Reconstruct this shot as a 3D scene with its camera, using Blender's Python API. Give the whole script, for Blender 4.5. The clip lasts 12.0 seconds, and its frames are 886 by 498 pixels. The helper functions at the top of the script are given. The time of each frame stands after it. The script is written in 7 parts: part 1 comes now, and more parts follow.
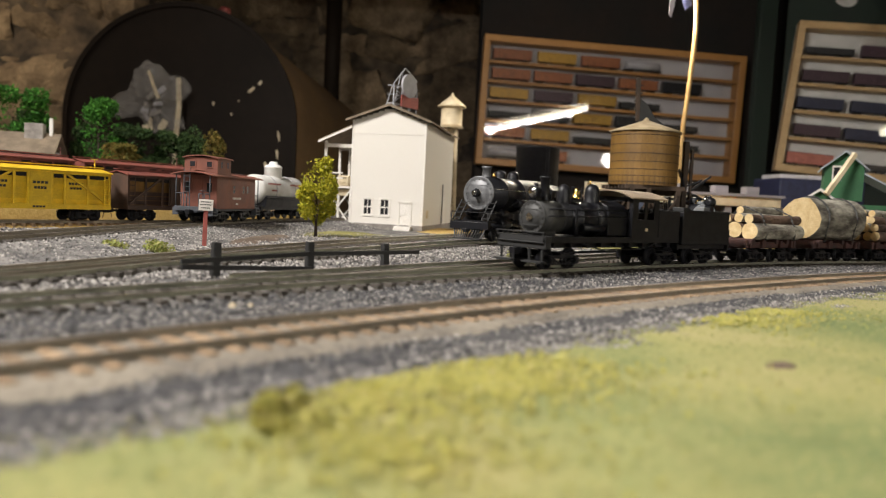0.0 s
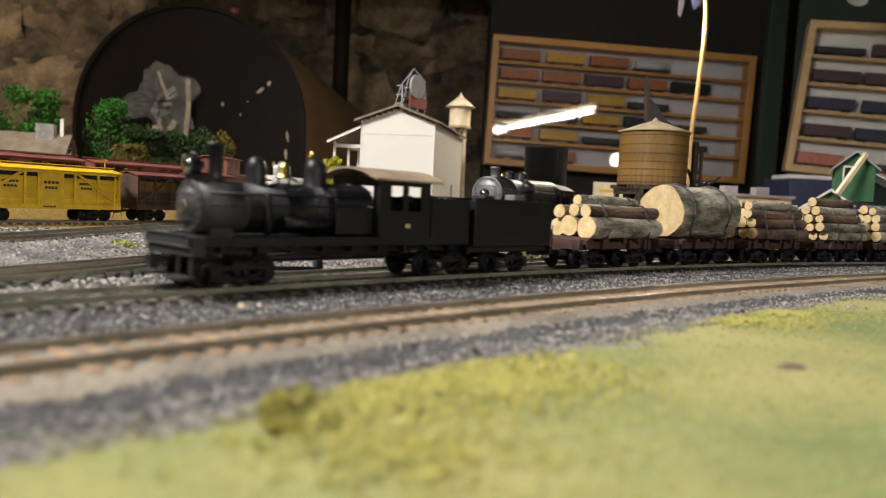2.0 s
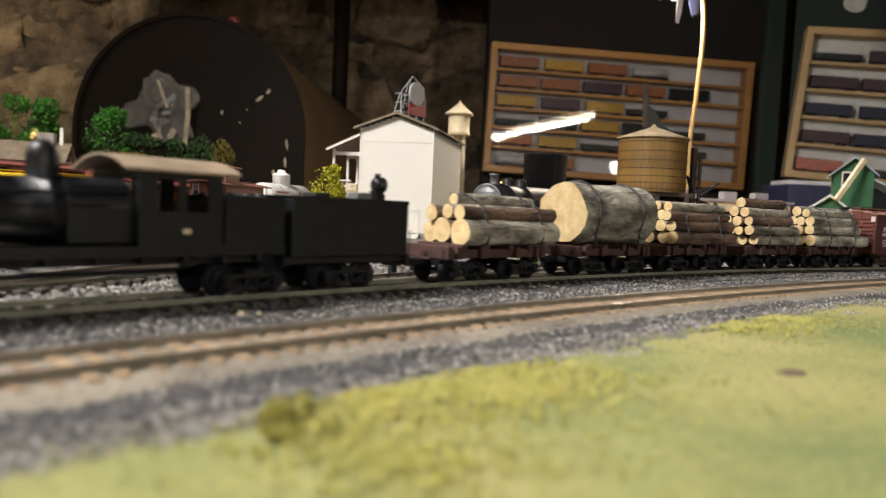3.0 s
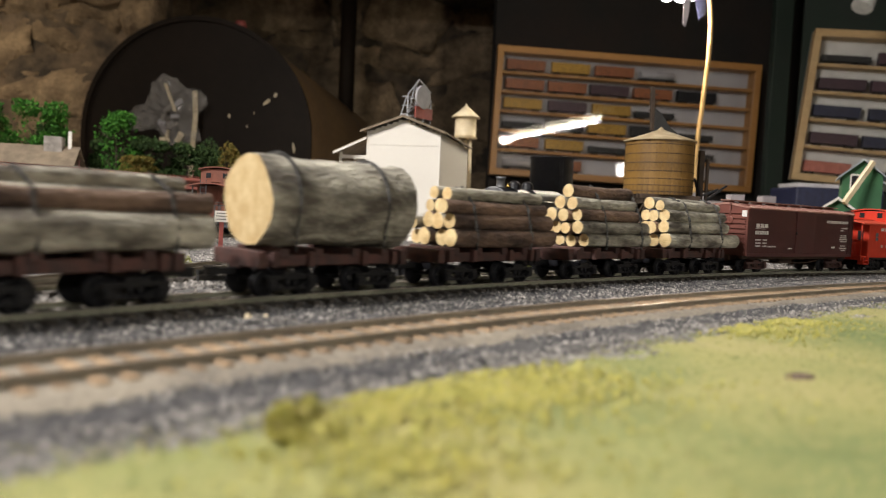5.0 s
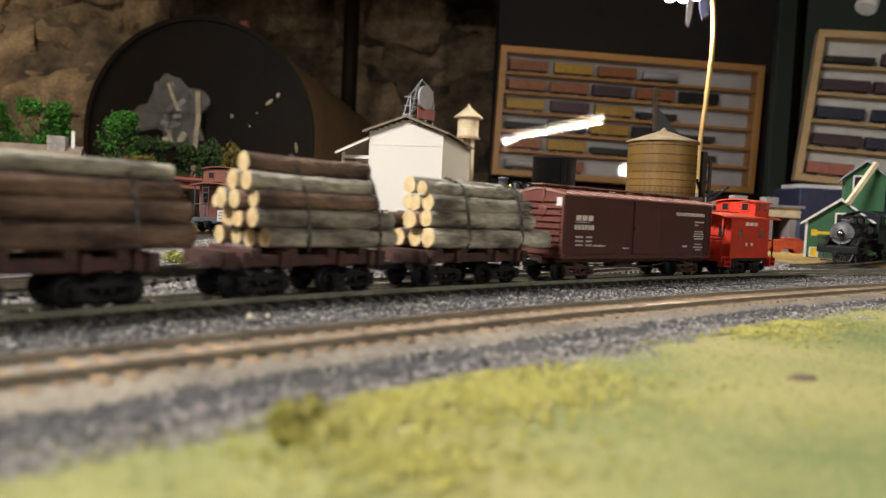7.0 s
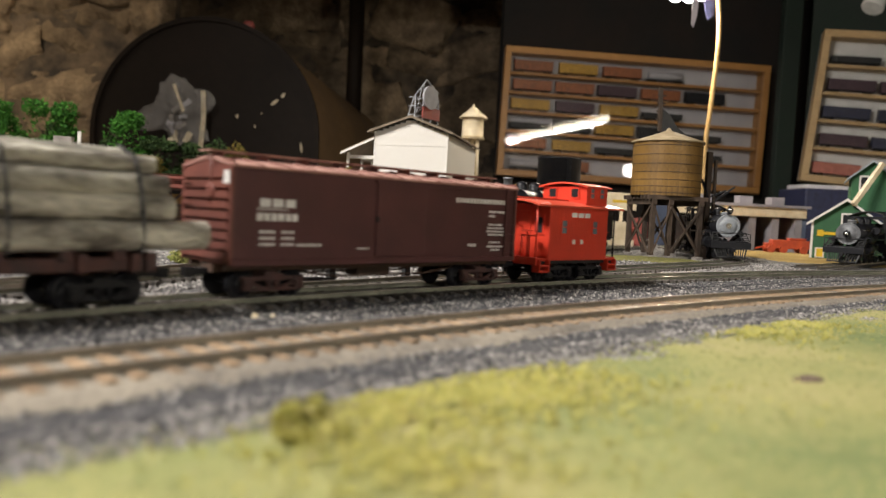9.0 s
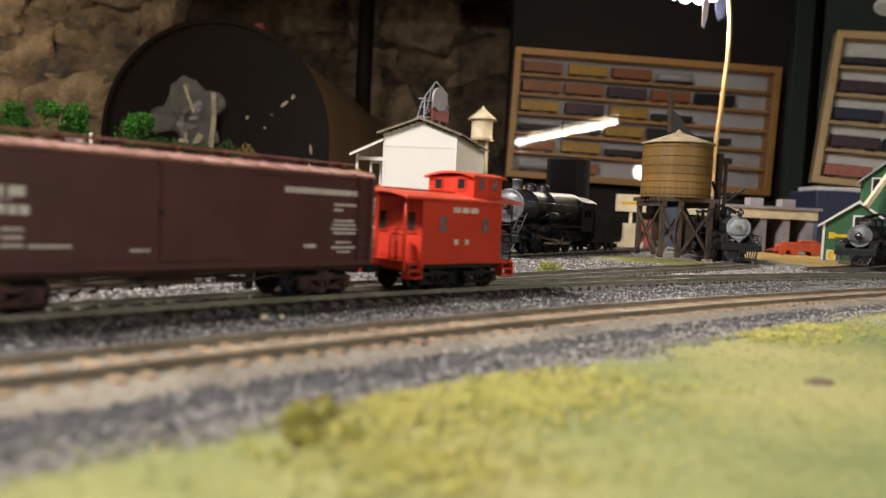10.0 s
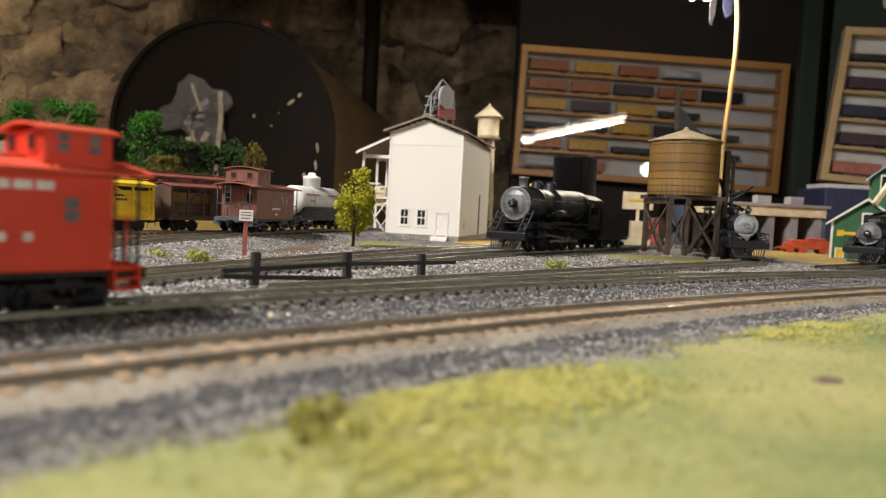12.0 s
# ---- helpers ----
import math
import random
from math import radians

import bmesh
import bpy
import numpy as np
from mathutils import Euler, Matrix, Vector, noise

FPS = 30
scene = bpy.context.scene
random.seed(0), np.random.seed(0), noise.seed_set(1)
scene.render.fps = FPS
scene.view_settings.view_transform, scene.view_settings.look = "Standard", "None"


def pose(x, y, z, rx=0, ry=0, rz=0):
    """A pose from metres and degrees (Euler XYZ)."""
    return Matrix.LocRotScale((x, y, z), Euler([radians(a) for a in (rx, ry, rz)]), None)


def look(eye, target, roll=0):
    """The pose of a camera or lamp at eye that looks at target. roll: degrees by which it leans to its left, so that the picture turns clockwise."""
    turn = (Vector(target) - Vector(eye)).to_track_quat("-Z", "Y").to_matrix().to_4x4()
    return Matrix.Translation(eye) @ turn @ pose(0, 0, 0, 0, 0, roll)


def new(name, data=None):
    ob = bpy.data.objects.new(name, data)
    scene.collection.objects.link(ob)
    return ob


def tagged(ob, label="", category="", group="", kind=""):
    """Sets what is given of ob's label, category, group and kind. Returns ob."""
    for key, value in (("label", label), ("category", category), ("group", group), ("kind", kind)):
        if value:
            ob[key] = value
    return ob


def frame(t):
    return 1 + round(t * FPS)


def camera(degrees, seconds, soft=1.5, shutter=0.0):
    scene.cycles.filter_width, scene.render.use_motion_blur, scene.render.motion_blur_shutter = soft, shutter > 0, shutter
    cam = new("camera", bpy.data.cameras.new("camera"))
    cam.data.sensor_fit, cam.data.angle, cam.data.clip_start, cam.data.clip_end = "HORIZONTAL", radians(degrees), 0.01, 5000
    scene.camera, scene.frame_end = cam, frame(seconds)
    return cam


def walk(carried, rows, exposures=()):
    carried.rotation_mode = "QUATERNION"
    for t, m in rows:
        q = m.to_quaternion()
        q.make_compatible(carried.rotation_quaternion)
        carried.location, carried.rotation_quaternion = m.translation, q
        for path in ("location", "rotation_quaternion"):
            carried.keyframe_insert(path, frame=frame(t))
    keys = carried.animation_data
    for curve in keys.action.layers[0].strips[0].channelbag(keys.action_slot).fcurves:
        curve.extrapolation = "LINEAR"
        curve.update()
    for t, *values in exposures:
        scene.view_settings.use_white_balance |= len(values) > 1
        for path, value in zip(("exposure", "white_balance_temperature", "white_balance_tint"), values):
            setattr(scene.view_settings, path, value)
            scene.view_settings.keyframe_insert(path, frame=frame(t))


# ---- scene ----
MM = 0.001
EYE = Vector((0.0, 0.0, 0.0311))
cam = camera(63.5, 12.0, soft=1.05, shutter=0.5)
cam.data.dof.use_dof = True
cam.data.dof.focus_distance = 0.47
cam.data.dof.aperture_fstop = 12.5


def aim(yaw, pitch, roll):
    a, b = radians(yaw), radians(pitch)
    way = Vector((-math.sin(a) * math.cos(b), math.cos(a) * math.cos(b), math.sin(b)))
    return look(EYE, EYE + way, roll)


walk(cam, [
    (0.0, aim(-2.945, -3.804, 2.881)), (0.5, aim(-2.745, -4.089, 2.850)), (1.0, aim(-2.501, -3.951, 2.861)),
    (1.5, aim(-2.349, -3.868, 2.95)), (2.0, aim(-2.287, -3.814, 2.900)), (2.5, aim(-2.313, -3.463, 2.798)),
    (3.0, aim(-2.294, -3.242, 2.674)), (5.0, aim(-1.763, -3.025, 2.634)), (5.5, aim(-1.783, -3.013, 2.60)),
    (6.0, aim(-1.693, -2.974, 2.686)), (6.5, aim(-1.593, -2.948, 2.78)), (7.0, aim(-1.588, -3.012, 2.773)),
    (9.0, aim(-1.209, -3.010, 2.80)), (9.5, aim(-0.80, -3.064, 2.65)), (10.0, aim(-0.490, -2.930, 2.90)),
    (10.5, aim(-0.336, -3.063, 2.882)), (11.0, aim(-0.143, -3.007, 2.850)), (11.5, aim(-0.080, -3.067, 2.795)),
    (12.0, aim(0.022, -3.122, 2.849))],
    exposures=[(0.0, 0.0), (12.0, 0.0)])

# ---- light: a closed cellar room, ceiling lamps over the layout ----
world = bpy.data.worlds.new("room_dark")
world.use_nodes = True
world.node_tree.nodes["Background"].inputs[0].default_value = (0.02, 0.016, 0.012, 1)
world.node_tree.nodes["Background"].inputs[1].default_value = 0.02
scene.world = world


def lamp(name, eye, target, watts, sx, sy, colour, spread=180):
    data = bpy.data.lights.new(name, "AREA")
    data.shape, data.size, data.size_y, data.energy, data.color = "RECTANGLE", sx, sy, watts, colour
    data.spread = radians(spread)
    ob = new(name, data)
    ob.matrix_world = look(eye, target) if target else eye
    return ob


lamp("ceiling_lamp_light", (-0.70, 0.05, 0.90), (0.0, 0.42, 0.0), 20.0, 0.5, 0.16, (1.0, 0.95, 0.90), 150)
lamp("tube_lamp_light", pose(1.18, -2.09, 0.842, 0, 0, 73.4), None, 42.0, 1.86, 0.05, (1.0, 0.98, 0.96))
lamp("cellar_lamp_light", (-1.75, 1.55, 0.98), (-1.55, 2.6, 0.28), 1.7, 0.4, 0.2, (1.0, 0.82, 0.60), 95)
bulb_data = bpy.data.lights.new("hanging_lamp_light", "POINT")
bulb_data.energy, bulb_data.color, bulb_data.shadow_soft_size = 27.0, (1.0, 0.88, 0.70), 0.012
new("hanging_lamp_light", bulb_data).location = (0.402, 1.2, 0.405)

# ---- materials ----


def material(name, colour, rough=0.6, metal=0.0, second=None, scale=120.0, grain=900.0, bump=0.25, depth=0.0004,
             stretch=(1, 1, 1), amount=0.5, spec=0.5, shift=0.12, fleck=0.5):
    """A worn painted or natural surface: two colours mixed by stains, fine grain, relief, a shift from thing to thing."""
    m = bpy.data.materials.new(name)
    m.use_nodes = True
    nt = m.node_tree
    N, L = nt.nodes, nt.links
    bsdf = N["Principled BSDF"]
    tc = N.new("ShaderNodeTexCoord")
    mp = N.new("ShaderNodeMapping")
    mp.inputs["Scale"].default_value = stretch
    L.new(tc.outputs["Object"], mp.inputs["Vector"])
    big = N.new("ShaderNodeTexNoise")
    big.inputs["Scale"].default_value, big.inputs["Detail"].default_value = scale, 5.0
    fine = N.new("ShaderNodeTexNoise")
    fine.inputs["Scale"].default_value, fine.inputs["Detail"].default_value = grain, 3.0
    for n in (big, fine):
        L.new(mp.outputs["Vector"], n.inputs["Vector"])
    second = second or tuple(c * 0.6 for c in colour)
    ramp = N.new("ShaderNodeValToRGB")
    ramp.color_ramp.elements[0].position, ramp.color_ramp.elements[1].position = 0.5 - 0.5 * amount * 0.6, 0.5 + 0.5 * amount * 0.6
    ramp.color_ramp.elements[0].color, ramp.color_ramp.elements[1].color = (*second, 1), (*colour, 1)
    L.new(big.outputs["Fac"], ramp.inputs["Fac"])
    info = N.new("ShaderNodeObjectInfo")
    hsv = N.new("ShaderNodeHueSaturation")
    a = N.new("ShaderNodeMath")
    a.operation = "MULTIPLY_ADD"
    a.inputs[1].default_value, a.inputs[2].default_value = 2 * shift, 1.0 - shift
    L.new(info.outputs["Random"], a.inputs[0])
    b = N.new("ShaderNodeMath")
    b.operation = "MULTIPLY_ADD"
    b.inputs[1].default_value, b.inputs[2].default_value = fleck, 1.0 - fleck / 2
    L.new(fine.outputs["Fac"], b.inputs[0])
    c = N.new("ShaderNodeMath")
    c.operation = "MULTIPLY"
    L.new(a.outputs[0], c.inputs[0]), L.new(b.outputs[0], c.inputs[1])
    L.new(c.outputs[0], hsv.inputs["Value"])
    L.new(ramp.outputs["Color"], hsv.inputs["Color"])
    L.new(hsv.outputs["Color"], bsdf.inputs["Base Color"])
    rr = N.new("ShaderNodeMapRange")
    rr.inputs["To Min"].default_value, rr.inputs["To Max"].default_value = max(0.03, rough - 0.12), min(1.0, rough + 0.12)
    L.new(big.outputs["Fac"], rr.inputs["Value"])
    L.new(rr.outputs["Result"], bsdf.inputs["Roughness"])
    bsdf.inputs["Metallic"].default_value = metal
    bsdf.inputs["Specular IOR Level"].default_value = spec
    if bump:
        bp = N.new("ShaderNodeBump")
        bp.inputs["Strength"].default_value, bp.inputs["Distance"].default_value = bump, depth
        L.new(fine.outputs["Fac"], bp.inputs["Height"])
        L.new(bp.outputs["Normal"], bsdf.inputs["Normal"])
    return m


def speckled(name, colours, scale, rough=0.9, bump=0.6, depth=0.0006, patch=25.0, cell=0.45, broad=0.55):
    """Loose grains: every cell has a shade of its own, in broad patches."""
    m = bpy.data.materials.new(name)
    m.use_nodes = True
    N, L = m.node_tree.nodes, m.node_tree.links
    bsdf = N["Principled BSDF"]
    tc = N.new("ShaderNodeTexCoord")
    vor = N.new("ShaderNodeTexVoronoi")
    vor.inputs["Scale"].default_value = scale
    L.new(tc.outputs["Object"], vor.inputs["Vector"])
    sep = N.new("ShaderNodeSeparateColor")
    L.new(vor.outputs["Color"], sep.inputs["Color"])
    no = N.new("ShaderNodeTexNoise")
    no.inputs["Scale"].default_value, no.inputs["Detail"].default_value = patch, 6.0
    L.new(tc.outputs["Object"], no.inputs["Vector"])
    add = N.new("ShaderNodeMath")
    add.operation = "MULTIPLY_ADD"
    add.inputs[1].default_value = cell
    L.new(sep.outputs[0], add.inputs[0])
    mul = N.new("ShaderNodeMapRange")
    mul.inputs["From Min"].default_value, mul.inputs["From Max"].default_value = 0.3, 0.7
    mul.inputs["To Min"].default_value, mul.inputs["To Max"].default_value = 0.0, broad
    L.new(no.outputs["Fac"], mul.inputs["Value"])
    L.new(mul.outputs["Result"], add.inputs[2])
    ramp = N.new("ShaderNodeValToRGB")
    e = ramp.color_ramp.elements
    while len(e) < len(colours):
        e.new(0.5)
    for k, col in enumerate(colours):
        e[k].position, e[k].color = k / (len(colours) - 1), (*col, 1)
    L.new(add.outputs[0], ramp.inputs["Fac"])
    L.new(ramp.outputs["Color"], bsdf.inputs["Base Color"])
    bsdf.inputs["Roughness"].default_value = rough
    bsdf.inputs["Specular IOR Level"].default_value = 0.25
    bp = N.new("ShaderNodeBump")
    bp.inputs["Strength"].default_value, bp.inputs["Distance"].default_value = bump, depth
    L.new(vor.outputs["Distance"], bp.inputs["Height"])
    L.new(bp.outputs["Normal"], bsdf.inputs["Normal"])
    return m


def island(name, colours, rough=0.8, spec=0.3):
    """Joined small pieces, each island with a shade of its own."""
    m = bpy.data.materials.new(name)
    m.use_nodes = True
    N, L = m.node_tree.nodes, m.node_tree.links
    bsdf = N["Principled BSDF"]
    geo = N.new("ShaderNodeNewGeometry")
    ramp = N.new("ShaderNodeValToRGB")
    e = ramp.color_ramp.elements
    while len(e) < len(colours):
        e.new(0.5)
    for k, col in enumerate(colours):
        e[k].position, e[k].color = k / (len(colours) - 1), (*col, 1)
    L.new(geo.outputs["Random Per Island"], ramp.inputs["Fac"])
    L.new(ramp.outputs["Color"], bsdf.inputs["Base Color"])
    bsdf.inputs["Roughness"].default_value = rough
    bsdf.inputs["Specular IOR Level"].default_value = spec
    return m


def glow(name, colour, strength):
    m = bpy.data.materials.new(name)
    m.use_nodes = True
    bsdf = m.node_tree.nodes["Principled BSDF"]
    bsdf.inputs["Base Color"].default_value = (*colour, 1)
    bsdf.inputs["Emission Color"].default_value = (*colour, 1)
    bsdf.inputs["Emission Strength"].default_value = strength
    return m


def clear(name, colour=(1, 1, 1), rough=0.02, ior=1.5):
    """Thin clear sheet: mostly see-through, with a mirror gloss."""
    m = bpy.data.materials.new(name)
    m.use_nodes = True
    N, L = m.node_tree.nodes, m.node_tree.links
    out = N["Material Output"]
    tr = N.new("ShaderNodeBsdfTransparent")
    tr.inputs["Color"].default_value = (*colour, 1)
    gl = N.new("ShaderNodeBsdfGlossy")
    gl.inputs["Roughness"].default_value = rough
    fr = N.new("ShaderNodeFresnel")
    fr.inputs["IOR"].default_value = ior
    mx = N.new("ShaderNodeMixShader")
    L.new(fr.outputs[0], mx.inputs[0])
    L.new(tr.outputs[0], mx.inputs[1]), L.new(gl.outputs[0], mx.inputs[2])
    L.new(mx.outputs[0], out.inputs["Surface"])
    return m


def hazy(name, colour, cover):
    """Milky plastic film: partly see-through, with a wet gloss."""
    m = bpy.data.materials.new(name)
    m.use_nodes = True
    b = m.node_tree.nodes["Principled BSDF"]
    b.inputs["Base Color"].default_value = (*colour, 1)
    b.inputs["Roughness"].default_value, b.inputs["Alpha"].default_value = 0.13, cover
    b.inputs["Specular IOR Level"].default_value = 0.9
    return m


BLACK = material("engine_black", (0.0055, 0.0058, 0.008), 0.42, 0.0, (0.010, 0.010, 0.0125), 150, 1500, 0.15, spec=0.36)
CHARCOAL = material("weathered_charcoal", (0.018, 0.018, 0.018), 0.6, 0.0, (0.02, 0.02, 0.02), 150, 1500, 0.2)
GRAPHITE = material("graphite_grey", (0.20, 0.205, 0.21), 0.45, 0.3, (0.12, 0.12, 0.125), 160, 1500, 0.15)
SMOKEGREY = material("smokebox_grey", (0.055, 0.055, 0.053), 0.55, 0.1, (0.028, 0.028, 0.027), 160, 1500, 0.15)
BRASS = material("polished_brass", (0.75, 0.52, 0.16), 0.25, 1.0, (0.5, 0.33, 0.1), 200, 1500, 0.1)
STEEL = material("bright_steel", (0.55, 0.54, 0.52), 0.25, 1.0, (0.35, 0.33, 0.3), 200, 1500, 0.1)
RAILTOP = material("rail_nickel_silver", (0.70, 0.62, 0.54), 0.34, 0.8, (0.46, 0.38, 0.32), 60, 900, 0.1)
RAILSIDE = material("weathered_rail", (0.29, 0.25, 0.185), 0.65, 0.1, (0.19, 0.165, 0.125), 70, 900, 0.2)
RAILGREEN = material("weathered_green_rail", (0.32, 0.315, 0.235), 0.6, 0.1, (0.20, 0.20, 0.15), 70, 900, 0.2)
TIE_DARK = material("creosoted_tie", (0.055, 0.046, 0.038), 0.85, 0.0, (0.09, 0.078, 0.064), 200, 1200, 0.4, stretch=(1, 4, 4), shift=0.3)
TIE_RUST = material("rusty_brown_tie", (0.35, 0.245, 0.15), 0.9, 0.0, (0.24, 0.165, 0.10), 200, 1200, 0.4, shift=0.25)
DECKRED = material("oxide_red_frame", (0.085, 0.034, 0.027), 0.7, 0.0, (0.04, 0.02, 0.018), 200, 1400, 0.2)
BARK_GREY = material("grey_bark", (0.50, 0.47, 0.385), 0.9, 0.0, (0.10, 0.086, 0.07), 110, 600, 1.0, 0.0016, stretch=(0.42, 1, 1), shift=0.22, amount=0.42, fleck=0.9)
BARK_BROWN = material("brown_bark", (0.22, 0.14, 0.098), 0.9, 0.0, (0.05, 0.03, 0.023), 110, 600, 1.0, 0.0016, stretch=(0.42, 1, 1), shift=0.3, amount=0.42, fleck=0.9)
CUT = material("fresh_cut_wood", (0.70, 0.55, 0.30), 0.75, 0.0, (0.54, 0.38, 0.18), 220, 1500, 0.3, shift=0.12)
CHAIN = material("dark_chain", (0.16, 0.155, 0.15), 0.5, 0.6, (0.05, 0.05, 0.05), 300, 1500, 0.2)
BOXRED = material("boxcar_brown_red", (0.088, 0.026, 0.026), 0.5, 0.0, (0.066, 0.02, 0.021), 60, 1500, 0.12, shift=0.03)
# lighter copy of the body red; brightness of the lit end is painted in
BOXEND = material("boxcar_lit_end_red", (0.16, 0.05, 0.035), 0.55, 0.0, (0.11, 0.035, 0.027), 60, 1500, 0.12, shift=0.03)
PINKROOF = material("pinkish_roof_walk", (0.36, 0.20, 0.16), 0.75, 0.0, (0.22, 0.10, 0.08), 150, 1500, 0.2)
SCARLET = material("scarlet_caboose_paint", (0.62, 0.045, 0.018), 0.45, 0.0, (0.52, 0.035, 0.015), 60, 1500, 0.08, shift=0.02)
# caboose red made paler, with the grazing light on the roof mixed in
SCARLETROOF = material("grazing_lit_scarlet_roof", (0.68, 0.10, 0.055), 0.38, 0.0, (0.58, 0.07, 0.035), 60, 1500, 0.08, shift=0.02)
LETTER = material("white_lettering", (0.72, 0.70, 0.68), 0.6, 0.0, (0.55, 0.53, 0.5), 400, 2500, 0.0, shift=0.0)
GLASSDARK = material("dark_window_glass", (0.03, 0.03, 0.035), 0.08, 0.0, (0.02, 0.02, 0.02), 100, 800, 0.0)
GLASSGREY = material("hazy_window_glass", (0.16, 0.17, 0.19), 0.15, 0.0, (0.10, 0.10, 0.12), 100, 800, 0.0)
CABBROWN = material("brown_caboose_paint", (0.20, 0.068, 0.042), 0.6, 0.0, (0.14, 0.05, 0.034), 90, 1200, 0.15)
FRAMEBLUE = material("blue_grey_underframe", (0.07, 0.075, 0.09), 0.6, 0.0, (0.04, 0.045, 0.05), 150, 1400, 0.15)
YELLOW = material("yellow_stock_car_paint", (0.78, 0.52, 0.02), 0.5, 0.0, (0.62, 0.40, 0.02), 120, 1200, 0.15)
TANKWHITE = material("white_tank_paint", (0.80, 0.79, 0.77), 0.4, 0.0, (0.66, 0.64, 0.6), 90, 1200, 0.08)
RUSTCAR = material("rusty_red_car", (0.22, 0.06, 0.042), 0.65, 0.0, (0.13, 0.04, 0.03), 90, 1200, 0.2)
DARKWOOD = material("dark_brown_car_wood", (0.085, 0.045, 0.028), 0.7, 0.0, (0.05, 0.03, 0.02), 90, 1200, 0.2)
SIDING = material("cream_white_siding", (0.70, 0.67, 0.61), 0.65, 0.0, (0.69, 0.65, 0.59), 25, 700, 0.03, shift=0.0, amount=0.9, fleck=0.08)
TRIM = material("off_white_trim", (0.78, 0.75, 0.70), 0.6, 0.0, (0.68, 0.64, 0.58), 60, 900, 0.1, shift=0.04)
STONEBASE = material("grey_stone_footing", (0.32, 0.29, 0.26), 0.85, 0.0, (0.2, 0.18, 0.16), 160, 700, 0.4)
ROOFTAN = material("weathered_shingle", (0.23, 0.18, 0.125), 0.85, 0.0, (0.15, 0.115, 0.08), 90, 700, 0.4)
LATTICE = material("grey_lattice_metal", (0.42, 0.43, 0.45), 0.5, 0.3, (0.3, 0.3, 0.32), 150, 1200, 0.1)
SIGNRED = material("faded_sign_red", (0.35, 0.08, 0.06), 0.6, 0.0, (0.25, 0.06, 0.05), 150, 1200, 0.1)
CREAM = material("warm_cream_paint", (0.76, 0.65, 0.45), 0.6, 0.0, (0.6, 0.48, 0.3), 60, 900, 0.15)
TANKWOOD = material("amber_tank_staves", (0.27, 0.145, 0.030), 0.5, 0.0, (0.075, 0.04, 0.012), 70, 700, 0.4, stretch=(1, 1, 0.5), shift=0.10, amount=0.7)
TANKROOF = material("sandy_tank_roof", (0.48, 0.38, 0.24), 0.8, 0.0, (0.34, 0.26, 0.15), 90, 700, 0.3)
TIMBER = material("dark_brown_timber", (0.075, 0.05, 0.034), 0.8, 0.0, (0.045, 0.03, 0.02), 120, 900, 0.4, shift=0.25)
GREENPAINT = material("green_mill_paint", (0.035, 0.13, 0.05), 0.65, 0.0, (0.025, 0.10, 0.04), 60, 900, 0.15)
TINROOF = material("pale_tin_roof", (0.50, 0.56, 0.62), 0.4, 0.3, (0.36, 0.40, 0.45), 60, 900, 0.15)
SHEDGREY = material("dusty_lilac_plaster", (0.33, 0.30, 0.31), 0.8, 0.0, (0.25, 0.23, 0.24), 40, 700, 0.2)
# near-black that stands for shade inside the stock cars and the shed
DARKIN = material("shade_black_interior", (0.02, 0.018, 0.017), 0.9, 0.0, None, 60, 700, 0.1)
BLUEWALL = material("slate_blue_board", (0.10, 0.13, 0.2), 0.7, 0.0, (0.08, 0.10, 0.15), 40, 700, 0.1)
ORANGERED = material("orange_red_machine", (0.55, 0.085, 0.03), 0.5, 0.0, (0.4, 0.06, 0.03), 100, 900, 0.1)
OAK = material("varnished_oak", (0.42, 0.21, 0.06), 0.5, 0.0, (0.32, 0.15, 0.04), 8, 160, 0.1, stretch=(0.3, 1, 1), shift=0.08)
PINE = material("pale_pine_shelf", (0.62, 0.43, 0.22), 0.55, 0.0, (0.5, 0.33, 0.15), 8, 160, 0.1, stretch=(0.3, 1, 1), shift=0.06)
CASEBACK = material("grey_white_case_back", (0.44, 0.43, 0.45), 0.8, 0.0, (0.36, 0.35, 0.37), 8, 120, 0.1)
STONE = material("cellar_stone", (0.56, 0.42, 0.27), 0.95, 0.0, (0.15, 0.11, 0.075), 13, 70, 1.0, 0.014, shift=0.30, amount=0.75, fleck=0.8)
MORTAR = material("dark_mortar", (0.28, 0.21, 0.145), 0.95, 0.0, (0.07, 0.06, 0.05), 12, 90, 0.8, 0.01)
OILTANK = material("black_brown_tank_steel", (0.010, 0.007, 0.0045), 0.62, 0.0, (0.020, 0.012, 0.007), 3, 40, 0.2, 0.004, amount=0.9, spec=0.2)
# tank side lightened to tan: the hanging lamp's light is in this colour
OILSIDE = material("lamplit_tan_tank_steel", (0.48, 0.31, 0.16), 0.5, 0.1, (0.26, 0.165, 0.09), 3, 40, 0.2, 0.004, amount=0.9)
PLASTERDARK = material("dark_ceiling_boards", (0.017, 0.011, 0.008), 0.9, 0.0, (0.007, 0.006, 0.005), 5, 60, 0.3, 0.004)
FLOORGREY = material("cellar_concrete", (0.22, 0.21, 0.20), 0.9, 0.0, (0.15, 0.14, 0.13), 3, 60, 0.2, 0.003)
CORD = material("tan_electric_cord", (0.50, 0.32, 0.12), 0.5, 0.0, (0.38, 0.24, 0.09), 40, 400, 0.05)
WHITEPLASTIC = material("white_plastic", (0.75, 0.74, 0.72), 0.4, 0.0, (0.6, 0.6, 0.58), 40, 400, 0.05)
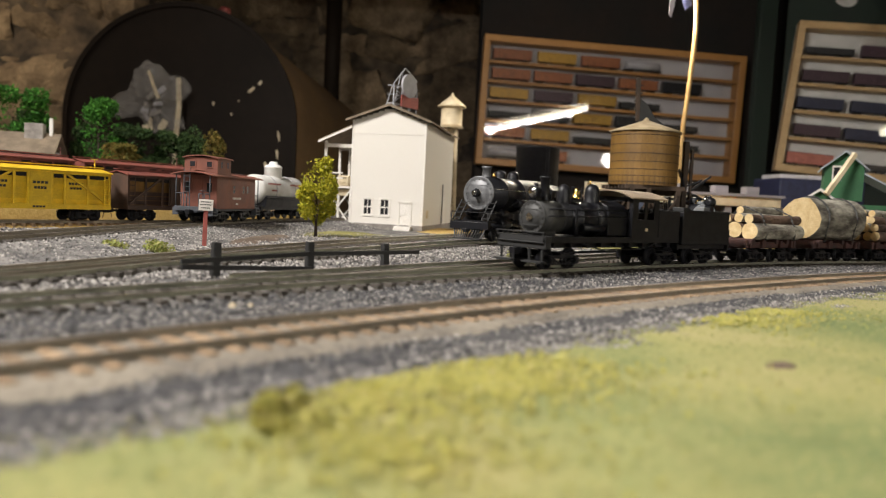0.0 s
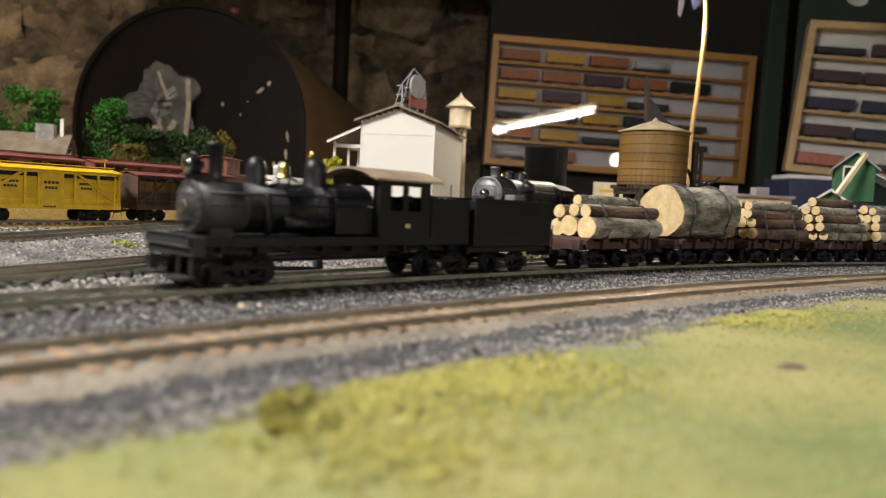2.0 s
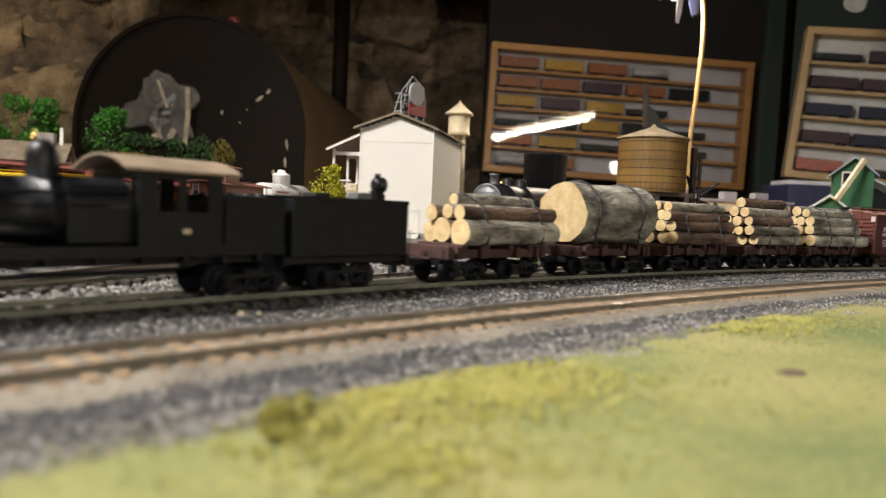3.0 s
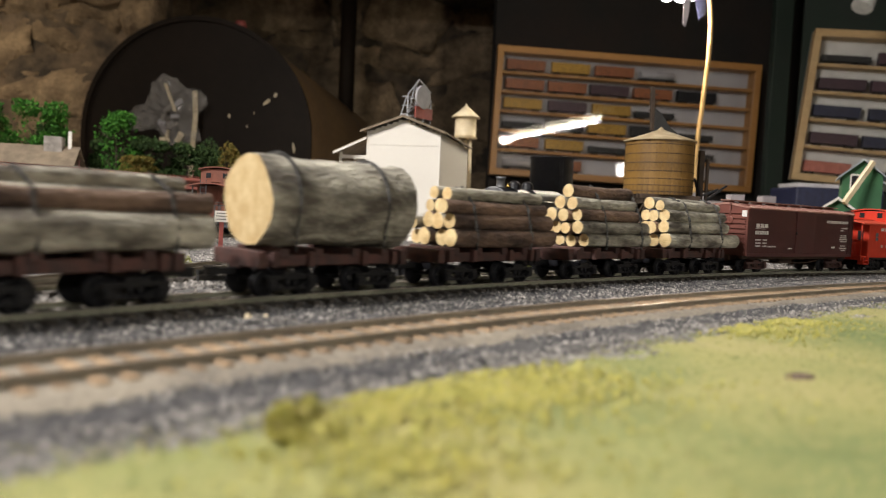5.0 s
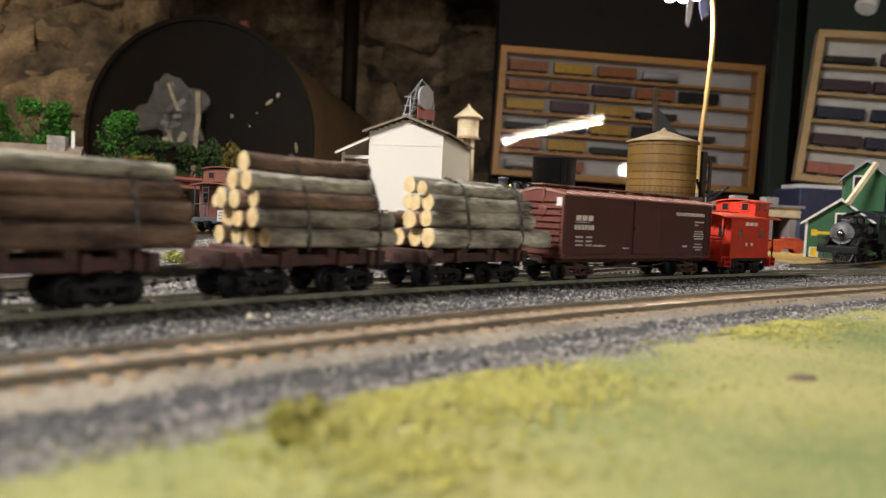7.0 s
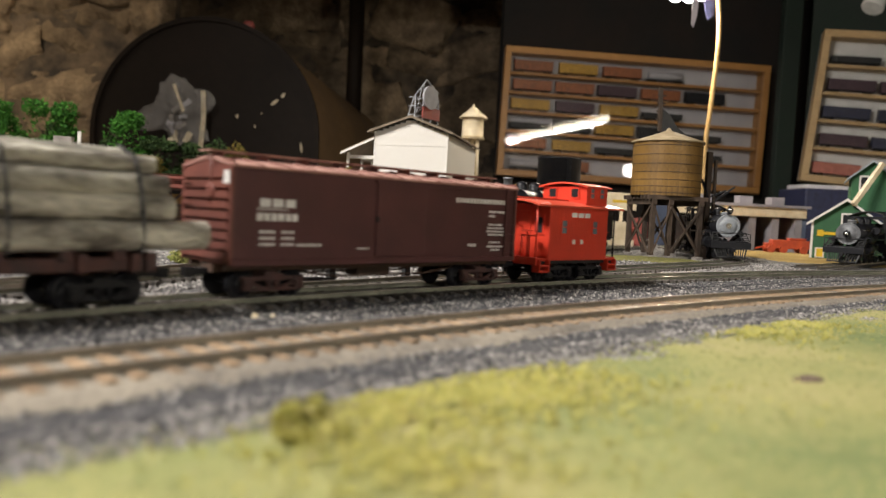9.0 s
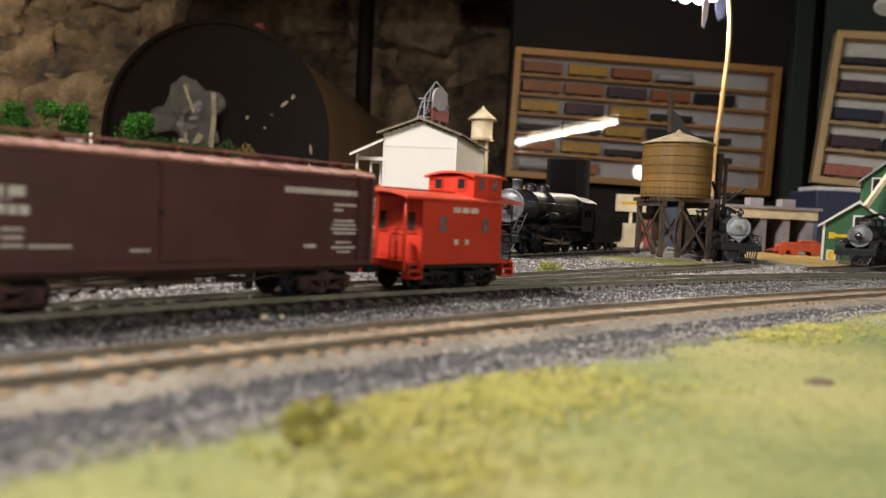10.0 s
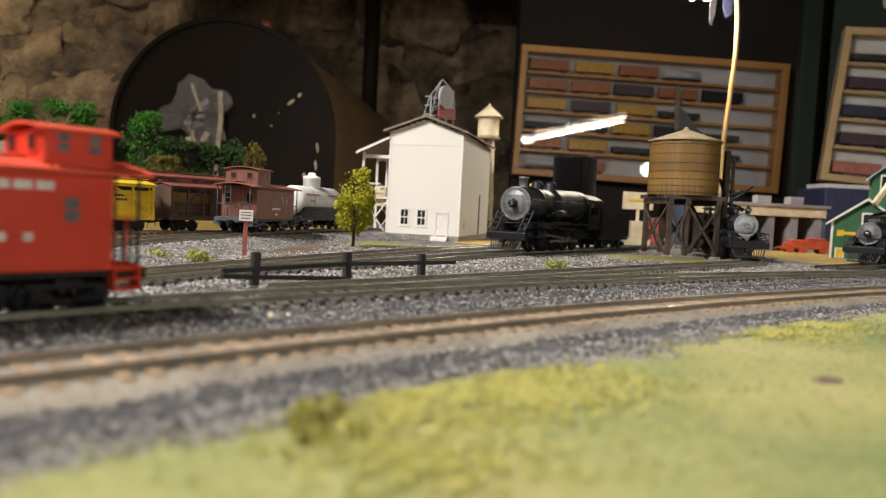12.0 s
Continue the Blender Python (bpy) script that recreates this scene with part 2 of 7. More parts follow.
BAGCLEAR = hazy("crinkled_clear_plastic", (0.72, 0.67, 0.62), 0.2)
PANE = clear("clear_acrylic_pane", (0.93, 0.93, 0.93), 0.012)
TUBE = glow("lit_tube", (1.0, 0.88, 0.66), 22.0)
BULB = glow("lit_bulb", (1.0, 0.94, 0.85), 40.0)
GRAVEL = speckled("grey_gravel", [(0.035, 0.034, 0.036), (0.11, 0.104, 0.10), (0.22, 0.207, 0.193), (0.40, 0.375, 0.345)], 1100, patch=60)
STONES = island("gravel_stones", [(0.06, 0.057, 0.06), (0.18, 0.168, 0.158), (0.32, 0.30, 0.278), (0.58, 0.54, 0.50)])
CINDER = island("black_cinders", [(0.018, 0.018, 0.021), (0.04, 0.04, 0.045), (0.085, 0.082, 0.085), (0.17, 0.16, 0.15)], 0.6, 0.5)
TURF = speckled("yellow_green_turf", [(0.12, 0.172, 0.068), (0.24, 0.26, 0.10), (0.355, 0.333, 0.13), (0.41, 0.35, 0.18)], 1300, patch=16, cell=0.3, broad=0.72)
FOAM = island("turf_flock", [(0.10, 0.145, 0.048), (0.23, 0.25, 0.09), (0.34, 0.325, 0.125), (0.45, 0.39, 0.21)])
FOAMYELLOW = island("yellow_flock", [(0.28, 0.29, 0.09), (0.38, 0.36, 0.095), (0.47, 0.42, 0.10), (0.45, 0.405, 0.18)])
SHRUB = island("pale_green_flock", [(0.18, 0.22, 0.04), (0.32, 0.34, 0.08), (0.45, 0.42, 0.16), (0.16, 0.22, 0.05)])
LEAF = island("green_leaf_flock", [(0.016, 0.07, 0.008), (0.04, 0.16, 0.016), (0.08, 0.25, 0.028), (0.028, 0.11, 0.013)])
LEAFDARK = island("dull_green_flock", [(0.012, 0.03, 0.008), (0.03, 0.065, 0.016), (0.05, 0.085, 0.02), (0.02, 0.04, 0.012)])
LEAFGOLD = island("golden_green_flock", [(0.20, 0.22, 0.015), (0.38, 0.36, 0.02), (0.52, 0.45, 0.03), (0.28, 0.30, 0.02)])
LEAFOLIVE = island("olive_autumn_flock", [(0.06, 0.06, 0.01), (0.14, 0.12, 0.02), (0.20, 0.13, 0.03), (0.09, 0.09, 0.015)])
BEDTAN = speckled("tan_ballast", [(0.11, 0.095, 0.08), (0.20, 0.175, 0.145), (0.28, 0.245, 0.195), (0.36, 0.315, 0.25)], 1000, patch=30)
# dark green deepened further, with the dimness beside the pine case in its colour
POSTGREEN = material("shaded_green_board", (0.007, 0.018, 0.011), 0.7, 0.0, (0.005, 0.012, 0.008), 8, 120, 0.1)
CINDERBED = speckled("black_cinder_bed", [(0.018, 0.018, 0.021), (0.04, 0.04, 0.044), (0.075, 0.072, 0.074), (0.13, 0.125, 0.12)], 1000, patch=30)
CABTAN = material("dusty_brown_cab_roof", (0.30, 0.225, 0.15), 0.75, 0.0, (0.17, 0.125, 0.085), 90, 900, 0.2)
SAND = speckled("yellow_sand", [(0.30, 0.19, 0.05), (0.46, 0.31, 0.10), (0.58, 0.42, 0.17)], 700, patch=12)
DIRT = speckled("brown_dirt", [(0.07, 0.05, 0.035), (0.13, 0.095, 0.07), (0.2, 0.15, 0.11)], 800, patch=14)
MOSS = speckled("olive_scatter", [(0.09, 0.09, 0.03), (0.20, 0.19, 0.06), (0.34, 0.29, 0.10)], 800, patch=20)

# ---- shapes, in millimetres ----


def bx(bm, x0, x1, y0, y1, z0, z1):
    v = [bm.verts.new((x, y, z)) for z in (z0, z1) for y in (y0, y1) for x in (x0, x1)]
    for q in ((0, 2, 3, 1), (4, 5, 7, 6), (0, 1, 5, 4), (2, 6, 7, 3), (0, 4, 6, 2), (1, 3, 7, 5)):
        bm.faces.new([v[i] for i in q])


def frame_of(d):
    d = Vector(d).normalized()
    u = d.orthogonal().normalized()
    return u, d.cross(u)


def cy(bm, p0, p1, r, seg=14, r1=None, caps=True):
    p0, p1 = Vector(p0), Vector(p1)
    r1 = r if r1 is None else r1
    u, w = frame_of(p1 - p0)
    rings = []
    for p, q in ((p0, r), (p1, r1)):
        rings.append([bm.verts.new(p + q * (math.cos(2 * math.pi * k / seg) * u + math.sin(2 * math.pi * k / seg) * w)) for k in range(seg)])
    for k in range(seg):
        f = bm.faces.new((rings[0][k], rings[0][(k + 1) % seg], rings[1][(k + 1) % seg], rings[1][k]))
        f.smooth = True
    if caps:
        bm.faces.new(rings[0][::-1]), bm.faces.new(rings[1])


def beam(bm, p0, p1, a, b):
    """A square timber between two points."""
    p0, p1 = Vector(p0), Vector(p1)
    d = (p1 - p0).normalized()
    s = Vector((0, 0, 1)) if abs(d.z) < 0.9 else Vector((0, 1, 0))
    u = d.cross(s).normalized()
    w = u.cross(d)
    v = [bm.verts.new(p + i * a / 2 * u + j * b / 2 * w) for p in (p0, p1) for i, j in ((-1, -1), (1, -1), (1, 1), (-1, 1))]
    for q in ((3, 2, 1, 0), (4, 5, 6, 7), (0, 1, 5, 4), (1, 2, 6, 5), (2, 3, 7, 6), (3, 0, 4, 7)):
        bm.faces.new([v[i] for i in q])


def lathe(bm, base, axis, profile, seg=18):
    """Turned shape: (radius, distance along axis)."""
    base, axis = Vector(base), Vector(axis).normalized()
    u, w = frame_of(axis)
    rings = [[bm.verts.new(base + h * axis + r * (math.cos(2 * math.pi * k / seg) * u + math.sin(2 * math.pi * k / seg) * w))
              for k in range(seg)] for r, h in profile]
    for a, b in zip(rings, rings[1:]):
        for k in range(seg):
            f = bm.faces.new((a[k], a[(k + 1) % seg], b[(k + 1) % seg], b[k]))
            f.smooth = True
    bm.faces.new(rings[0][::-1]), bm.faces.new(rings[-1])


def prism(bm, outline, a, b, axis="x"):
    """An outline drawn in the plane across the axis, drawn out from a to b."""
    def at(p, t):
        return {"x": (t, p[0], p[1]), "y": (p[0], t, p[1]), "z": (p[0], p[1], t)}[axis]
    va = [bm.verts.new(at(p, a)) for p in outline]
    vb = [bm.verts.new(at(p, b)) for p in outline]
    n = len(outline)
    for k in range(n):
        bm.faces.new((va[k], va[(k + 1) % n], vb[(k + 1) % n], vb[k]))
    bm.faces.new(va[::-1]), bm.faces.new(vb)


def ball(bm, c, r, seg=12, squash=1.0):
    lathe(bm, Vector(c) - Vector((0, 0, r * squash)), (0, 0, 1),
          [(max(0.02 * r, r * math.sin(math.pi * k / 8)), r * squash * (1 - math.cos(math.pi * k / 8))) for k in range(9)], seg)


def fresh():
    return bmesh.new()


def mesh_of(name, bm, mat, unit=MM):
    bmesh.ops.recalc_face_normals(bm, faces=bm.faces[:])
    bmesh.ops.scale(bm, vec=(unit,) * 3, verts=bm.verts[:])
    me = bpy.data.meshes.new(name)
    bm.to_mesh(me)
    bm.free()
    me.materials.append(mat)
    return me


def part(name, bm, mat, parent=None, label="", unit=MM, bevel=0.0):
    ob = new(name, mesh_of(name, bm, mat, unit))
    if bevel:
        mod = ob.modifiers.new("edge", "BEVEL")
        mod.width, mod.segments, mod.limit_method = bevel * unit, 2, "ANGLE"
    ob.parent = parent
    if label:
        ob["label"] = label
    return ob


def boxes(name, mat, parent, *dims, label="", bevel=0.0):
    bm = fresh()
    for d in dims:
        bx(bm, *d)
    return part(name, bm, mat, parent, label, bevel=bevel)


def thing(name, label, category, m, group=""):
    ob = tagged(new(name), label, category, group)
    ob.empty_display_size = 0.01
    ob.matrix_world = m
    return ob


def ready(name, me, parent, m=None):
    """One more part on a mesh that is already there."""
    ob = new(name, me)
    ob.parent = parent
    if m is not None:
        ob.matrix_basis = m
    return ob


# ---- the lines of track ----


def spline(points, step=0.002):
    """A smooth line through a few plan points, sampled evenly."""
    P = [Vector(p) for p in points]
    P = [2 * P[0] - P[1]] + P + [2 * P[-1] - P[-2]]
    out = []
    for k in range(1, len(P) - 2):
        a, b, c, d = P[k - 1:k + 3]
        for j in range(40):
            t = j / 40
            out.append(0.5 * ((2 * b) + (c - a) * t + (2 * a - 5 * b + 4 * c - d) * t * t + (3 * b - a - 3 * c + d) * t ** 3))
    out.append(P[-2])
    q = np.array([tuple(v) for v in out])
    s = np.concatenate([[0], np.cumsum(np.hypot(*np.diff(q, axis=0).T))])
    e = np.arange(0, s[-1], step)
    return np.stack([np.interp(e, s, q[:, 0]), np.interp(e, s, q[:, 1])], 1)


MAIN_X = np.linspace(-0.45, 1.15, 3201)
MAIN = np.stack([MAIN_X, np.polyval([0.00057, -0.08312, -0.49857, 0.92416, 0.30048], MAIN_X) - 0.7 * np.clip(-0.03 - MAIN_X, 0, None) ** 2], 1)
MAIN_S = np.concatenate([[0], np.cumsum(np.hypot(*np.diff(MAIN, axis=0).T))])
MAIN_S = MAIN_S - np.interp(0.0, MAIN[:, 0], MAIN_S)


def main_at(s):
    return np.array([np.interp(s, MAIN_S, MAIN[:, 0]), np.interp(s, MAIN_S, MAIN[:, 1])])


T_NODES = np.linspace(0, 12, 1201)
V_NODES = np.interp(T_NODES, [0, 6.5, 8, 9.25, 10.25, 11.25, 12], [0.0915, 0.0915, 0.0865, 0.0847, 0.0822, 0.082, 0.082])
GONE = np.concatenate([[0], np.cumsum((V_NODES[1:] + V_NODES[:-1]) / 2 * 0.01)])


def gone(t):
    """How far the train has come by then."""
    return float(np.interp(t, T_NODES, GONE))


def on_main(s, reach):
    """Pose of a vehicle whose trucks stand reach before and behind s."""
    a, b = main_at(s - reach), main_at(s + reach)
    c = (a + b) / 2
    return pose(c[0], c[1], 0.0, 0, 0, math.degrees(math.atan2(b[1] - a[1], b[0] - a[0])))


TRACKS = {
    "near": spline([(-0.24, -0.06), (-0.15, 0.045), (-0.077, 0.1245), (-0.0116, 0.1885), (0.0655, 0.2575), (0.165, 0.336), (0.30, 0.432), (0.5, 0.55), (0.8, 0.68), (1.15, 0.76)]),
    "main": MAIN[::3],
    "siding": spline([(-0.06, 0.268), (-0.030, 0.301), (0.028, 0.366), (0.13, 0.478), (0.25, 0.607), (0.285, 0.665), (0.31, 0.78), (0.32, 0.95)]),
    "yard": spline([(-0.24, 0.10), (-0.145, 0.235), (-0.11, 0.315), (-0.075, 0.372), (-0.0285, 0.443), (0.02, 0.538), (0.06, 0.605), (0.19, 0.80), (0.26, 0.9)]),
    "house": spline([(-0.15, 0.245), (-0.12, 0.325), (-0.085, 0.42), (-0.031, 0.547), (0.03, 0.665), (0.11, 0.82), (0.17, 0.93)]),
    "caboose": spline([(-0.33, 0.06), (-0.225, 0.24), (-0.195, 0.337), (-0.182, 0.45), (-0.166, 0.56), (-0.146, 0.66), (-0.11, 0.78), (-0.05, 0.92), (0.0, 1.02)]),
    "stock": spline([(-0.52, 0.24), (-0.40, 0.40), (-0.31, 0.53), (-0.25, 0.62), (-0.20, 0.69), (-0.13, 0.79), (-0.05, 0.90)]),
    "rear": spline([(-0.60, 0.30), (-0.47, 0.46), (-0.38, 0.59), (-0.31, 0.70), (-0.24, 0.80), (-0.15, 0.92)]),
    "east": spline([(0.33, 0.615), (0.375, 0.655), (0.409, 0.692), (0.49, 0.776), (0.56, 0.85)]),
}

# ---- the ground of the layout ----
RNG = np.random.default_rng(7)


def wobble(x, y, k, seed=0.0):
    return noise.noise(Vector((x * k, y * k, seed)))


def sheet(name, xs, ys, height, mat):
    X, Y = np.meshgrid(xs, ys)
    Z = np.vectorize(height)(X, Y)
    n, m = X.shape
    idx = np.arange(n * m).reshape(n, m)
    F = np.stack([idx[:-1, :-1], idx[:-1, 1:], idx[1:, 1:], idx[1:, :-1]], -1).reshape(-1, 4)
    me = bpy.data.meshes.new(name)
    me.from_pydata(np.stack([X, Y, Z], -1).reshape(-1, 3).tolist(), [], F.tolist())
    me.polygons.foreach_set("use_smooth", [True] * len(F))
    me.materials.append(mat)
    return new(name, me)


def ground_height(x, y):
    return -0.0042 + 0.0007 * wobble(x, y, 45) + 0.0004 * wobble(x, y, 160, 3.0)


xs = np.unique(np.concatenate([np.linspace(-1.3, -0.5, 24), np.linspace(-0.5, 0.6, 230), np.linspace(0.6, 1.5, 24)]))
ys = np.unique(np.concatenate([np.linspace(-0.35, 0.05, 14), np.linspace(0.05, 0.75, 190), np.linspace(0.75, 1.45, 40)]))
tagged(sheet("ground", xs, ys, ground_height, GRAVEL), "grey gravel scenery ground of the model railway", "ground", kind="structure")
bm = fresh()
bx(bm, -1300, 1500, -350, 1450, -60, -8)
tagged(part("layout_board", bm, TIMBER), "wooden board under the model landscape", "board", kind="structure")


def scatter(name, mat, points, size, label, category, lift=0.0, flat=0.7):
    """Loose grains, each a small eight-sided lump, joined."""
    n = len(points)
    base = np.array([(1, 0, 0), (-1, 0, 0), (0, 1, 0), (0, -1, 0), (0, 0, 1), (0, 0, -1)], float)
    faces = np.array([(0, 2, 4), (2, 1, 4), (1, 3, 4), (3, 0, 4), (2, 0, 5), (1, 2, 5), (3, 1, 5), (0, 3, 5)])
    r = size * RNG.uniform(0.5, 1.3, (n, 1, 3)) * np.array([1, 1, flat])
    a = RNG.uniform(0, 2 * math.pi, n)
    v = base[None] * r + RNG.normal(0, size * 0.18, (n, 6, 3))
    c, s = np.cos(a)[:, None], np.sin(a)[:, None]
    v = np.stack([v[:, :, 0] * c - v[:, :, 1] * s, v[:, :, 0] * s + v[:, :, 1] * c, v[:, :, 2]], -1)
    v = v + points[:, None, :] + np.array([0, 0, lift])
    F = (faces[None] + 6 * np.arange(n)[:, None, None]).reshape(-1, 3)
    me = bpy.data.meshes.new(name)
    me.from_pydata(v.reshape(-1, 3).tolist(), [], F.tolist())
    me.materials.append(mat)
    return tagged(new(name, me), label, category, kind="stuff")


def beside(line, lo, hi, x0, x1, n):
    """Random places lo to hi to the side of a line of track (towards the lawn is positive)."""
    t = np.gradient(line, axis=0)
    t /= np.hypot(t[:, 0], t[:, 1])[:, None]
    ok = np.where((line[:, 0] > x0) & (line[:, 0] < x1))[0]
    k = RNG.choice(ok, n)
    d = RNG.uniform(lo, hi, n)
    p = line[k] + np.stack([t[k, 1], -t[k, 0]], 1) * d[:, None] + RNG.normal(0, 0.001, (n, 2))
    return p


def with_height(p, f):
    return np.column_stack([p, [f(x, y) for x, y in p]])


# ---- rails and ties ----


def offset_line(line, d):
    t = np.gradient(line, axis=0)
    t /= np.hypot(t[:, 0], t[:, 1])[:, None]
    return line + np.stack([t[:, 1], -t[:, 0]], 1) * d


def rail(line, d, z, mat, parent):
    """A rail with foot, web and head, head top at z."""
    prof = [(-0.95, -1.75), (-0.95, -1.5), (-0.3, -1.38), (-0.28, -0.55), (-0.42, -0.48), (-0.42, -0.07), (-0.34, 0.0), (0.34, 0.0), (0.42, -0.07), (0.42, -0.48),
            (0.28, -0.55), (0.3, -1.38), (0.95, -1.5), (0.95, -1.75)]
    n = len(prof)
    rows = [offset_line(line, d + a * MM) for a, _ in prof]
    V = np.stack([np.column_stack([r, np.full(len(r), z + b * MM)]) for r, (_, b) in zip(rows, prof)], 1)
    m = len(line)
    F, M = [], []
    for k in range(m - 1):
        for j in range(n):
            q = (j + 1) % n
            F.append((k * n + j, k * n + q, (k + 1) * n + q, (k + 1) * n + j))
            M.append(1 if j in (5, 6, 7) else 0)
    me = bpy.data.meshes.new("rail")
    me.from_pydata(V.reshape(-1, 3).tolist(), [], F)
    me.materials.append(mat)
    me.materials.append(RAILTOP)
    me.polygons.foreach_set("material_index", M)
    ob = new("rail", me)
    ob.parent = parent
    return ob


def tie_mesh(mat):
    bm = fresh()
    bx(bm, -1.35, 1.35, -14.5, 14.5, -4.2, -1.72)
    bmesh.ops.bevel(bm, geom=bm.edges[:], offset=0.15, segments=1, affect="EDGES")
    for s in (-1, 1):
        for o in (-1.9, 1.9):
            bx(bm, -0.4, 0.4, s * 8.25 + o - 0.35, s * 8.25 + o + 0.35, -1.78, -1.35)
    return mesh_of("tie", bm, mat)


def track(line, label, railmat, tiemat, z=0.0, gap=0.0066, x0=-9, x1=9, single=True):
    ob = tagged(new("railway_track"), label, "railway track", "model railway tracks", "structure")
    line = line[(line[:, 0] > x0) & (line[:, 0] < x1)]
    rail(line, 0.00875, z, railmat, ob)
    rail(line, -0.00875, z, railmat, ob)
    s = np.concatenate([[0], np.cumsum(np.hypot(*np.diff(line, axis=0).T))])
    t = np.gradient(line, axis=0)
    me = tie_mesh(tiemat)
    spots = []
    for e in np.arange(gap / 2, s[-1], gap):
        x, y = np.interp(e, s, line[:, 0]), np.interp(e, s, line[:, 1])
        a = math.atan2(np.interp(e, s, t[:, 1]), np.interp(e, s, t[:, 0]))
        spots.append(pose(x + RNG.normal(0, 0.0002), y, z + RNG.normal(0, 0.0001), 0, 0, math.degrees(a) + RNG.normal(0, 1.2)))
    if single:
        for m in spots:
            ready("tie", me, ob, m)
    else:
        src = np.array([tuple(v.co) for v in me.vertices])
        polys = [tuple(p.vertices) for p in me.polygons]
        V, F = [], []
        for k, m in enumerate(spots):
            r = np.array(m)
            V.append(src @ r[:3, :3].T + r[:3, 3])
            F += [tuple(i + k * len(src) for i in p) for p in polys]
        mj = bpy.data.meshes.new("ties")
        mj.from_pydata(np.concatenate(V).tolist(), [], F)
        mj.materials.append(tiemat)
        tj = new("ties", mj)
        tj.parent = ob
        tj["kind"] = "stuff"
    return ob


track(TRACKS["near"], "railway track with rust-brown ties beside the lawn", RAILSIDE, TIE_RUST, 0.0, 0.0062, -0.16, 0.62)
track(TRACKS["main"], "main railway track with dull green rails and dark ties", RAILGREEN, TIE_DARK, 0.0, 0.0072, -0.26, 0.66)
track(TRACKS["siding"], "siding track with dark ties leaving the main track", RAILGREEN, TIE_DARK, -0.0003, 0.0072, single=False)
track(TRACKS["yard"], "yard track with bright rails in grey gravel", RAILGREEN, TIE_DARK, -0.0005, 0.0072, single=False)
track(TRACKS["house"], "yard track passing the white mill house", RAILSIDE, TIE_DARK, -0.0008, 0.0072, single=False)
track(TRACKS["caboose"], "yard track under the brown caboose", RAILSIDE, TIE_DARK, 0.0052, 0.0072, single=False)
track(TRACKS["stock"], "yard track with sandy ballast under the stock cars", RAILSIDE, TIE_RUST, 0.001, 0.0072, single=False)
track(TRACKS["rear"], "rear yard track under rusty freight cars", RAILSIDE, TIE_RUST, 0.0118, 0.0072, single=False)
track(TRACKS["east"], "short engine track beside the green mill", RAILSIDE, TIE_DARK, -0.0005, 0.0072, single=False)

# tan ballast packed between and beside the ties of the near track


def bed_height(d, lo, hi, z, drop, run):
    """Top of a ballast bed at the distance d from the track's middle: level, then falling off over run at either side."""
    return z - drop * (1 - max(0.0, min(1.0, (d - lo) / run[0], (hi - d) / run[1])))


def bed(line, lo, hi, z, mat, label, drop=0.0022, run=(0.006, 0.006)):
    n = 16
    d = np.linspace(lo, hi, n)
    rows = [offset_line(line, q) for q in d]
    V = []
    for k in range(len(line)):
        for j in range(n):
            x, y = rows[j][k]
            V.append((x, y, bed_height(d[j], lo, hi, z, drop, run) + 0.0003 * wobble(x, y, 400, 1.0) + 0.0003 * wobble(x, y, 120, 2.0)))
    F = [(k * n + j, k * n + j + 1, (k + 1) * n + j + 1, (k + 1) * n + j) for k in range(len(line) - 1) for j in range(n - 1)]
    me = bpy.data.meshes.new("ballast_bed")
    me.from_pydata(V, [], F)
    me.polygons.foreach_set("use_smooth", [True] * len(F))
    me.materials.append(mat)
    return tagged(new("ballast_bed", me), label, "ballast", kind="structure")


bed(TRACKS["near"], -0.019, 0.024, -0.00215, BEDTAN, "tan ballast bed of the near track")
bed(TRACKS["stock"], -0.017, 0.017, -0.0018, SAND, "sandy ballast bed of the stock car track")
RAISED = (-0.024, 0.066, 0.0024, 0.007, (0.008, 0.045))
bed(TRACKS["caboose"], RAISED[0], RAISED[1], RAISED[2], GRAVEL, "raised grey ballast bed of the caboose track", RAISED[3], RAISED[4])
bed(TRACKS["yard"], -0.015, 0.015, -0.0034, GRAVEL, "grey ballast bed of the yard track")
bed(TRACKS["house"], -0.015, 0.015, -0.0037, GRAVEL, "grey ballast bed of the mill house track")
bed(TRACKS["siding"], -0.015, 0.015, -0.0034, GRAVEL, "grey ballast bed of the siding")
bed(TRACKS["rear"], -0.026, 0.024, 0.0088, SAND, "raised sandy ballast bed of the rear yard track", 0.0135, (0.008, 0.008))
bed(TRACKS["main"][::2], -0.016, 0.016, -0.0027, GRAVEL, "grey ballast bed of the main track")

bed(TRACKS["main"][::2], 0.0145, 0.036, -0.0034, CINDERBED, "black cinder bank of the main track")
bed(TRACKS["near"], 0.036, 0.060, -0.0031, GRAVEL, "grey gritty verge between the cinders and the lawn")
bed(TRACKS["near"], 0.0205, 0.041, -0.0030, CINDERBED, "black cinder shoulder beside the lawn")

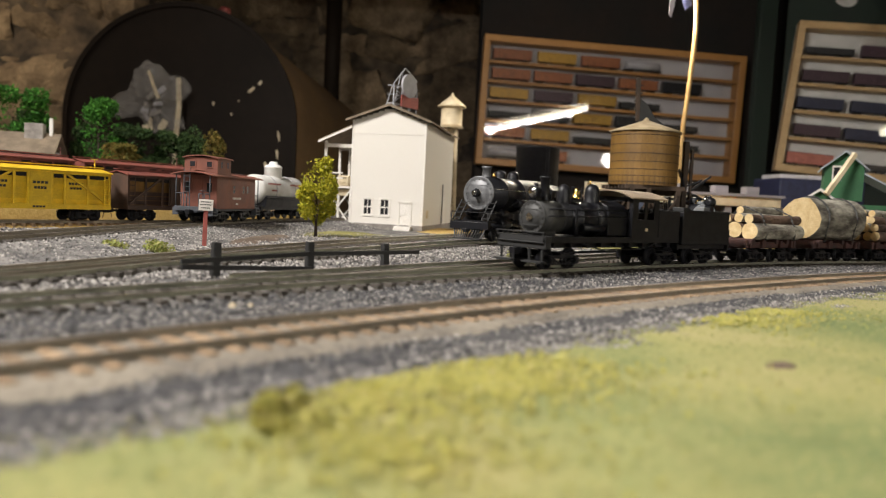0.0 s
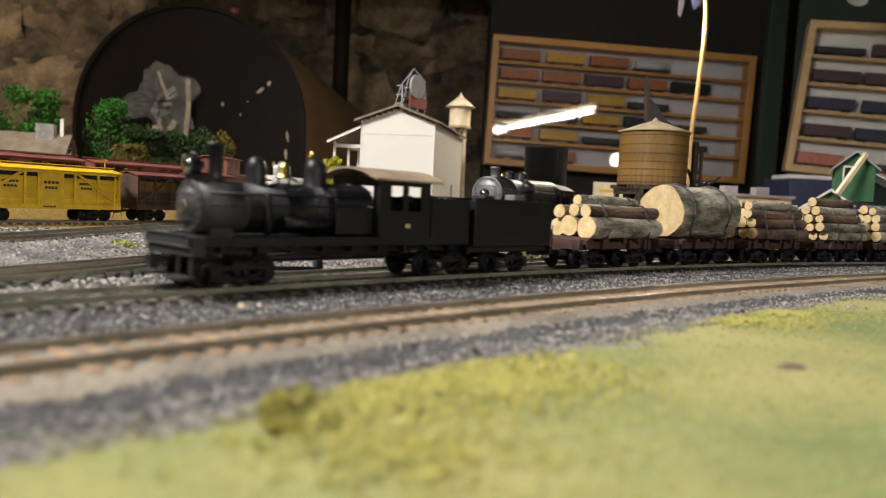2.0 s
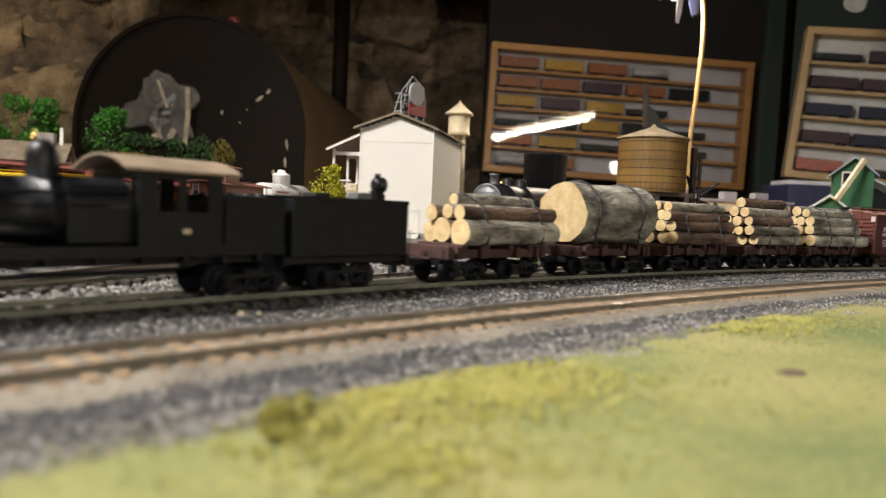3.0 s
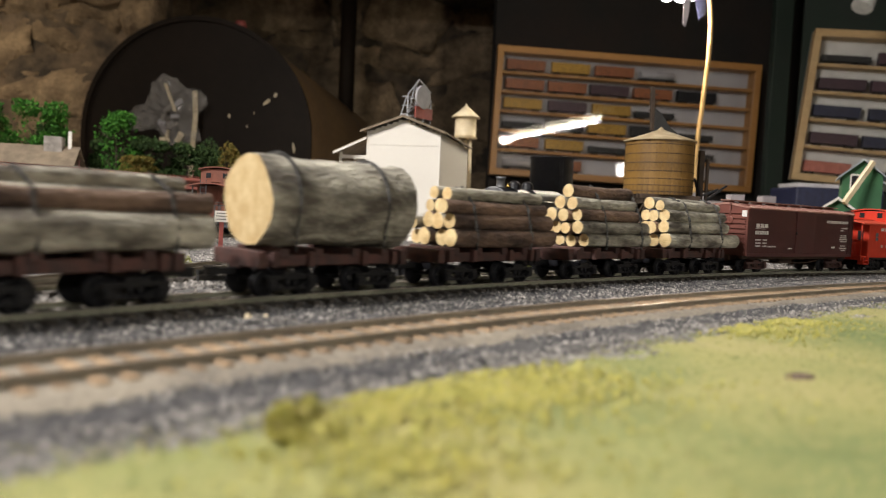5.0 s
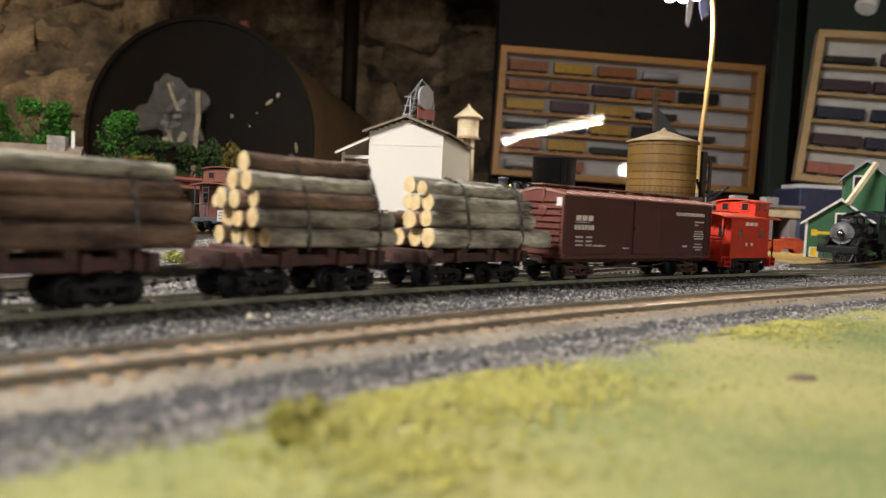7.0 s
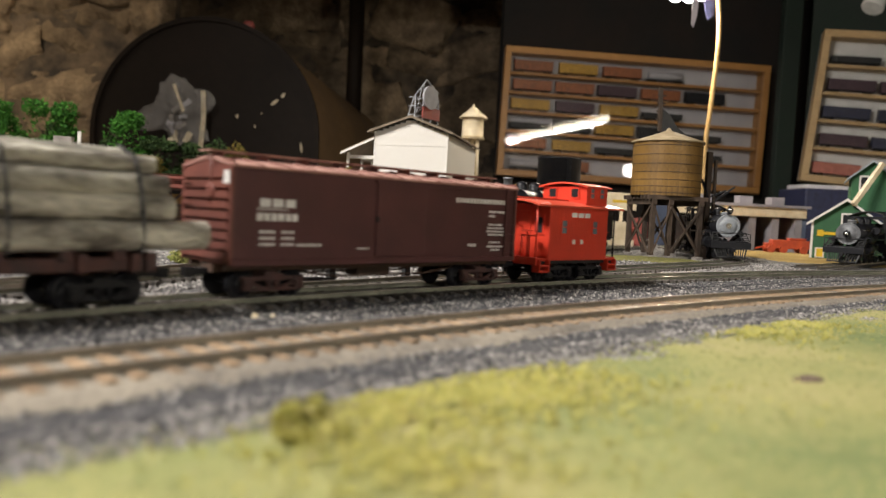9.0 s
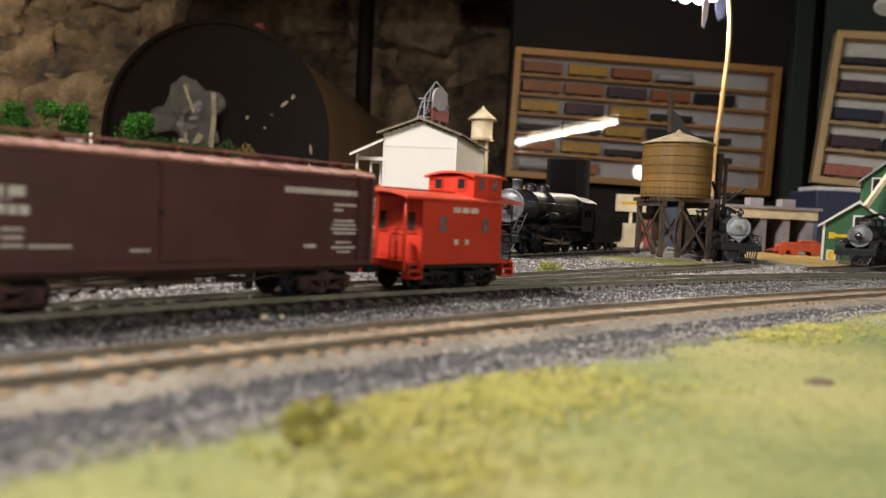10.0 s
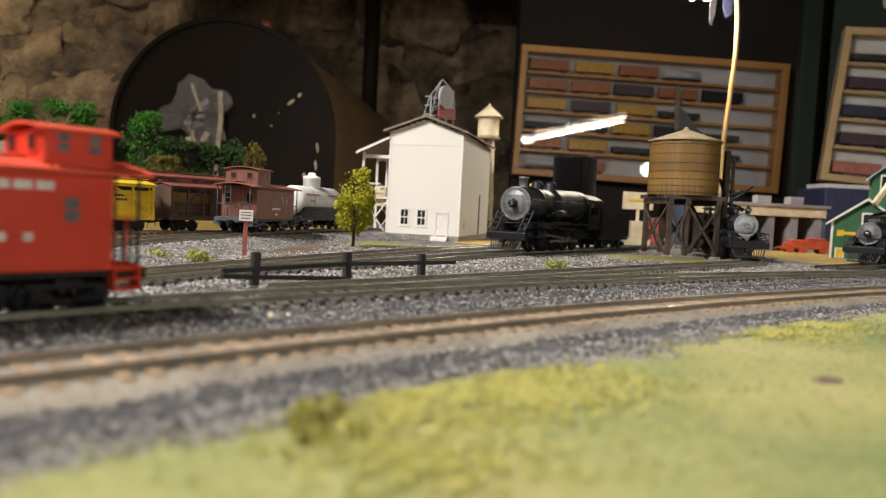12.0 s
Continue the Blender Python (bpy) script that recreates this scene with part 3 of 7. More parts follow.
# ballast and cinders
pts = np.concatenate([beside(TRACKS["main"], -0.020, 0.017, -0.2, 0.5, 13000), beside(TRACKS["yard"], -0.02, 0.03, -0.25, 0.2, 12000),
                      beside(TRACKS["siding"], -0.02, 0.02, -0.1, 0.4, 5000), beside(TRACKS["caboose"], -0.02, 0.05, -0.3, 0.1, 9000),
                      beside(TRACKS["house"], -0.015, 0.02, -0.2, 0.2, 4000), beside(TRACKS["siding"], -0.005, 0.045, -0.1, 0.4, 9000)])
scatter("gravel", STONES, with_height(pts, ground_height), 0.00075, "light and dark grey ballast stones between the tracks", "gravel", 0.0004)
pts = np.concatenate([beside(TRACKS["main"], 0.012, 0.034, -0.25, 0.55, 16000), beside(TRACKS["near"], 0.022, 0.042, -0.16, 0.5, 18000),
                      beside(TRACKS["near"], -0.045, -0.017, -0.16, 0.5, 14000)])
scatter("cinders", CINDER, with_height(pts, ground_height), 0.0006, "black cinder ballast beside the tracks", "gravel", 0.0009)
pts = np.concatenate([beside(TRACKS["main"], 0.012, 0.034, -0.2, 0.55, 2600), beside(TRACKS["near"], 0.019, 0.036, -0.16, 0.5, 2500), beside(TRACKS["near"], 0.034, 0.056, -0.16, 0.5, 14000), beside(TRACKS["near"], -0.045, -0.016, -0.1, 0.6, 6000)])
scatter("pale_grit", STONES, with_height(pts, ground_height), 0.0005, "pale grit strewn over the black cinders", "gravel", 0.0012)

line = TRACKS["caboose"]
k = RNG.choice(np.where((line[:, 0] > -0.30) & (line[:, 0] < -0.04))[0], 9000)
d = RNG.uniform(-0.016, 0.062, 9000)
way = np.gradient(line, axis=0)
way /= np.hypot(way[:, 0], way[:, 1])[:, None]
pts = line[k] + np.stack([way[k, 1], -way[k, 0]], 1) * d[:, None]
pts = np.column_stack([pts, [bed_height(q, *RAISED) for q in d]])
scatter("bank_gravel", STONES, pts, 0.0007, "light and dark gravel on the bank of the caboose track", "gravel", 0.0002)

n = 34000
pts = RNG.uniform((-0.32, 0.22), (0.36, 0.68), (n, 2))
pts = pts[pts[:, 1] > np.interp(pts[:, 0], MAIN[:, 0], MAIN[:, 1]) - 0.004]
scatter("yard_gravel", STONES, with_height(pts, ground_height), 0.00085, "light and dark gravel strewn over the yard", "gravel", 0.0005)

# ---- the lawn in front ----
LAWN = offset_line(TRACKS["near"], (0.0325 + np.interp(TRACKS["near"][:, 0], [-0.15, 0.05, 0.22], [0.015, 0.013, 0.005]))[:, None])


def lawn_height(x, y):
    return -0.0026 + 0.0009 * wobble(x, y, 60, 5.0) + 0.0005 * wobble(x, y, 260, 6.0)


def lawn():
    line = LAWN[(LAWN[:, 0] > -0.17) & (LAWN[:, 0] < 0.75)][::2]
    n = len(line)
    rows = np.concatenate([np.linspace(0, 0.05, 26), np.linspace(0.054, 0.2, 50), np.linspace(0.22, 0.62, 20)])
    V = []
    for k, (x, y) in enumerate(line):
        jag = 0.004 * wobble(x, y, 60, 9.0) + 0.002 * wobble(x, y, 240, 9.5)
        for d in rows:
            px, py = x + 0.66 * (d + jag), y - 0.75 * (d + jag)
            V.append((px, py, lawn_height(px, py) + 0.0012 * min(1, d / 0.006) - 0.0012))
    m = len(rows)
    F = [(k * m + j, k * m + j + 1, (k + 1) * m + j + 1, (k + 1) * m + j) for k in range(n - 1) for j in range(m - 1)]
    me = bpy.data.meshes.new("lawn")
    me.from_pydata(V, [], F)
    me.polygons.foreach_set("use_smooth", [True] * len(F))
    me.materials.append(TURF)
    return tagged(new("lawn", me), "yellow-green flocked lawn beside the near track", "grass", kind="structure")


lawn()
k = RNG.choice(np.where((LAWN[:, 0] > -0.10) & (LAWN[:, 0] < 0.42))[0], 52000)
d = RNG.beta(1.0, 1.8, 52000) * 0.24
pts = LAWN[k] + np.stack([0.66 * d, -0.75 * d], 1) + RNG.normal(0, 0.0025, (52000, 2))
scatter("lawn_flock", FOAM, with_height(pts, lawn_height), 0.00046, "yellow-green flock tufts of the lawn", "grass", -0.0001, 0.5)
n = 5200
c = np.array([[0.0, 0.126], [0.012, 0.133], [0.028, 0.146], [-0.006, 0.115], [0.018, 0.132], [0.105, 0.223], [0.0, 0.092], [0.128, 0.245]])[RNG.integers(0, 8, n)]
pts = c + RNG.standard_t(3, (n, 2)) * np.array([0.0085, 0.0055])
pts = np.clip(pts, (-0.06, 0.07), (0.2, 0.3))
ok = pts[:, 1] < np.interp(pts[:, 0], LAWN[:, 0], LAWN[:, 1]) - 0.002
scatter("yellow_flock", FOAMYELLOW, with_height(pts[ok], lawn_height), 0.00052, "bright yellow clumps of flock on the lawn edge", "grass", 0.0007, 1.0)

# ---- rolling stock ----
WHEELS = []      # (wheelset, radius)
TRAIN = []       # (vehicle, place on the main line at the start, truck reach)


def wheelset_mesh(r, gauge=16.5, mat=BLACK):
    bm = fresh()
    cy(bm, (0, -gauge / 2 - 2.2, 0), (0, gauge / 2 + 2.2, 0), 0.9, 8)
    for s in (-1, 1):
        y = s * gauge / 2
        lathe(bm, (0, y - s * 1.0, 0), (0, s, 0), [(r + 0.7, 0.0), (r + 0.7, 0.5), (r, 0.8), (r, 2.0), (r - 0.7, 2.1), (r - 0.8, 1.6), (1.6, 1.6), (1.4, 2.3), (0.3, 2.4)], 20)
        for a in range(6):
            t = a * math.pi / 3
            beam(bm, (1.2 * math.cos(t), y + s * 0.9, 1.2 * math.sin(t)), ((r - 0.5) * math.cos(t), y + s * 0.9, (r - 0.5) * math.sin(t)), 0.6, 0.5)
    return mesh_of("wheelset", bm, mat)


WHEEL_SMALL = wheelset_mesh(4.6)
WHEEL_SHAY = wheelset_mesh(5.2)


def truck_mesh(base, wide, mat, bar=True):
    """Side frames with journal boxes, springs and bolster."""
    bm = fresh()
    h = base / 2
    for s in (-1, 1):
        y0, y1 = sorted((s * wide, s * (wide + 1.7)))
        beam(bm, (-h - 2.2, (y0 + y1) / 2, 6.6), (h + 2.2, (y0 + y1) / 2, 6.6), 1.5, 1.3)
        beam(bm, (-h, (y0 + y1) / 2, 3.0), (h, (y0 + y1) / 2, 3.0), 1.3, 0.9)
        for q in (-1, 1):
            beam(bm, (q * (h + 1.5), (y0 + y1) / 2, 6.6), (q * 2.6, (y0 + y1) / 2, 3.0), 1.2, 0.9)
            bx(bm, q * h - 1.8, q * h + 1.8, y0 - 0.3 * (s < 0), y1 + 0.3 * (s > 0), 2.9, 7.0)
            bx(bm, q * h - 1.3, q * h + 1.3, y1 if s > 0 else y0 - 0.9, y1 + 0.9 if s > 0 else y0, 3.4, 5.8)
            cy(bm, (q * 1.5, (y0 + y1) / 2, 3.2), (q * 1.5, (y0 + y1) / 2, 6.4), 0.9, 8)
        bx(bm, -3.4, 3.4, y0, y1, 6.0, 8.2)
    bx(bm, -2.4, 2.4, -wide, wide, 5.6, 8.6)
    return mesh_of("truck", bm, mat)


TRUCK_LOG = truck_mesh(17, 11.6, BLACK)
TRUCK_SHORT = truck_mesh(15.5, 11.6, BLACK)
TRUCK_BOX = truck_mesh(18.5, 11.6, DECKRED)
TRUCK_CAB = truck_mesh(15.5, 11.6, BLACK)


def truck(parent, x, me, base, wheel=None, r=4.6, moves=True):
    ob = ready("truck", me, parent, pose(x * MM, 0, 0))
    for q in (-1, 1):
        w = ready("wheelset", wheel or WHEEL_SMALL, ob, pose(q * base / 2 * MM, 0, r * MM))
        if moves:
            WHEELS.append((w, r * MM))
    return ob


def coupler(parent, x, sign, z=8.2, reach=8.0):
    bm = fresh()
    e = reach - 8.0
    bx(bm, *sorted((x, x + sign * (6 + e))), -1.2, 1.2, z - 1.1, z + 1.1)
    bx(bm, *sorted((x + sign * (4.5 + e), x + sign * (8 + e))), -2.0, 1.6, z - 1.6, z + 1.6)
    cy(bm, (x + sign * (5 + e), 0.8, z - 1.5), (x + sign * (4.0 + e), 1.2, z - 6.0), 0.3, 6)
    return part("coupler", bm, BLACK, parent, bevel=0.3)


def place(ob, s, reach):
    TRAIN.append((ob, s, reach))
    ob.matrix_world = on_main(s, reach)
    return ob


# -- log cars --


def log_into(bm_bark, bm_ends, x0, x1, y, z, r, seed, chain=()):
    """A crooked, tapering log lying along the car, with bumpy bark and pale cut ends."""
    rnd = random.Random(seed)
    seg, n = 16, 14
    rings = []
    bow_y, bow_z = rnd.uniform(-0.7, 0.7), rnd.uniform(-0.5, 0.4)
    taper = rnd.uniform(-0.12, 0.12)
    if r < 10:
        x0, x1 = x0 + rnd.uniform(-3.5, 3.5), x1 + rnd.uniform(-4, 3)
    for i in range(n + 1):
        t = i / n
        x = x0 + (x1 - x0) * t
        cy_, cz_ = y + bow_y * math.sin(math.pi * t), z + bow_z * math.sin(math.pi * t)
        ring = []
        for k in range(seg):
            a = 2 * math.pi * k / seg
            q = r * (1 + taper * (t - 0.5)) * (1 + 0.10 * noise.noise(Vector((x * 0.09, math.cos(a) * 1.3 + seed * 3.1, math.sin(a) * 1.3)))
                                              + 0.035 * noise.noise(Vector((x * 0.4, math.cos(a) * 3 + seed, math.sin(a) * 3))))
            ring.append(bm_bark.verts.new((x, cy_ + q * math.cos(a), cz_ + q * math.sin(a))))
        rings.append(ring)
    for a, b in zip(rings, rings[1:]):
        for k in range(seg):
            bm_bark.faces.new((a[k], a[(k + 1) % seg], b[(k + 1) % seg], b[k])).smooth = True
    for ring, s, bm_end in ((rings[0], -1, bm_ends[0]), (rings[-1], 1, bm_ends[1])):
        outer = [bm_end.verts.new(v.co) for v in ring]
        cxx = sum((v.co for v in ring), Vector()) / seg
        inner = [bm_end.verts.new(cxx + 0.5 * (v.co - cxx) + Vector((s * rnd.uniform(0, 0.12), 0, 0))) for v in ring]
        mid = bm_end.verts.new(cxx + Vector((s * 0.15, 0, 0)))
        for k in range(seg):
            bm_end.faces.new((outer[k], outer[(k + 1) % seg], inner[(k + 1) % seg], inner[k]))
            bm_end.faces.new((inner[k], inner[(k + 1) % seg], mid))


def log_car(s, half, label, group):
    car = thing("log_car", label, "log car", pose(0, 0, 0), group)
    h = half
    bm = fresh()
    bx(bm, -h, h, -3.2, 3.2, 9.2, 13.2)
    for y in (-11.5, 11.5):
        bx(bm, -h, h, y - 1.3, y + 1.3, 10.4, 14.0)
    part("frame", bm, DECKRED, car, bevel=0.25)
    for x in (-h + 1.6, h - 1.6):
        boxes("end_beam", DECKRED, car, (x - 1.6, x + 1.6, -14.5, 14.5, 10.0, 15.4), bevel=0.3)
    for x in (-h * 0.68, -h * 0.25, h * 0.25, h * 0.68):
        boxes("bunk", DECKRED, car, (x - 1.7, x + 1.7, -14, 14, 13.2, 16.2), bevel=0.3)
    for x in (-h * 0.8, -h * 0.36, h * 0.36, h * 0.8):
        boxes("stake_pocket", DECKRED, car, (x - 1.2, x + 1.2, -15.0, -12.7, 10.2, 15.2))
        boxes("stake_pocket", DECKRED, car, (x - 1.2, x + 1.2, 12.7, 15.0, 10.2, 15.2))
    bm = fresh()
    cy(bm, (h - 1, -8, 12), (h + 1.4, -8, 12), 0.4, 6)
    lathe(bm, (h + 1.0, -8, 12), (1, 0, 0), [(2.9, 0), (2.9, 0.5), (2.2, 0.6), (0.3, 0.3)], 14)
    part("brake_wheel", bm, BLACK, car)
    for x in (-18.5, 18.5):
        truck(car, x, TRUCK_SHORT, 15.5)
    coupler(car, -h, -1, reach=10.5), coupler(car, h, 1, reach=10.5)
    return place(car, s, 18.5 * MM)


def load(car, logs, chains, ahead=0.0):
    """logs: (x0, x1, y, z, r, bark)."""
    logs = [(x0 - ahead, x1 - ahead, *rest) for x0, x1, *rest in logs]
    for k, (x0, x1, y, z, r, bark) in enumerate(logs):
        a, b, c = fresh(), fresh(), fresh()
        log_into(a, (b, c), x0, x1, y, z, r, k + 7 * len(logs))
        ob = part("log", a, bark, car, "log with %s bark and pale sawn ends" % ("grey" if bark is BARK_GREY else "dark brown"))
        part("sawn_end", b, CUT, ob)
        part("sawn_end", c, CUT, ob)
    for x, ys, zt in chains:
        bm = fresh()
        pts = [(x, -13.8, 15.2)] + ys + [(x, 13.8, 15.2)]
        for p, q in zip(pts, pts[1:]):
            p, q = Vector((x, *p[-2:])), Vector((x, *q[-2:]))
            m = max(1, int((q - p).length / 1.7))
            for i in range(m):
                u, w = p.lerp(q, i / m), p.lerp(q, (i + 0.9) / m)
                beam(bm, u, w, 1.25 if i % 2 else 0.5, 0.5 if i % 2 else 1.25)
        part("chain", bm, CHAIN, car)


G, B_ = BARK_GREY, BARK_BROWN
GRP = "log cars of the train"
car = log_car(0.3130, 32.5, "red-brown log car with three large and several thin chained logs", GRP)
load(car, [(-22.2, 43.8, -9.2, 21.4, 5.6, G), (-19, 42, 1.5, 21.8, 5.6, B_), (-21.4, 42.6, 10.5, 20.8, 4.7, G), (-19.8, 41.4, -8.0, 29.8, 3.4, B_), (-20.6, 40.2, 0.2, 30.2, 3.2, G),
           (-21.4, 42.6, 8.0, 29.0, 3.6, B_), (-14.2, 39.6, 3.5, 35.4, 2.7, G)],
     [(-8, [(-14.6, 22), (-10, 33), (3, 38.4), (11, 33), (15.0, 22)], 38), (30, [(-14.6, 22), (-10, 33), (3, 38.4), (11, 33), (15.0, 22)], 38)], 0.5)
car = log_car(0.4040, 32.5, "red-brown log car carrying one huge chained log", GRP)
load(car, [(-28.6, 36.0, 0, 32.0, 15.8, G)],
     [(-18, [(16.4 * math.cos(radians(a)), 32.2 + 16.6 * math.sin(radians(a))) for a in range(205, -26, -10)], 49),
      (21, [(16.4 * math.cos(radians(a)), 32.2 + 16.6 * math.sin(radians(a))) for a in range(205, -26, -10)], 49)])
car = log_car(0.4870, 32.5, "red-brown log car with a neat stack of chained logs", GRP)
load(car, [(-21.4, 40.2, -10.5, 20.3, 3.9, B_), (-22.2, 38.4, -3, 20.0, 3.7, G), (-23.8, 39, 4.6, 20.2, 3.8, B_), (-23, 38.4, 11.2, 19.8, 3.2, G),
           (-23.8, 39.6, -9.3, 27.2, 3.5, B_), (-21.4, 37.8, -2.0, 27.0, 3.5, G), (-24.6, 38.4, 5.0, 27.3, 3.5, B_), (-23, 39, 10.8, 25.9, 2.6, G),
           (-24.6, 39, -7.8, 33.3, 2.8, B_), (-23.8, 38.4, -1.6, 33.6, 3.1, B_), (-24.6, 37.2, 5.0, 33.5, 2.9, G), (-23, 39, -5.0, 38.6, 2.8, G), (-24.6, 37.8, 1.5, 39.0, 2.8, G)],
     [(-10, [(-14.4, 21), (-11, 34), (-4, 41.6), (4, 41), (12, 30), (14.6, 20)], 41), (26, [(-14.4, 21), (-11, 34), (-4, 41.6), (4, 41), (12, 30), (14.6, 20)], 41)], -1.0)
car = log_car(0.5746, 32.5, "red-brown log car piled high with mixed logs", GRP)
load(car, [(-15, 46, -11.0, 19.8, 3.3, G), (-16.6, 43, -4, 19.3, 3.0, B_), (-15.8, 37.4, 2.2, 19.4, 3.0, G), (-16.6, 36.8, 8.6, 19.8, 3.3, B_),
           (-13.4, 44, -10.0, 26.2, 3.3, G), (-15.8, 37.4, -3.4, 25.6, 3.0, B_), (-16.6, 38, 3, 25.8, 3.2, G), (-15.8, 37.4, 9.5, 26.0, 3.0, G),
           (-11.8, 36.8, -8.6, 32.4, 3.0, B_), (-16.6, 35.6, -2.2, 32.0, 3.3, B_), (-16.6, 37.4, 4.6, 32.2, 3.3, G), (-15, 36.8, 9.8, 31.0, 2.2, B_),
           (-14.2, 37.4, -6.2, 38.2, 3.2, G), (-16.6, 36.2, 0.8, 38.5, 3.2, G), (-15.8, 33.8, -2.4, 44.4, 3.5, B_)],
     [(-2, [(-14.5, 20), (-12, 33), (-7, 42), (-2, 48.2), (4, 42), (12, 30), (14.6, 20)], 45), (30, [(-14.5, 20), (-12, 33), (-7, 42), (-2, 48.2), (4, 42), (12, 30), (14.6, 20)], 45)], 5.5)
car = log_car(0.6585, 32.5, "red-brown log car stacked with pale grey chained logs", GRP)
load(car, [(-18.6, 51.5, -10.6, 20.4, 4.2, G), (-21.8, 40.4, -3.0, 20.0, 3.8, G), (-22.6, 40.4, 4.2, 19.8, 3.6, B_), (-21, 41, 11.0, 19.8, 3.6, G),
           (-21.8, 41, -9.6, 28.0, 3.6, G), (-21.8, 39.8, -2.6, 27.2, 3.6, B_), (-21, 40.4, 4.6, 27.2, 3.7, G), (-22.6, 40.4, 11.0, 26.6, 3.2, B_),
           (-18.2, 41, -8.6, 34.6, 3.3, G), (-22.6, 40.4, -2.0, 34.2, 3.4, G), (-21.8, 39.8, 4.8, 34.4, 3.4, B_), (-22.6, 39.4, -6.0, 40.2, 2.8, G), (-23.8, 36.0, 0.6, 41.4, 3.6, G)],
     [(-6, [(-15.2, 21), (-13, 33), (-9, 42), (1, 45.6), (7, 39), (14, 29), (15.4, 20)], 45), (28, [(-15.2, 21), (-13, 33), (-9, 42), (1, 45.6), (7, 39), (14, 29), (15.4, 20)], 45)], 5.0)


# -- lettering as plain bars --


def bars(name, parent, y, rows, mat=LETTER, side=-1, spaced=1.25):
    """rows: x0, x1, z, height, how many marks; on the side at y."""
    bm = fresh()
    for x0, x1, z, h, n in rows:
        w = (x1 - x0) / n
        for k in range(n):
            a = x0 + k * w
            bx(bm, a, a + w / spaced, min(y, y + side * 0.06), max(y, y + side * 0.06), z, z + h)
    return part(name, bm, mat, parent)


def roof_outline(hw, z, rise, thick, n=9):
    top = [(hw * (2 * k / (n - 1) - 1), z + rise * (1 - (2 * k / (n - 1) - 1) ** 2)) for k in range(n)]
    return top + [(y, q - thick) for y, q in reversed(top)]


def peaked(hw, z, rise, thick):
    return [(-hw, z), (0, z + rise), (hw, z), (hw, z - thick), (0, z + rise - thick), (-hw, z - thick)]


def box_car(s):
    car = thing("box_car", "dark red-brown wooden box car with white lettering", "box car", pose(0, 0, 0))
    h, w = 67.0, 16.6
    boxes("underframe", DARKWOOD, car, (-h, h, -4, 4, 8, 11.4), (-h, h, -13, -11, 9.4, 11.6), (-h, h, 11, 13, 9.4, 11.6))
    boxes("body", BOXRED, car, (-h, h, -w, w, 11.2, 42.2), bevel=0.4)
    # sheathing: narrow upright boards on both sides
    bm = fresh()
    for k in range(-44, 44):
        x = k * 1.5
        for y0, y1 in ((-w - 0.07, -w), (w, w + 0.07)):
            bx(bm, x + 0.06, x + 1.44, y0, y1, 13.2, 41.2)
    part("board_siding", bm, BOXRED, car)["kind"] = "stuff"
    for y in (-1, 1):
        y0, y1 = sorted((y * w, y * (w + 0.55)))
        boxes("side_sill", BOXRED, car, (-h, h, y0, y1, 11.0, 13.0), bevel=0.15)
        boxes("eave_strip", BOXRED, car, (-h, h, y0, y1, 41.0, 42.4), bevel=0.15)
        door = boxes("door", BOXRED, car, (-11.0, 13.0, *sorted((y * w, y * (w + 0.85))), 13.6, 40.4), bevel=0.2)
        boxes("door_rail", BOXRED, door, (-12, 36, *sorted((y * w, y * (w + 1.15))), 40.2, 41.2))
        boxes("door_latch", BLACK, door, (-11.7, -10.5, *sorted((y * (w + 0.8), y * (w + 1.4))), 26, 28))
        bm = fresh()
        for k in range(7):
            z = 14.5 + 4 * k
            beam(bm, (h - 7, y * (w + 0.9), z), (h - 1.5, y * (w + 0.9), z), 0.5, 0.5)
        for x in (h - 7, h - 1.5):
            beam(bm, (x, y * (w + 0.9), 13), (x, y * (w + 0.9), 42), 0.5, 0.5)
        part("ladder", bm, BOXRED, car)
    # corrugated ends
    for x, q in ((-h, -1), (h, 1)):
        bm = fresh()
        bx(bm, *sorted((x, x + q * 0.5)), -w, w, 11.4, 44.2)
        for k in range(9):
            z = 14 + 3.2 * k
            prism(bm, [(-w + 1.0, z - 1.2), (w - 1.0, z - 1.2), (w - 1.6, z), (w - 1.0, z + 0.9), (-w + 1.0, z + 0.9), (-w + 1.6, z)], x + q * 0.4, x + q * 1.35, "x")
        for y in (-w + 0.5, w - 0.5):
            bx(bm, *sorted((x, x + q * 1.0)), y - 0.6, y + 0.6, 11.4, 42.2)
        part("end_wall", bm, BOXEND, car)
        bm = fresh()
        cy(bm, (x + q * 1.5, -4, 30), (x + q * 1.5, -4, 45.5), 0.35, 6)
        lathe(bm, (x + q * 1.2, -4, 34), (q, 0, 0), [(2.6, 0), (2.6, 0.5), (1.9, 0.6), (0.4, 0.5)], 14)
        part("brake_wheel", bm, BOXEND, car)
        bm = fresh()
        for k in range(4):
            beam(bm, (x + q * 2.0, 9, 16 + 7 * k), (x + q * 2.0, 14.5, 16 + 7 * k), 0.4, 0.4)
        part("grab_iron", bm, BOXEND, car)
        coupler(car, x, q)
    bm = fresh()
    prism(bm, peaked(w + 1.0, 42.4, 3.0, 0.8), -h - 0.8, h + 0.8, "x")
    roof = part("roof", bm, PINKROOF, car, "pale pinkish roof with seam ribs")
    bm = fresh()
    for k in range(-7, 8):
        x = k * 9.6
        prism(bm, peaked(w + 1.05, 42.9, 3.0, 0.7), x - 0.35, x + 0.35, "x")
    part("roof_rib", bm, PINKROOF, roof)
    for y in (-2.6, -0.2, 2.2):
        boxes("walk_plank", PINKROOF, roof, (-h - 2, h + 2, y - 1.05, y + 1.05, 46.6, 47.2))
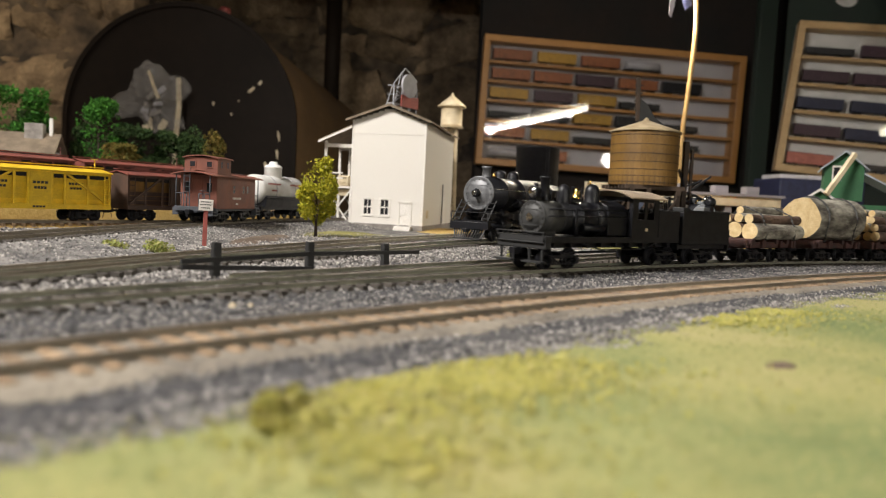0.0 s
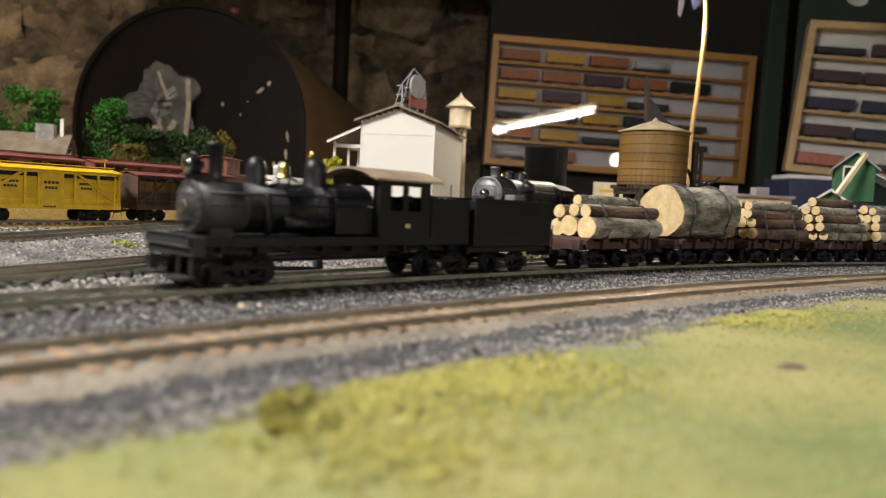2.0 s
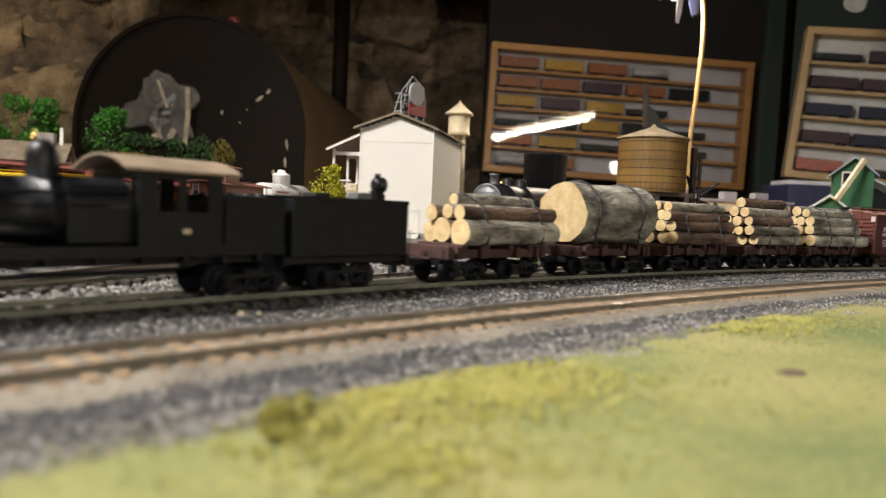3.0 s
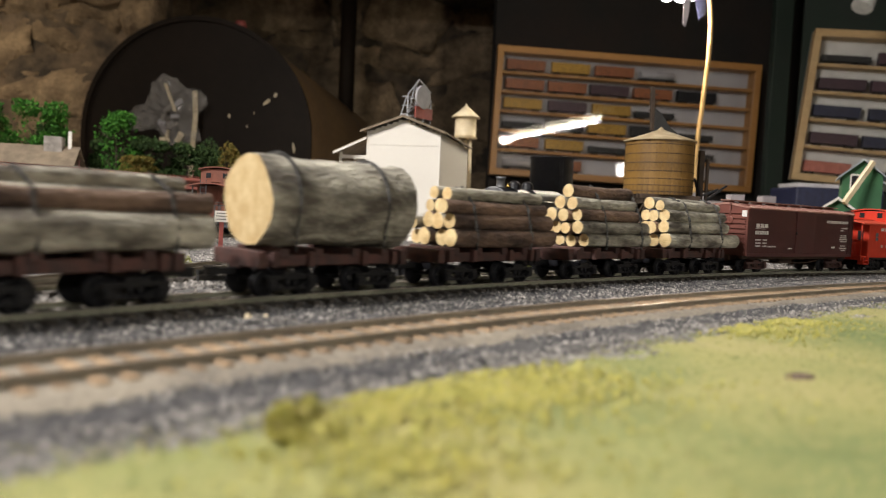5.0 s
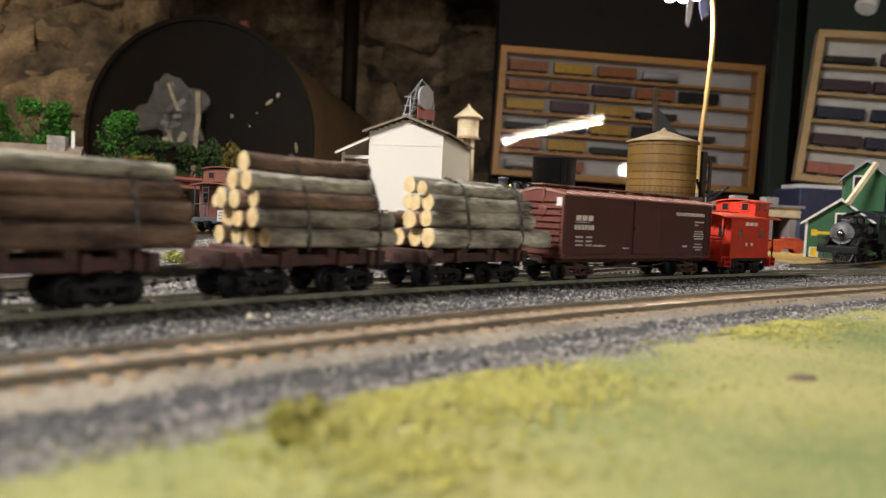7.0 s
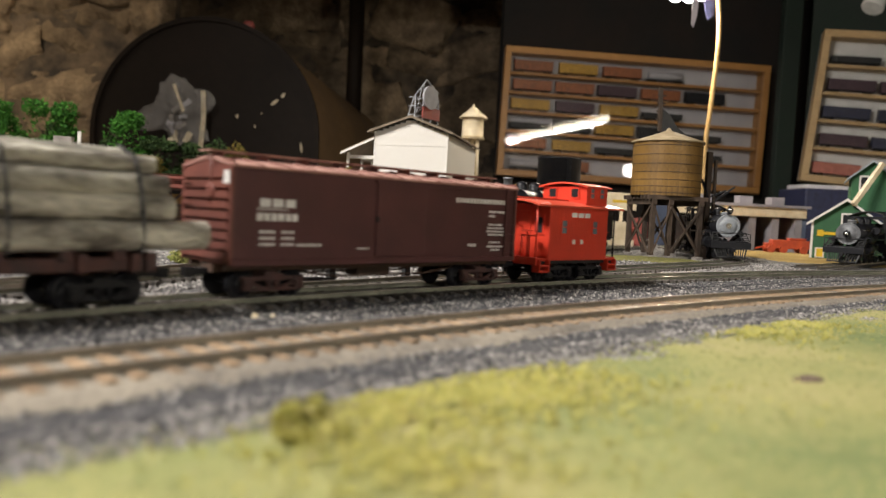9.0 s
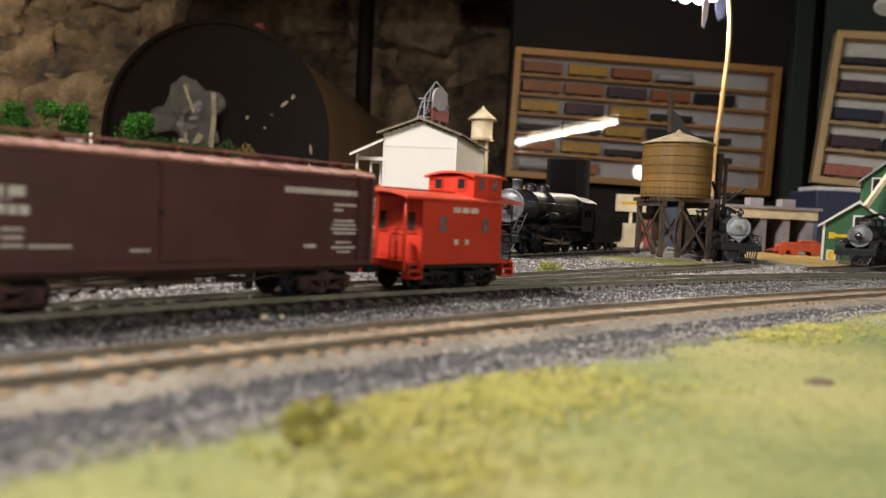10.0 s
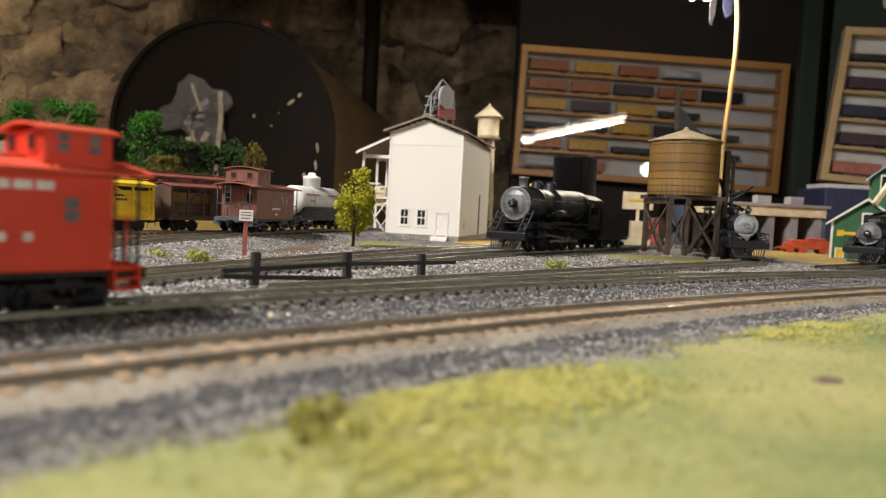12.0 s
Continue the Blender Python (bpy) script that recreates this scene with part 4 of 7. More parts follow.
    boxes("walk_saddle", BOXEND, roof, *[(x - 0.5, x + 0.5, -3.4, 3.4, 44.8, 46.6) for x in range(-64, 65, 16)])
    bars("lettering", car, -w - 0.07, [(-58, -44, 29.8, 2.6, 3), (-59, -43.5, 25.4, 2.4, 6), (-59, -45, 28.9, 0.35, 1), (-58, -52, 21.4, 0.9, 4), (-50, -45, 21.4, 0.9, 4),
                                       (-58, -52, 19.4, 0.9, 4), (-50, -45, 19.4, 0.9, 4), (-58, -52, 17.4, 0.9, 4), (-50, -45, 17.4, 0.9, 4),
                                       (-44, -34, 17.2, 0.9, 8), (-19, -13.5, 16.2, 0.7, 6),
                                       (30, 60.5, 35.0, 1.9, 15), (50, 60, 31.4, 0.9, 8), (50, 54, 29.6, 0.9, 4), (50, 59, 26.0, 0.8, 8), (49.5, 60, 24.6, 0.8, 9), (49, 60.5, 23.2, 0.8, 9),
                                       (50, 60, 21.8, 0.8, 8), (38, 43, 17.2, 1.2, 4), (51, 58, 18.6, 0.8, 6), (49.5, 60, 16.8, 0.9, 9), (52, 58, 15.4, 0.8, 5)])
    boxes("end_placard", LETTER, car, (-h - 1.5, -h - 1.3, -16, -12.6, 36.5, 40.5))
    boxes("brake_tank", DARKWOOD, car, (-10, 6, -6, 2, 5.5, 9.5), bevel=0.8)
    bm = fresh()
    for y in (-8, 8):
        for p, q in (((-44, y, 9), (-22, y, 6)), ((-22, y, 6), (22, y, 6)), ((22, y, 6), (44, y, 9))):
            cy(bm, p, q, 0.4, 6)
    part("truss_rod", bm, DARKWOOD, car)
    for x in (-50, 50):
        truck(car, x, TRUCK_BOX, 18.5)
    return place(car, s, 0.050)


box_car(0.7822)


def window(parent, x, z, w, h, y, side, frame_mat, glass=GLASSDARK):
    """A window set in the side wall at y."""
    y0, y1 = sorted((y, y + side * 0.25))
    fr = fresh()
    for d in ((x - w / 2 - 0.6, x + w / 2 + 0.6, y0, y1 + (0.35 if side > 0 else 0), z - h / 2 - 0.6, z - h / 2), (x - w / 2 - 0.6, x + w / 2 + 0.6, y0, y1, z + h / 2, z + h / 2 + 0.6),
              (x - w / 2 - 0.6, x - w / 2, y0, y1, z - h / 2, z + h / 2), (x + w / 2, x + w / 2 + 0.6, y0, y1, z - h / 2, z + h / 2),
              (x - w / 2, x + w / 2, y0, y1, z - 0.2, z + 0.2)):
        bx(fr, *d)
    ob = part("window", fr, frame_mat, parent)
    y0, y1 = sorted((y - side * 0.1, y + side * 0.12))
    boxes("pane", glass, ob, (x - w / 2, x + w / 2, y0, y1, z - h / 2, z + h / 2))
    return ob


def caboose(name, label, body, roofmat, frame_mat, half, deck, m, train_s=None, cup=(-4, 14), cup_top=50.0, marks=()):
    car = thing(name, label, "caboose", m)
    h, w, e = half, 15.2, half + deck
    boxes("underframe", frame_mat, car, (-e, e, -4, 4, 7.6, 11.0), (-e, e, -14, -12.6, 9.0, 11.0), (-e, e, 12.6, 14, 9.0, 11.0))
    boxes("body", body, car, (-h, h, -w, w, 10.6, 37.0), bevel=0.35)
    bm = fresh()
    for k in range(int(-h / 1.3), int(h / 1.3)):
        for y0, y1 in ((-w - 0.06, -w), (w, w + 0.06)):
            bx(bm, k * 1.3 + 0.05, k * 1.3 + 1.25, y0, y1, 11, 36)
    part("board_siding", bm, body, car)["kind"] = "stuff"
    for q in (-1, 1):
        boxes("platform", body if body is SCARLET else frame_mat, car, (*sorted((q * h, q * e)), -14.5, 14.5, 10.2, 11.6), bevel=0.3)
        boxes("end_sill", body if body is SCARLET else frame_mat, car, (*sorted((q * (e - 1.4), q * (e + 0.4))), -14.8, 14.8, 8.4, 12.0), bevel=0.3)
        for s in (-1, 1):
            y0, y1 = sorted((s * 12, s * 16.5))
            boxes("step", body if body is SCARLET else frame_mat, car, (*sorted((q * (h + 0.5), q * (e - 1))), y0, y1, 5.2, 6.0), (*sorted((q * (h + 0.5), q * (e - 1))), y0, y1, 8.0, 8.6),
                  (*sorted((q * h, q * (h + 0.7))), y0, y1, 5.2, 11), (*sorted((q * (e - 1.4), q * (e - 0.7))), y0, y1, 5.2, 11))
            cyp = fresh()
            cy(cyp, (q * (e - 0.5), s * 13.8, 12), (q * (e - 0.5), s * 13.8, 37.6), 0.45, 6)
            cy(cyp, (q * (e - 0.5), s * 13.8, 22), (q * (e - 0.5), s * 5, 22), 0.4, 6)
            cy(cyp, (q * (e - 0.5), s * 5, 12), (q * (e - 0.5), s * 5, 22), 0.4, 6)
            cy(cyp, (q * (e - 0.5), s * 9.5, 12), (q * (e - 0.5), s * 9.5, 22), 0.35, 6)
            part("railing", cyp, body if body is SCARLET and q < 0 else frame_mat, car)
        # end wall door and windows
        boxes("end_door", body, car, (*sorted((q * h, q * (h + 0.5))), -3.6, 3.6, 12, 33.5), bevel=0.2)
        for y in (-9, 9):
            fr = boxes("window", body, car, (*sorted((q * h, q * (h + 0.45))), y - 3, y + 3, 22.5, 31.5))
            boxes("pane", GLASSDARK, fr, (*sorted((q * (h + 0.1), q * (h + 0.6))), y - 2.1, y + 2.1, 23.4, 30.6))
        lad = fresh()
        for y in (2.2, 7.0):
            beam(lad, (q * (e + 0.4), y, 12), (q * (e + 0.4), y, 41.0), 0.5, 0.5)
        for k in range(7):
            beam(lad, (q * (e + 0.4), 2.2, 15 + 4 * k), (q * (e + 0.4), 7.0, 15 + 4 * k), 0.45, 0.45)
        part("ladder", lad, frame_mat if body is not SCARLET or q > 0 else body, car)
        bm = fresh()
        cy(bm, (q * (e - 1), -8, 12), (q * (e - 1), -8, 24), 0.35, 6)
        lathe(bm, (q * (e - 1), -8, 24), (0, 0, 1), [(2.6, 0), (2.6, 0.4), (1.8, 0.5), (0.3, 0.4)], 14)
        part("brake_wheel", bm, body if body is SCARLET else frame_mat, car)
        coupler(car, q * e, q)
    bm = fresh()
    prism(bm, roof_outline(w + 2.2, 36.6, 2.6, 0.9), -e - 2.2, e + 2.2, "x")
    roof = part("roof", bm, roofmat, car)
    boxes("walk_plank", roofmat, roof, (-e - 2, cup[0], -3, 3, 39.4, 40.0))
    boxes("walk_plank", roofmat, roof, (cup[1], e + 2, -3, 3, 39.4, 40.0))
    c0, c1 = cup
    cupola = boxes("cupola", body, car, (c0, c1, -w + 1.2, w - 1.2, 37, cup_top - 2.2), bevel=0.3)
    bm = fresh()
    prism(bm, roof_outline(w + 0.2, cup_top - 2.2, 2.0, 0.8), c0 - 1.6, c1 + 1.6, "x")
    part("cupola_roof", bm, roofmat, cupola)
    zc = (40 + cup_top - 2.2) / 2
    for x in (c0 + (c1 - c0) * 0.27, c0 + (c1 - c0) * 0.73):
        for s in (-1, 1):
            window(cupola, x, zc, 3.0, 4.6, s * (w - 1.2), s, body, GLASSGREY)
    for q, x in ((-1, c0), (1, c1)):
        for y in (-7, 7):
            ob = boxes("window", body, cupola, (*sorted((x, x + q * 0.4)), y - 2.8, y + 2.8, zc - 2.8, zc + 2.8))
            boxes("pane", GLASSDARK, ob, (*sorted((x, x + q * 0.55)), y - 2.0, y + 2.0, zc - 2.0, zc + 2.0))
    for x in marks[0]:
        for s in (-1, 1):
            window(car, x, 26.5, 3.6, 6.0, s * w, s, body, GLASSGREY if body is SCARLET else GLASSDARK)
    bars("lettering", car, -w - 0.1, marks[1])
    for x in (-(h * 0.55), h * 0.55):
        truck(car, x, TRUCK_CAB, 15.5, moves=train_s is not None)
    if train_s is not None:
        place(car, train_s, h * 0.55 * MM)
    return car


caboose("caboose", "bright scarlet wooden caboose with a cupola and white lettering", SCARLET, SCARLETROOF, BLACK, 22.5, 8.0, pose(0, 0, 0), 0.8985, (5.5, 22.5), 49.0,
        ((-11.8, 12.0), [(-6.6, 8.6, 31.2, 2.2, 3), (-5.4, -2.6, 18.4, 2.2, 1), (0.8, 3.4, 18.4, 2.2, 1)]))


# -- the geared locomotive and its tender --


def smokebox_face(parent, x, q, y, z, r, mat, lens=True):
    bm = fresh()
    lathe(bm, (x, y, z), (q, 0, 0), [(r, 0), (r, 0.7), (r * 0.93, 1.2), (r * 0.9, 0.9), (r * 0.72, 1.3), (r * 0.68, 1.9), (r * 0.3, 2.5), (0.1, 2.6)], 28)
    for k in range(16):
        a = 2 * math.pi * k / 16
        cy(bm, (x, y + 0.82 * r * math.cos(a), z + 0.82 * r * math.sin(a)), (x + q * 1.7, y + 0.82 * r * math.cos(a), z + 0.82 * r * math.sin(a)), r * 0.055, 6)
    for k in range(3):
        beam(bm, (x + q * 2.2, y - r * 0.6, z + (k - 1) * r * 0.45), (x + q * 2.0, y + r * 0.75, z + (k - 1) * r * 0.45), 0.35, 0.5)
    ob = part("smokebox_front", bm, mat, parent)
    bm = fresh()
    cy(bm, (x + q * 2.2, y, z), (x + q * 3.2, y, z), r * 0.24, 16)
    part("number_plate", bm, STEEL, ob)
    return ob


def headlight(parent, x, q, y, z, r, mat):
    bm = fresh()
    lathe(bm, (x, y, z), (q, 0, 0), [(r * 0.5, 0), (r * 0.95, 0.8), (r, 1.4), (r, 4.2), (r * 1.08, 4.3), (r * 1.08, 4.7), (r * 0.9, 4.7)], 16)
    cy(bm, (x + q * 2, y, z + r * 0.8), (x + q * 2, y, z + r * 1.5), r * 0.4, 10)
    bx(bm, min(x, x + q * 4), max(x, x + q * 4), y - r * 0.7, y + r * 0.7, z - r * 1.35, z - r * 0.8)
    ob = part("headlight", bm, mat, parent)
    bm = fresh()
    lathe(bm, (x + q * 4.5, y, z), (q, 0, 0), [(r * 0.86, 0), (r * 0.8, 0.4), (r * 0.3, 0.7), (0.05, 0.75)], 14)
    part("lens", bm, STEEL, ob)
    return ob


def dome(parent, x, y, z, r, h, mat, name="dome"):
    bm = fresh()
    lathe(bm, (x, y, z), (0, 0, 1), [(r * 1.35, -r * 0.5), (r * 1.1, 0.2), (r, 1.0), (r, h * 0.55), (r * 0.92, h * 0.72), (r * 0.7, h * 0.88), (r * 0.35, h * 0.97), (0.05, h)], 20)
    return part(name, bm, mat, parent)


def cab_shell(parent, x0, x1, w, z0, z1, mat, winz, wins, front=True):
    """A hollow cab: side walls pieced round the window openings, front and back walls."""
    cab = fresh()
    for s in (-1, 1):
        y0, y1 = sorted((s * w, s * (w - 0.8)))
        bx(cab, x0, x1, y0, y1, z0, winz[0])
        bx(cab, x0, x1, y0, y1, winz[1], z1)
        edges = [x0] + [e for q in wins for e in q] + [x1]
        for a, b in zip(edges[::2], edges[1::2]):
            bx(cab, a, b, y0, y1, winz[0], winz[1])
    bx(cab, x0, x0 + 0.8, -w + 0.8, w - 0.8, z0, winz[0] + 1)
    bx(cab, x0, x0 + 0.8, -3.0, 3.0, winz[0] + 1, z1)
    bx(cab, x0, x0 + 0.8, -w + 0.8, w - 0.8, winz[1], z1)
    for s in (-1, 1):
        bx(cab, x0, x0 + 0.8, *sorted((s * (w - 2.4), s * (w - 0.8))), winz[0] + 1, winz[1])
    bx(cab, x0, x1, -w + 0.8, w - 0.8, z0, z0 + 0.8)
    return part("cab", cab, mat, parent, bevel=0.0)


def shay():
    eng = thing("geared_locomotive", "small black geared steam locomotive with a tan cab roof", "locomotive", pose(0, 0, 0))
    bm = fresh()
    for y in (-7.5, 7.5):
        bx(bm, -60, 60.5, y - 1.2, y + 1.2, 10.6, 15.0)
    bx(bm, -60, 60.5, -12.5, 12.5, 14.8, 16.2)
    for x in range(-52, 58, 13):
        bx(bm, x - 0.8, x + 0.8, -12, 12, 11, 14.8)
    part("frame", bm, BLACK, eng, bevel=0.2)
    # running boards with truss rods
    for y in (-13.2, 13.2):
        boxes("running_board", BLACK, eng, (-60, 60.5, y - 0.9, y + 0.9, 13.4, 16.6))
        bm = fresh()
        cy(bm, (-34, y, 13.5), (-16, y, 9.8), 0.4, 6), cy(bm, (-16, y, 9.8), (22, y, 9.8), 0.4, 6), cy(bm, (22, y, 9.8), (38, y, 13.5), 0.4, 6)
        part("truss_rod", bm, BLACK, eng)
    # pilot: heavy beam, footboards, uncoupling bar, lamp brackets
    boxes("pilot_beam", CHARCOAL, eng, (-64.5, -60, -15.8, 15.8, 10.4, 16.8), bevel=0.4)
    boxes("foot_board", CHARCOAL, eng, (-67.5, -63, -15.5, -3.5, 3.6, 4.6), (-67.5, -63, 3.5, 15.5, 3.6, 4.6), (-64, -63, -14, -12.8, 4.6, 10.6), (-64, -63, -6, -4.8, 4.6, 10.6),
          (-64, -63, 4.8, 6, 4.6, 10.6), (-64, -63, 12.8, 14, 4.6, 10.6), bevel=0.15)
    bm = fresh()
    cy(bm, (-65.3, -15, 13.6), (-65.3, 15, 13.6), 0.35, 6)
    cy(bm, (-65.8, -15.5, 18.5), (-65.8, 15.5, 18.5), 0.35, 6)
    for y in (-15, 15):
        cy(bm, (-64.8, y, 14), (-65.8, y, 18.5), 0.35, 6)
    part("uncoupling_bar", bm, CHARCOAL, eng)
    coupler(eng, -63, -1, 9.0)
    y0 = -1.5
    bm = fresh()
    cy(bm, (-58, y0, 25.6), (-42, y0, 25.6), 8.5, 28)
    lathe(bm, (-43, y0, 25.6), (1, 0, 0), [(8.7, 0), (8.7, 1.0), (8.5, 1.1)], 28)
    part("smokebox", bm, SMOKEGREY, eng, "ash-grey smokebox")
    bm = fresh()
    bx(bm, -54, -46, y0 - 5, y0 + 5, 15.5, 19)
    part("saddle", bm, SMOKEGREY, eng)
    smokebox_face(eng, -58, -1, y0, 25.6, 8.5, SMOKEGREY)
    bm = fresh()
    lathe(bm, (-42, y0, 25.6), (1, 0, 0), [(8.3, 0), (8.3, 14), (8.8, 14.2), (8.8, 15.2), (8.5, 15.4), (9.2, 30), (9.6, 30.1), (9.6, 31), (9.4, 31.2), (9.8, 51.5)], 30)
    boiler = part("boiler", bm, BLACK, eng)
    bm = fresh()
    prism(bm, [(y0 - 9.8, 17), (y0 - 9.8, 29), (y0 - 8, 33.2), (y0 - 3, 35.4), (y0 + 3, 35.4), (y0 + 8, 33.2), (y0 + 9.8, 29), (y0 + 9.8, 17)], -8, 9.4, "x")
    part("firebox", bm, BLACK, eng, bevel=0.5)
    bm = fresh()
    for z, r in ((33.0, 0.5), (29.5, 0.35)):
        cy(bm, (-56, y0 - 8.9, z - 3), (8, y0 - 10.2, z - 2), r, 6)
    cy(bm, (-30, y0 - 9.0, 21), (-12, y0 - 9.4, 21), 2.0, 12)
    cy(bm, (-16, y0 - 9, 33), (-16, y0 - 10.3, 18), 0.5, 6)
    cy(bm, (-36, y0 - 9, 31), (-36, y0 - 10, 17), 1.3, 8)
    part("piping", bm, BLACK, eng)
    bm = fresh()
    lathe(bm, (-50, y0, 33), (0, 0, 1), [(3.3, 0), (2.6, 1.2), (2.3, 2), (2.5, 12.0), (2.9, 12.2), (2.9, 13.2), (2.2, 13.2)], 18)
    part("stack", bm, BLACK, eng)
    headlight(eng, -55.0, -1, y0, 38.0, 3.1, BLACK)
    dome(eng, -35, y0, 33.2, 3.5, 10, BLACK, "sand_dome")
    dome(eng, -10.8, y0, 33.8, 4.2, 10.8, BLACK, "steam_dome")
    bm = fresh()
    cy(bm, (-12.8, y0, 44), (-12.8, y0, 46.5), 0.5, 8)
    cy(bm, (-12.8, y0 + 1.4, 43.6), (-12.8, y0 + 1.4, 45.4), 0.4, 8)
    part("whistle", bm, BRASS, eng)
    bm = fresh()
    beam(bm, (-24, y0 - 3.2, 33.2), (-24, y0 - 3.2, 42.2), 0.6, 0.6), beam(bm, (-24, y0 + 3.2, 33.2), (-24, y0 + 3.2, 42.2), 0.6, 0.6), beam(bm, (-24, y0 - 3.2, 39.8), (-24, y0 + 3.2, 42.0), 0.6, 0.6)
    cradle = part("bell_cradle", bm, BLACK, eng)
    bm = fresh()
    lathe(bm, (-24, y0, 36.2), (0, 0, 1), [(3.0, 0), (2.6, 0.6), (1.9, 2.0), (1.7, 3.8), (1.1, 4.8), (0.5, 5.6), (0.1, 5.8)], 16)
    part("bell", bm, BRASS, cradle, "polished brass bell")
    # cab
    cab_shell(eng, 9.5, 36, 14.6, 16, 38.6, BLACK, (26.5, 36.0), [(15, 21.5), (24, 31)])
    bm = fresh()
    prism(bm, roof_outline(17.2, 38.4, 4.2, 0.8, 13), 4.5, 40.5, "x")
    part("cab_roof", bm, CABTAN, eng, "dusty brown cab roof")
    bars("number_bars", eng, -14.62, [(23, 25.6, 20.0, 1.6, 2)], CREAM)
    # bunker
    boxes("bunker", BLACK, eng, (37.5, 60, -14.2, -13.2, 16.2, 32.0), (37.5, 60, 13.2, 14.2, 16.2, 32.0), (59, 60, -13.2, 13.2, 16.2, 32.0), (37.5, 38.5, -13.2, 13.2, 16.2, 30.0), (38.5, 59, -13.2, 13.2, 16.2, 28.5), bevel=0.25)
    bm = fresh()
    rnd = random.Random(5)
    for k in range(90):
        ball(bm, (rnd.uniform(40, 57.5), rnd.uniform(-12, 12), 28.6 + rnd.uniform(0, 3.6)), rnd.uniform(0.8, 1.6), 6, 0.8)
    part("coal_load", bm, CHARCOAL, eng)["kind"] = "stuff"
    # drive gear on the far side
    for x in (-6, 0, 6):
        bm = fresh()
        cy(bm, (x, 13, 14), (x, 13, 30), 2.5, 12)
        part("cylinder", bm, BLACK, eng)
    bm = fresh()
    cy(bm, (-46, 15.2, 6), (52, 15.2, 6), 0.8, 8)
    part("drive_shaft", bm, BLACK, eng)
    me = truck_mesh(19, 11.4, BLACK)
    for x in (-46, 49):
        truck(eng, x, me, 19, WHEEL_SHAY, 5.2)
    place(eng, 0.1405, 0.0475)
    ten = thing("tender", "black box tender with a rear lamp", "tender", pose(0, 0, 0))
    boxes("frame", BLACK, ten, (-29.5, 25.5, -12, 12, 9.6, 12.4), bevel=0.3)
    boxes("tank", BLACK, ten, (-28.5, 24.5, -14.6, 14.6, 12.2, 32.0), bevel=0.5)
    boxes("rim", BLACK, ten, (-28.5, 24.5, -14.7, -14.1, 31.8, 33.2), (-28.5, 24.5, 14.1, 14.7, 31.8, 33.2), (23.9, 24.5, -14.1, 14.1, 31.8, 33.2))
    boxes("hatch", CHARCOAL, ten, (-12, -5, -4, 4, 32, 34.8), bevel=0.5)
    boxes("lamp_box", GRAPHITE, ten, (4.0, 11.0, -8, -2, 32, 35.6), bevel=0.3)
    headlight(ten, 15, 1, -4, 39.0, 2.9, BLACK)
    boxes("lamp_bracket", BLACK, ten, (15.5, 19.5, -6, -2, 32, 35.4))
    bm = fresh()
    for k in range(12):
        for z in (15, 29.5):
            ball(bm, (-21 + 4 * k, -14.6, z), 0.22, 6)
    part("riveting", bm, BLACK, ten)["kind"] = "stuff"
    boxes("end_beam", BLACK, ten, (24.5, 26.5, -14, 14, 8.6, 12.4), bevel=0.2)
    boxes("end_beam", BLACK, ten, (-30.5, -29, -13, 13, 9, 12), bevel=0.2)
    boxes("step_bar", CREAM, ten, (25.8, 26.7, -12.4, -9, 6.6, 7.6))
    for y in (-13.6, 13.6):
        bm = fresh()
        cy(bm, (26.5, y, 10), (26.5, y, 22), 0.35, 6)
        part("grab_iron", bm, BLACK, ten)
    coupler(ten, 25.5, 1), coupler(ten, -26, -1, reach=9.0)
    truck(ten, -2.5, me, 19, WHEEL_SHAY, 5.2)
    place(ten, 0.2325, 0.012)


shay()

# ---- the cellar room ----


def wall(name, dims, mat, label):
    bm = fresh()
    bx(bm, *dims)
    return tagged(part(name, bm, mat, unit=1.0), label, "wall", kind="structure")


wall("floor", (-2.7, 2.7, -3.5, 3.9, -1.2, -1.1), FLOORGREY, "bare concrete cellar floor")
wall("ceiling", (-2.7, 2.7, -3.5, 3.9, 1.12, 1.2), PLASTERDARK, "dark boarded cellar ceiling")
wall_back = wall("wall_back", (-2.7, 2.7, 3.72, 3.9, -1.1, 1.12), MORTAR, "dark rubble stone cellar wall")
wall_near = wall("wall_stone", (-2.6, -0.985, 2.62, 2.80, -1.1, 1.12), MORTAR, "rough tan rubble stone cellar wall")
wall("wall_left", (-2.85, -2.6, -3.5, 3.72, -1.1, 1.12), MORTAR, "dark cellar side wall")
wall("wall_right", (2.6, 2.85, -3.5, 3.72, -1.1, 1.12), MORTAR, "dark cellar side wall")
wall("wall_front", (-2.6, 2.6, -3.6, -3.4, -1.1, 1.12), MORTAR, "dark cellar wall behind the layout")
wall("wall_partition", (0.225, 2.6, 2.509, 2.62, -1.1, 1.12), PLASTERDARK, "dark boarded partition wall with hanging display cases")


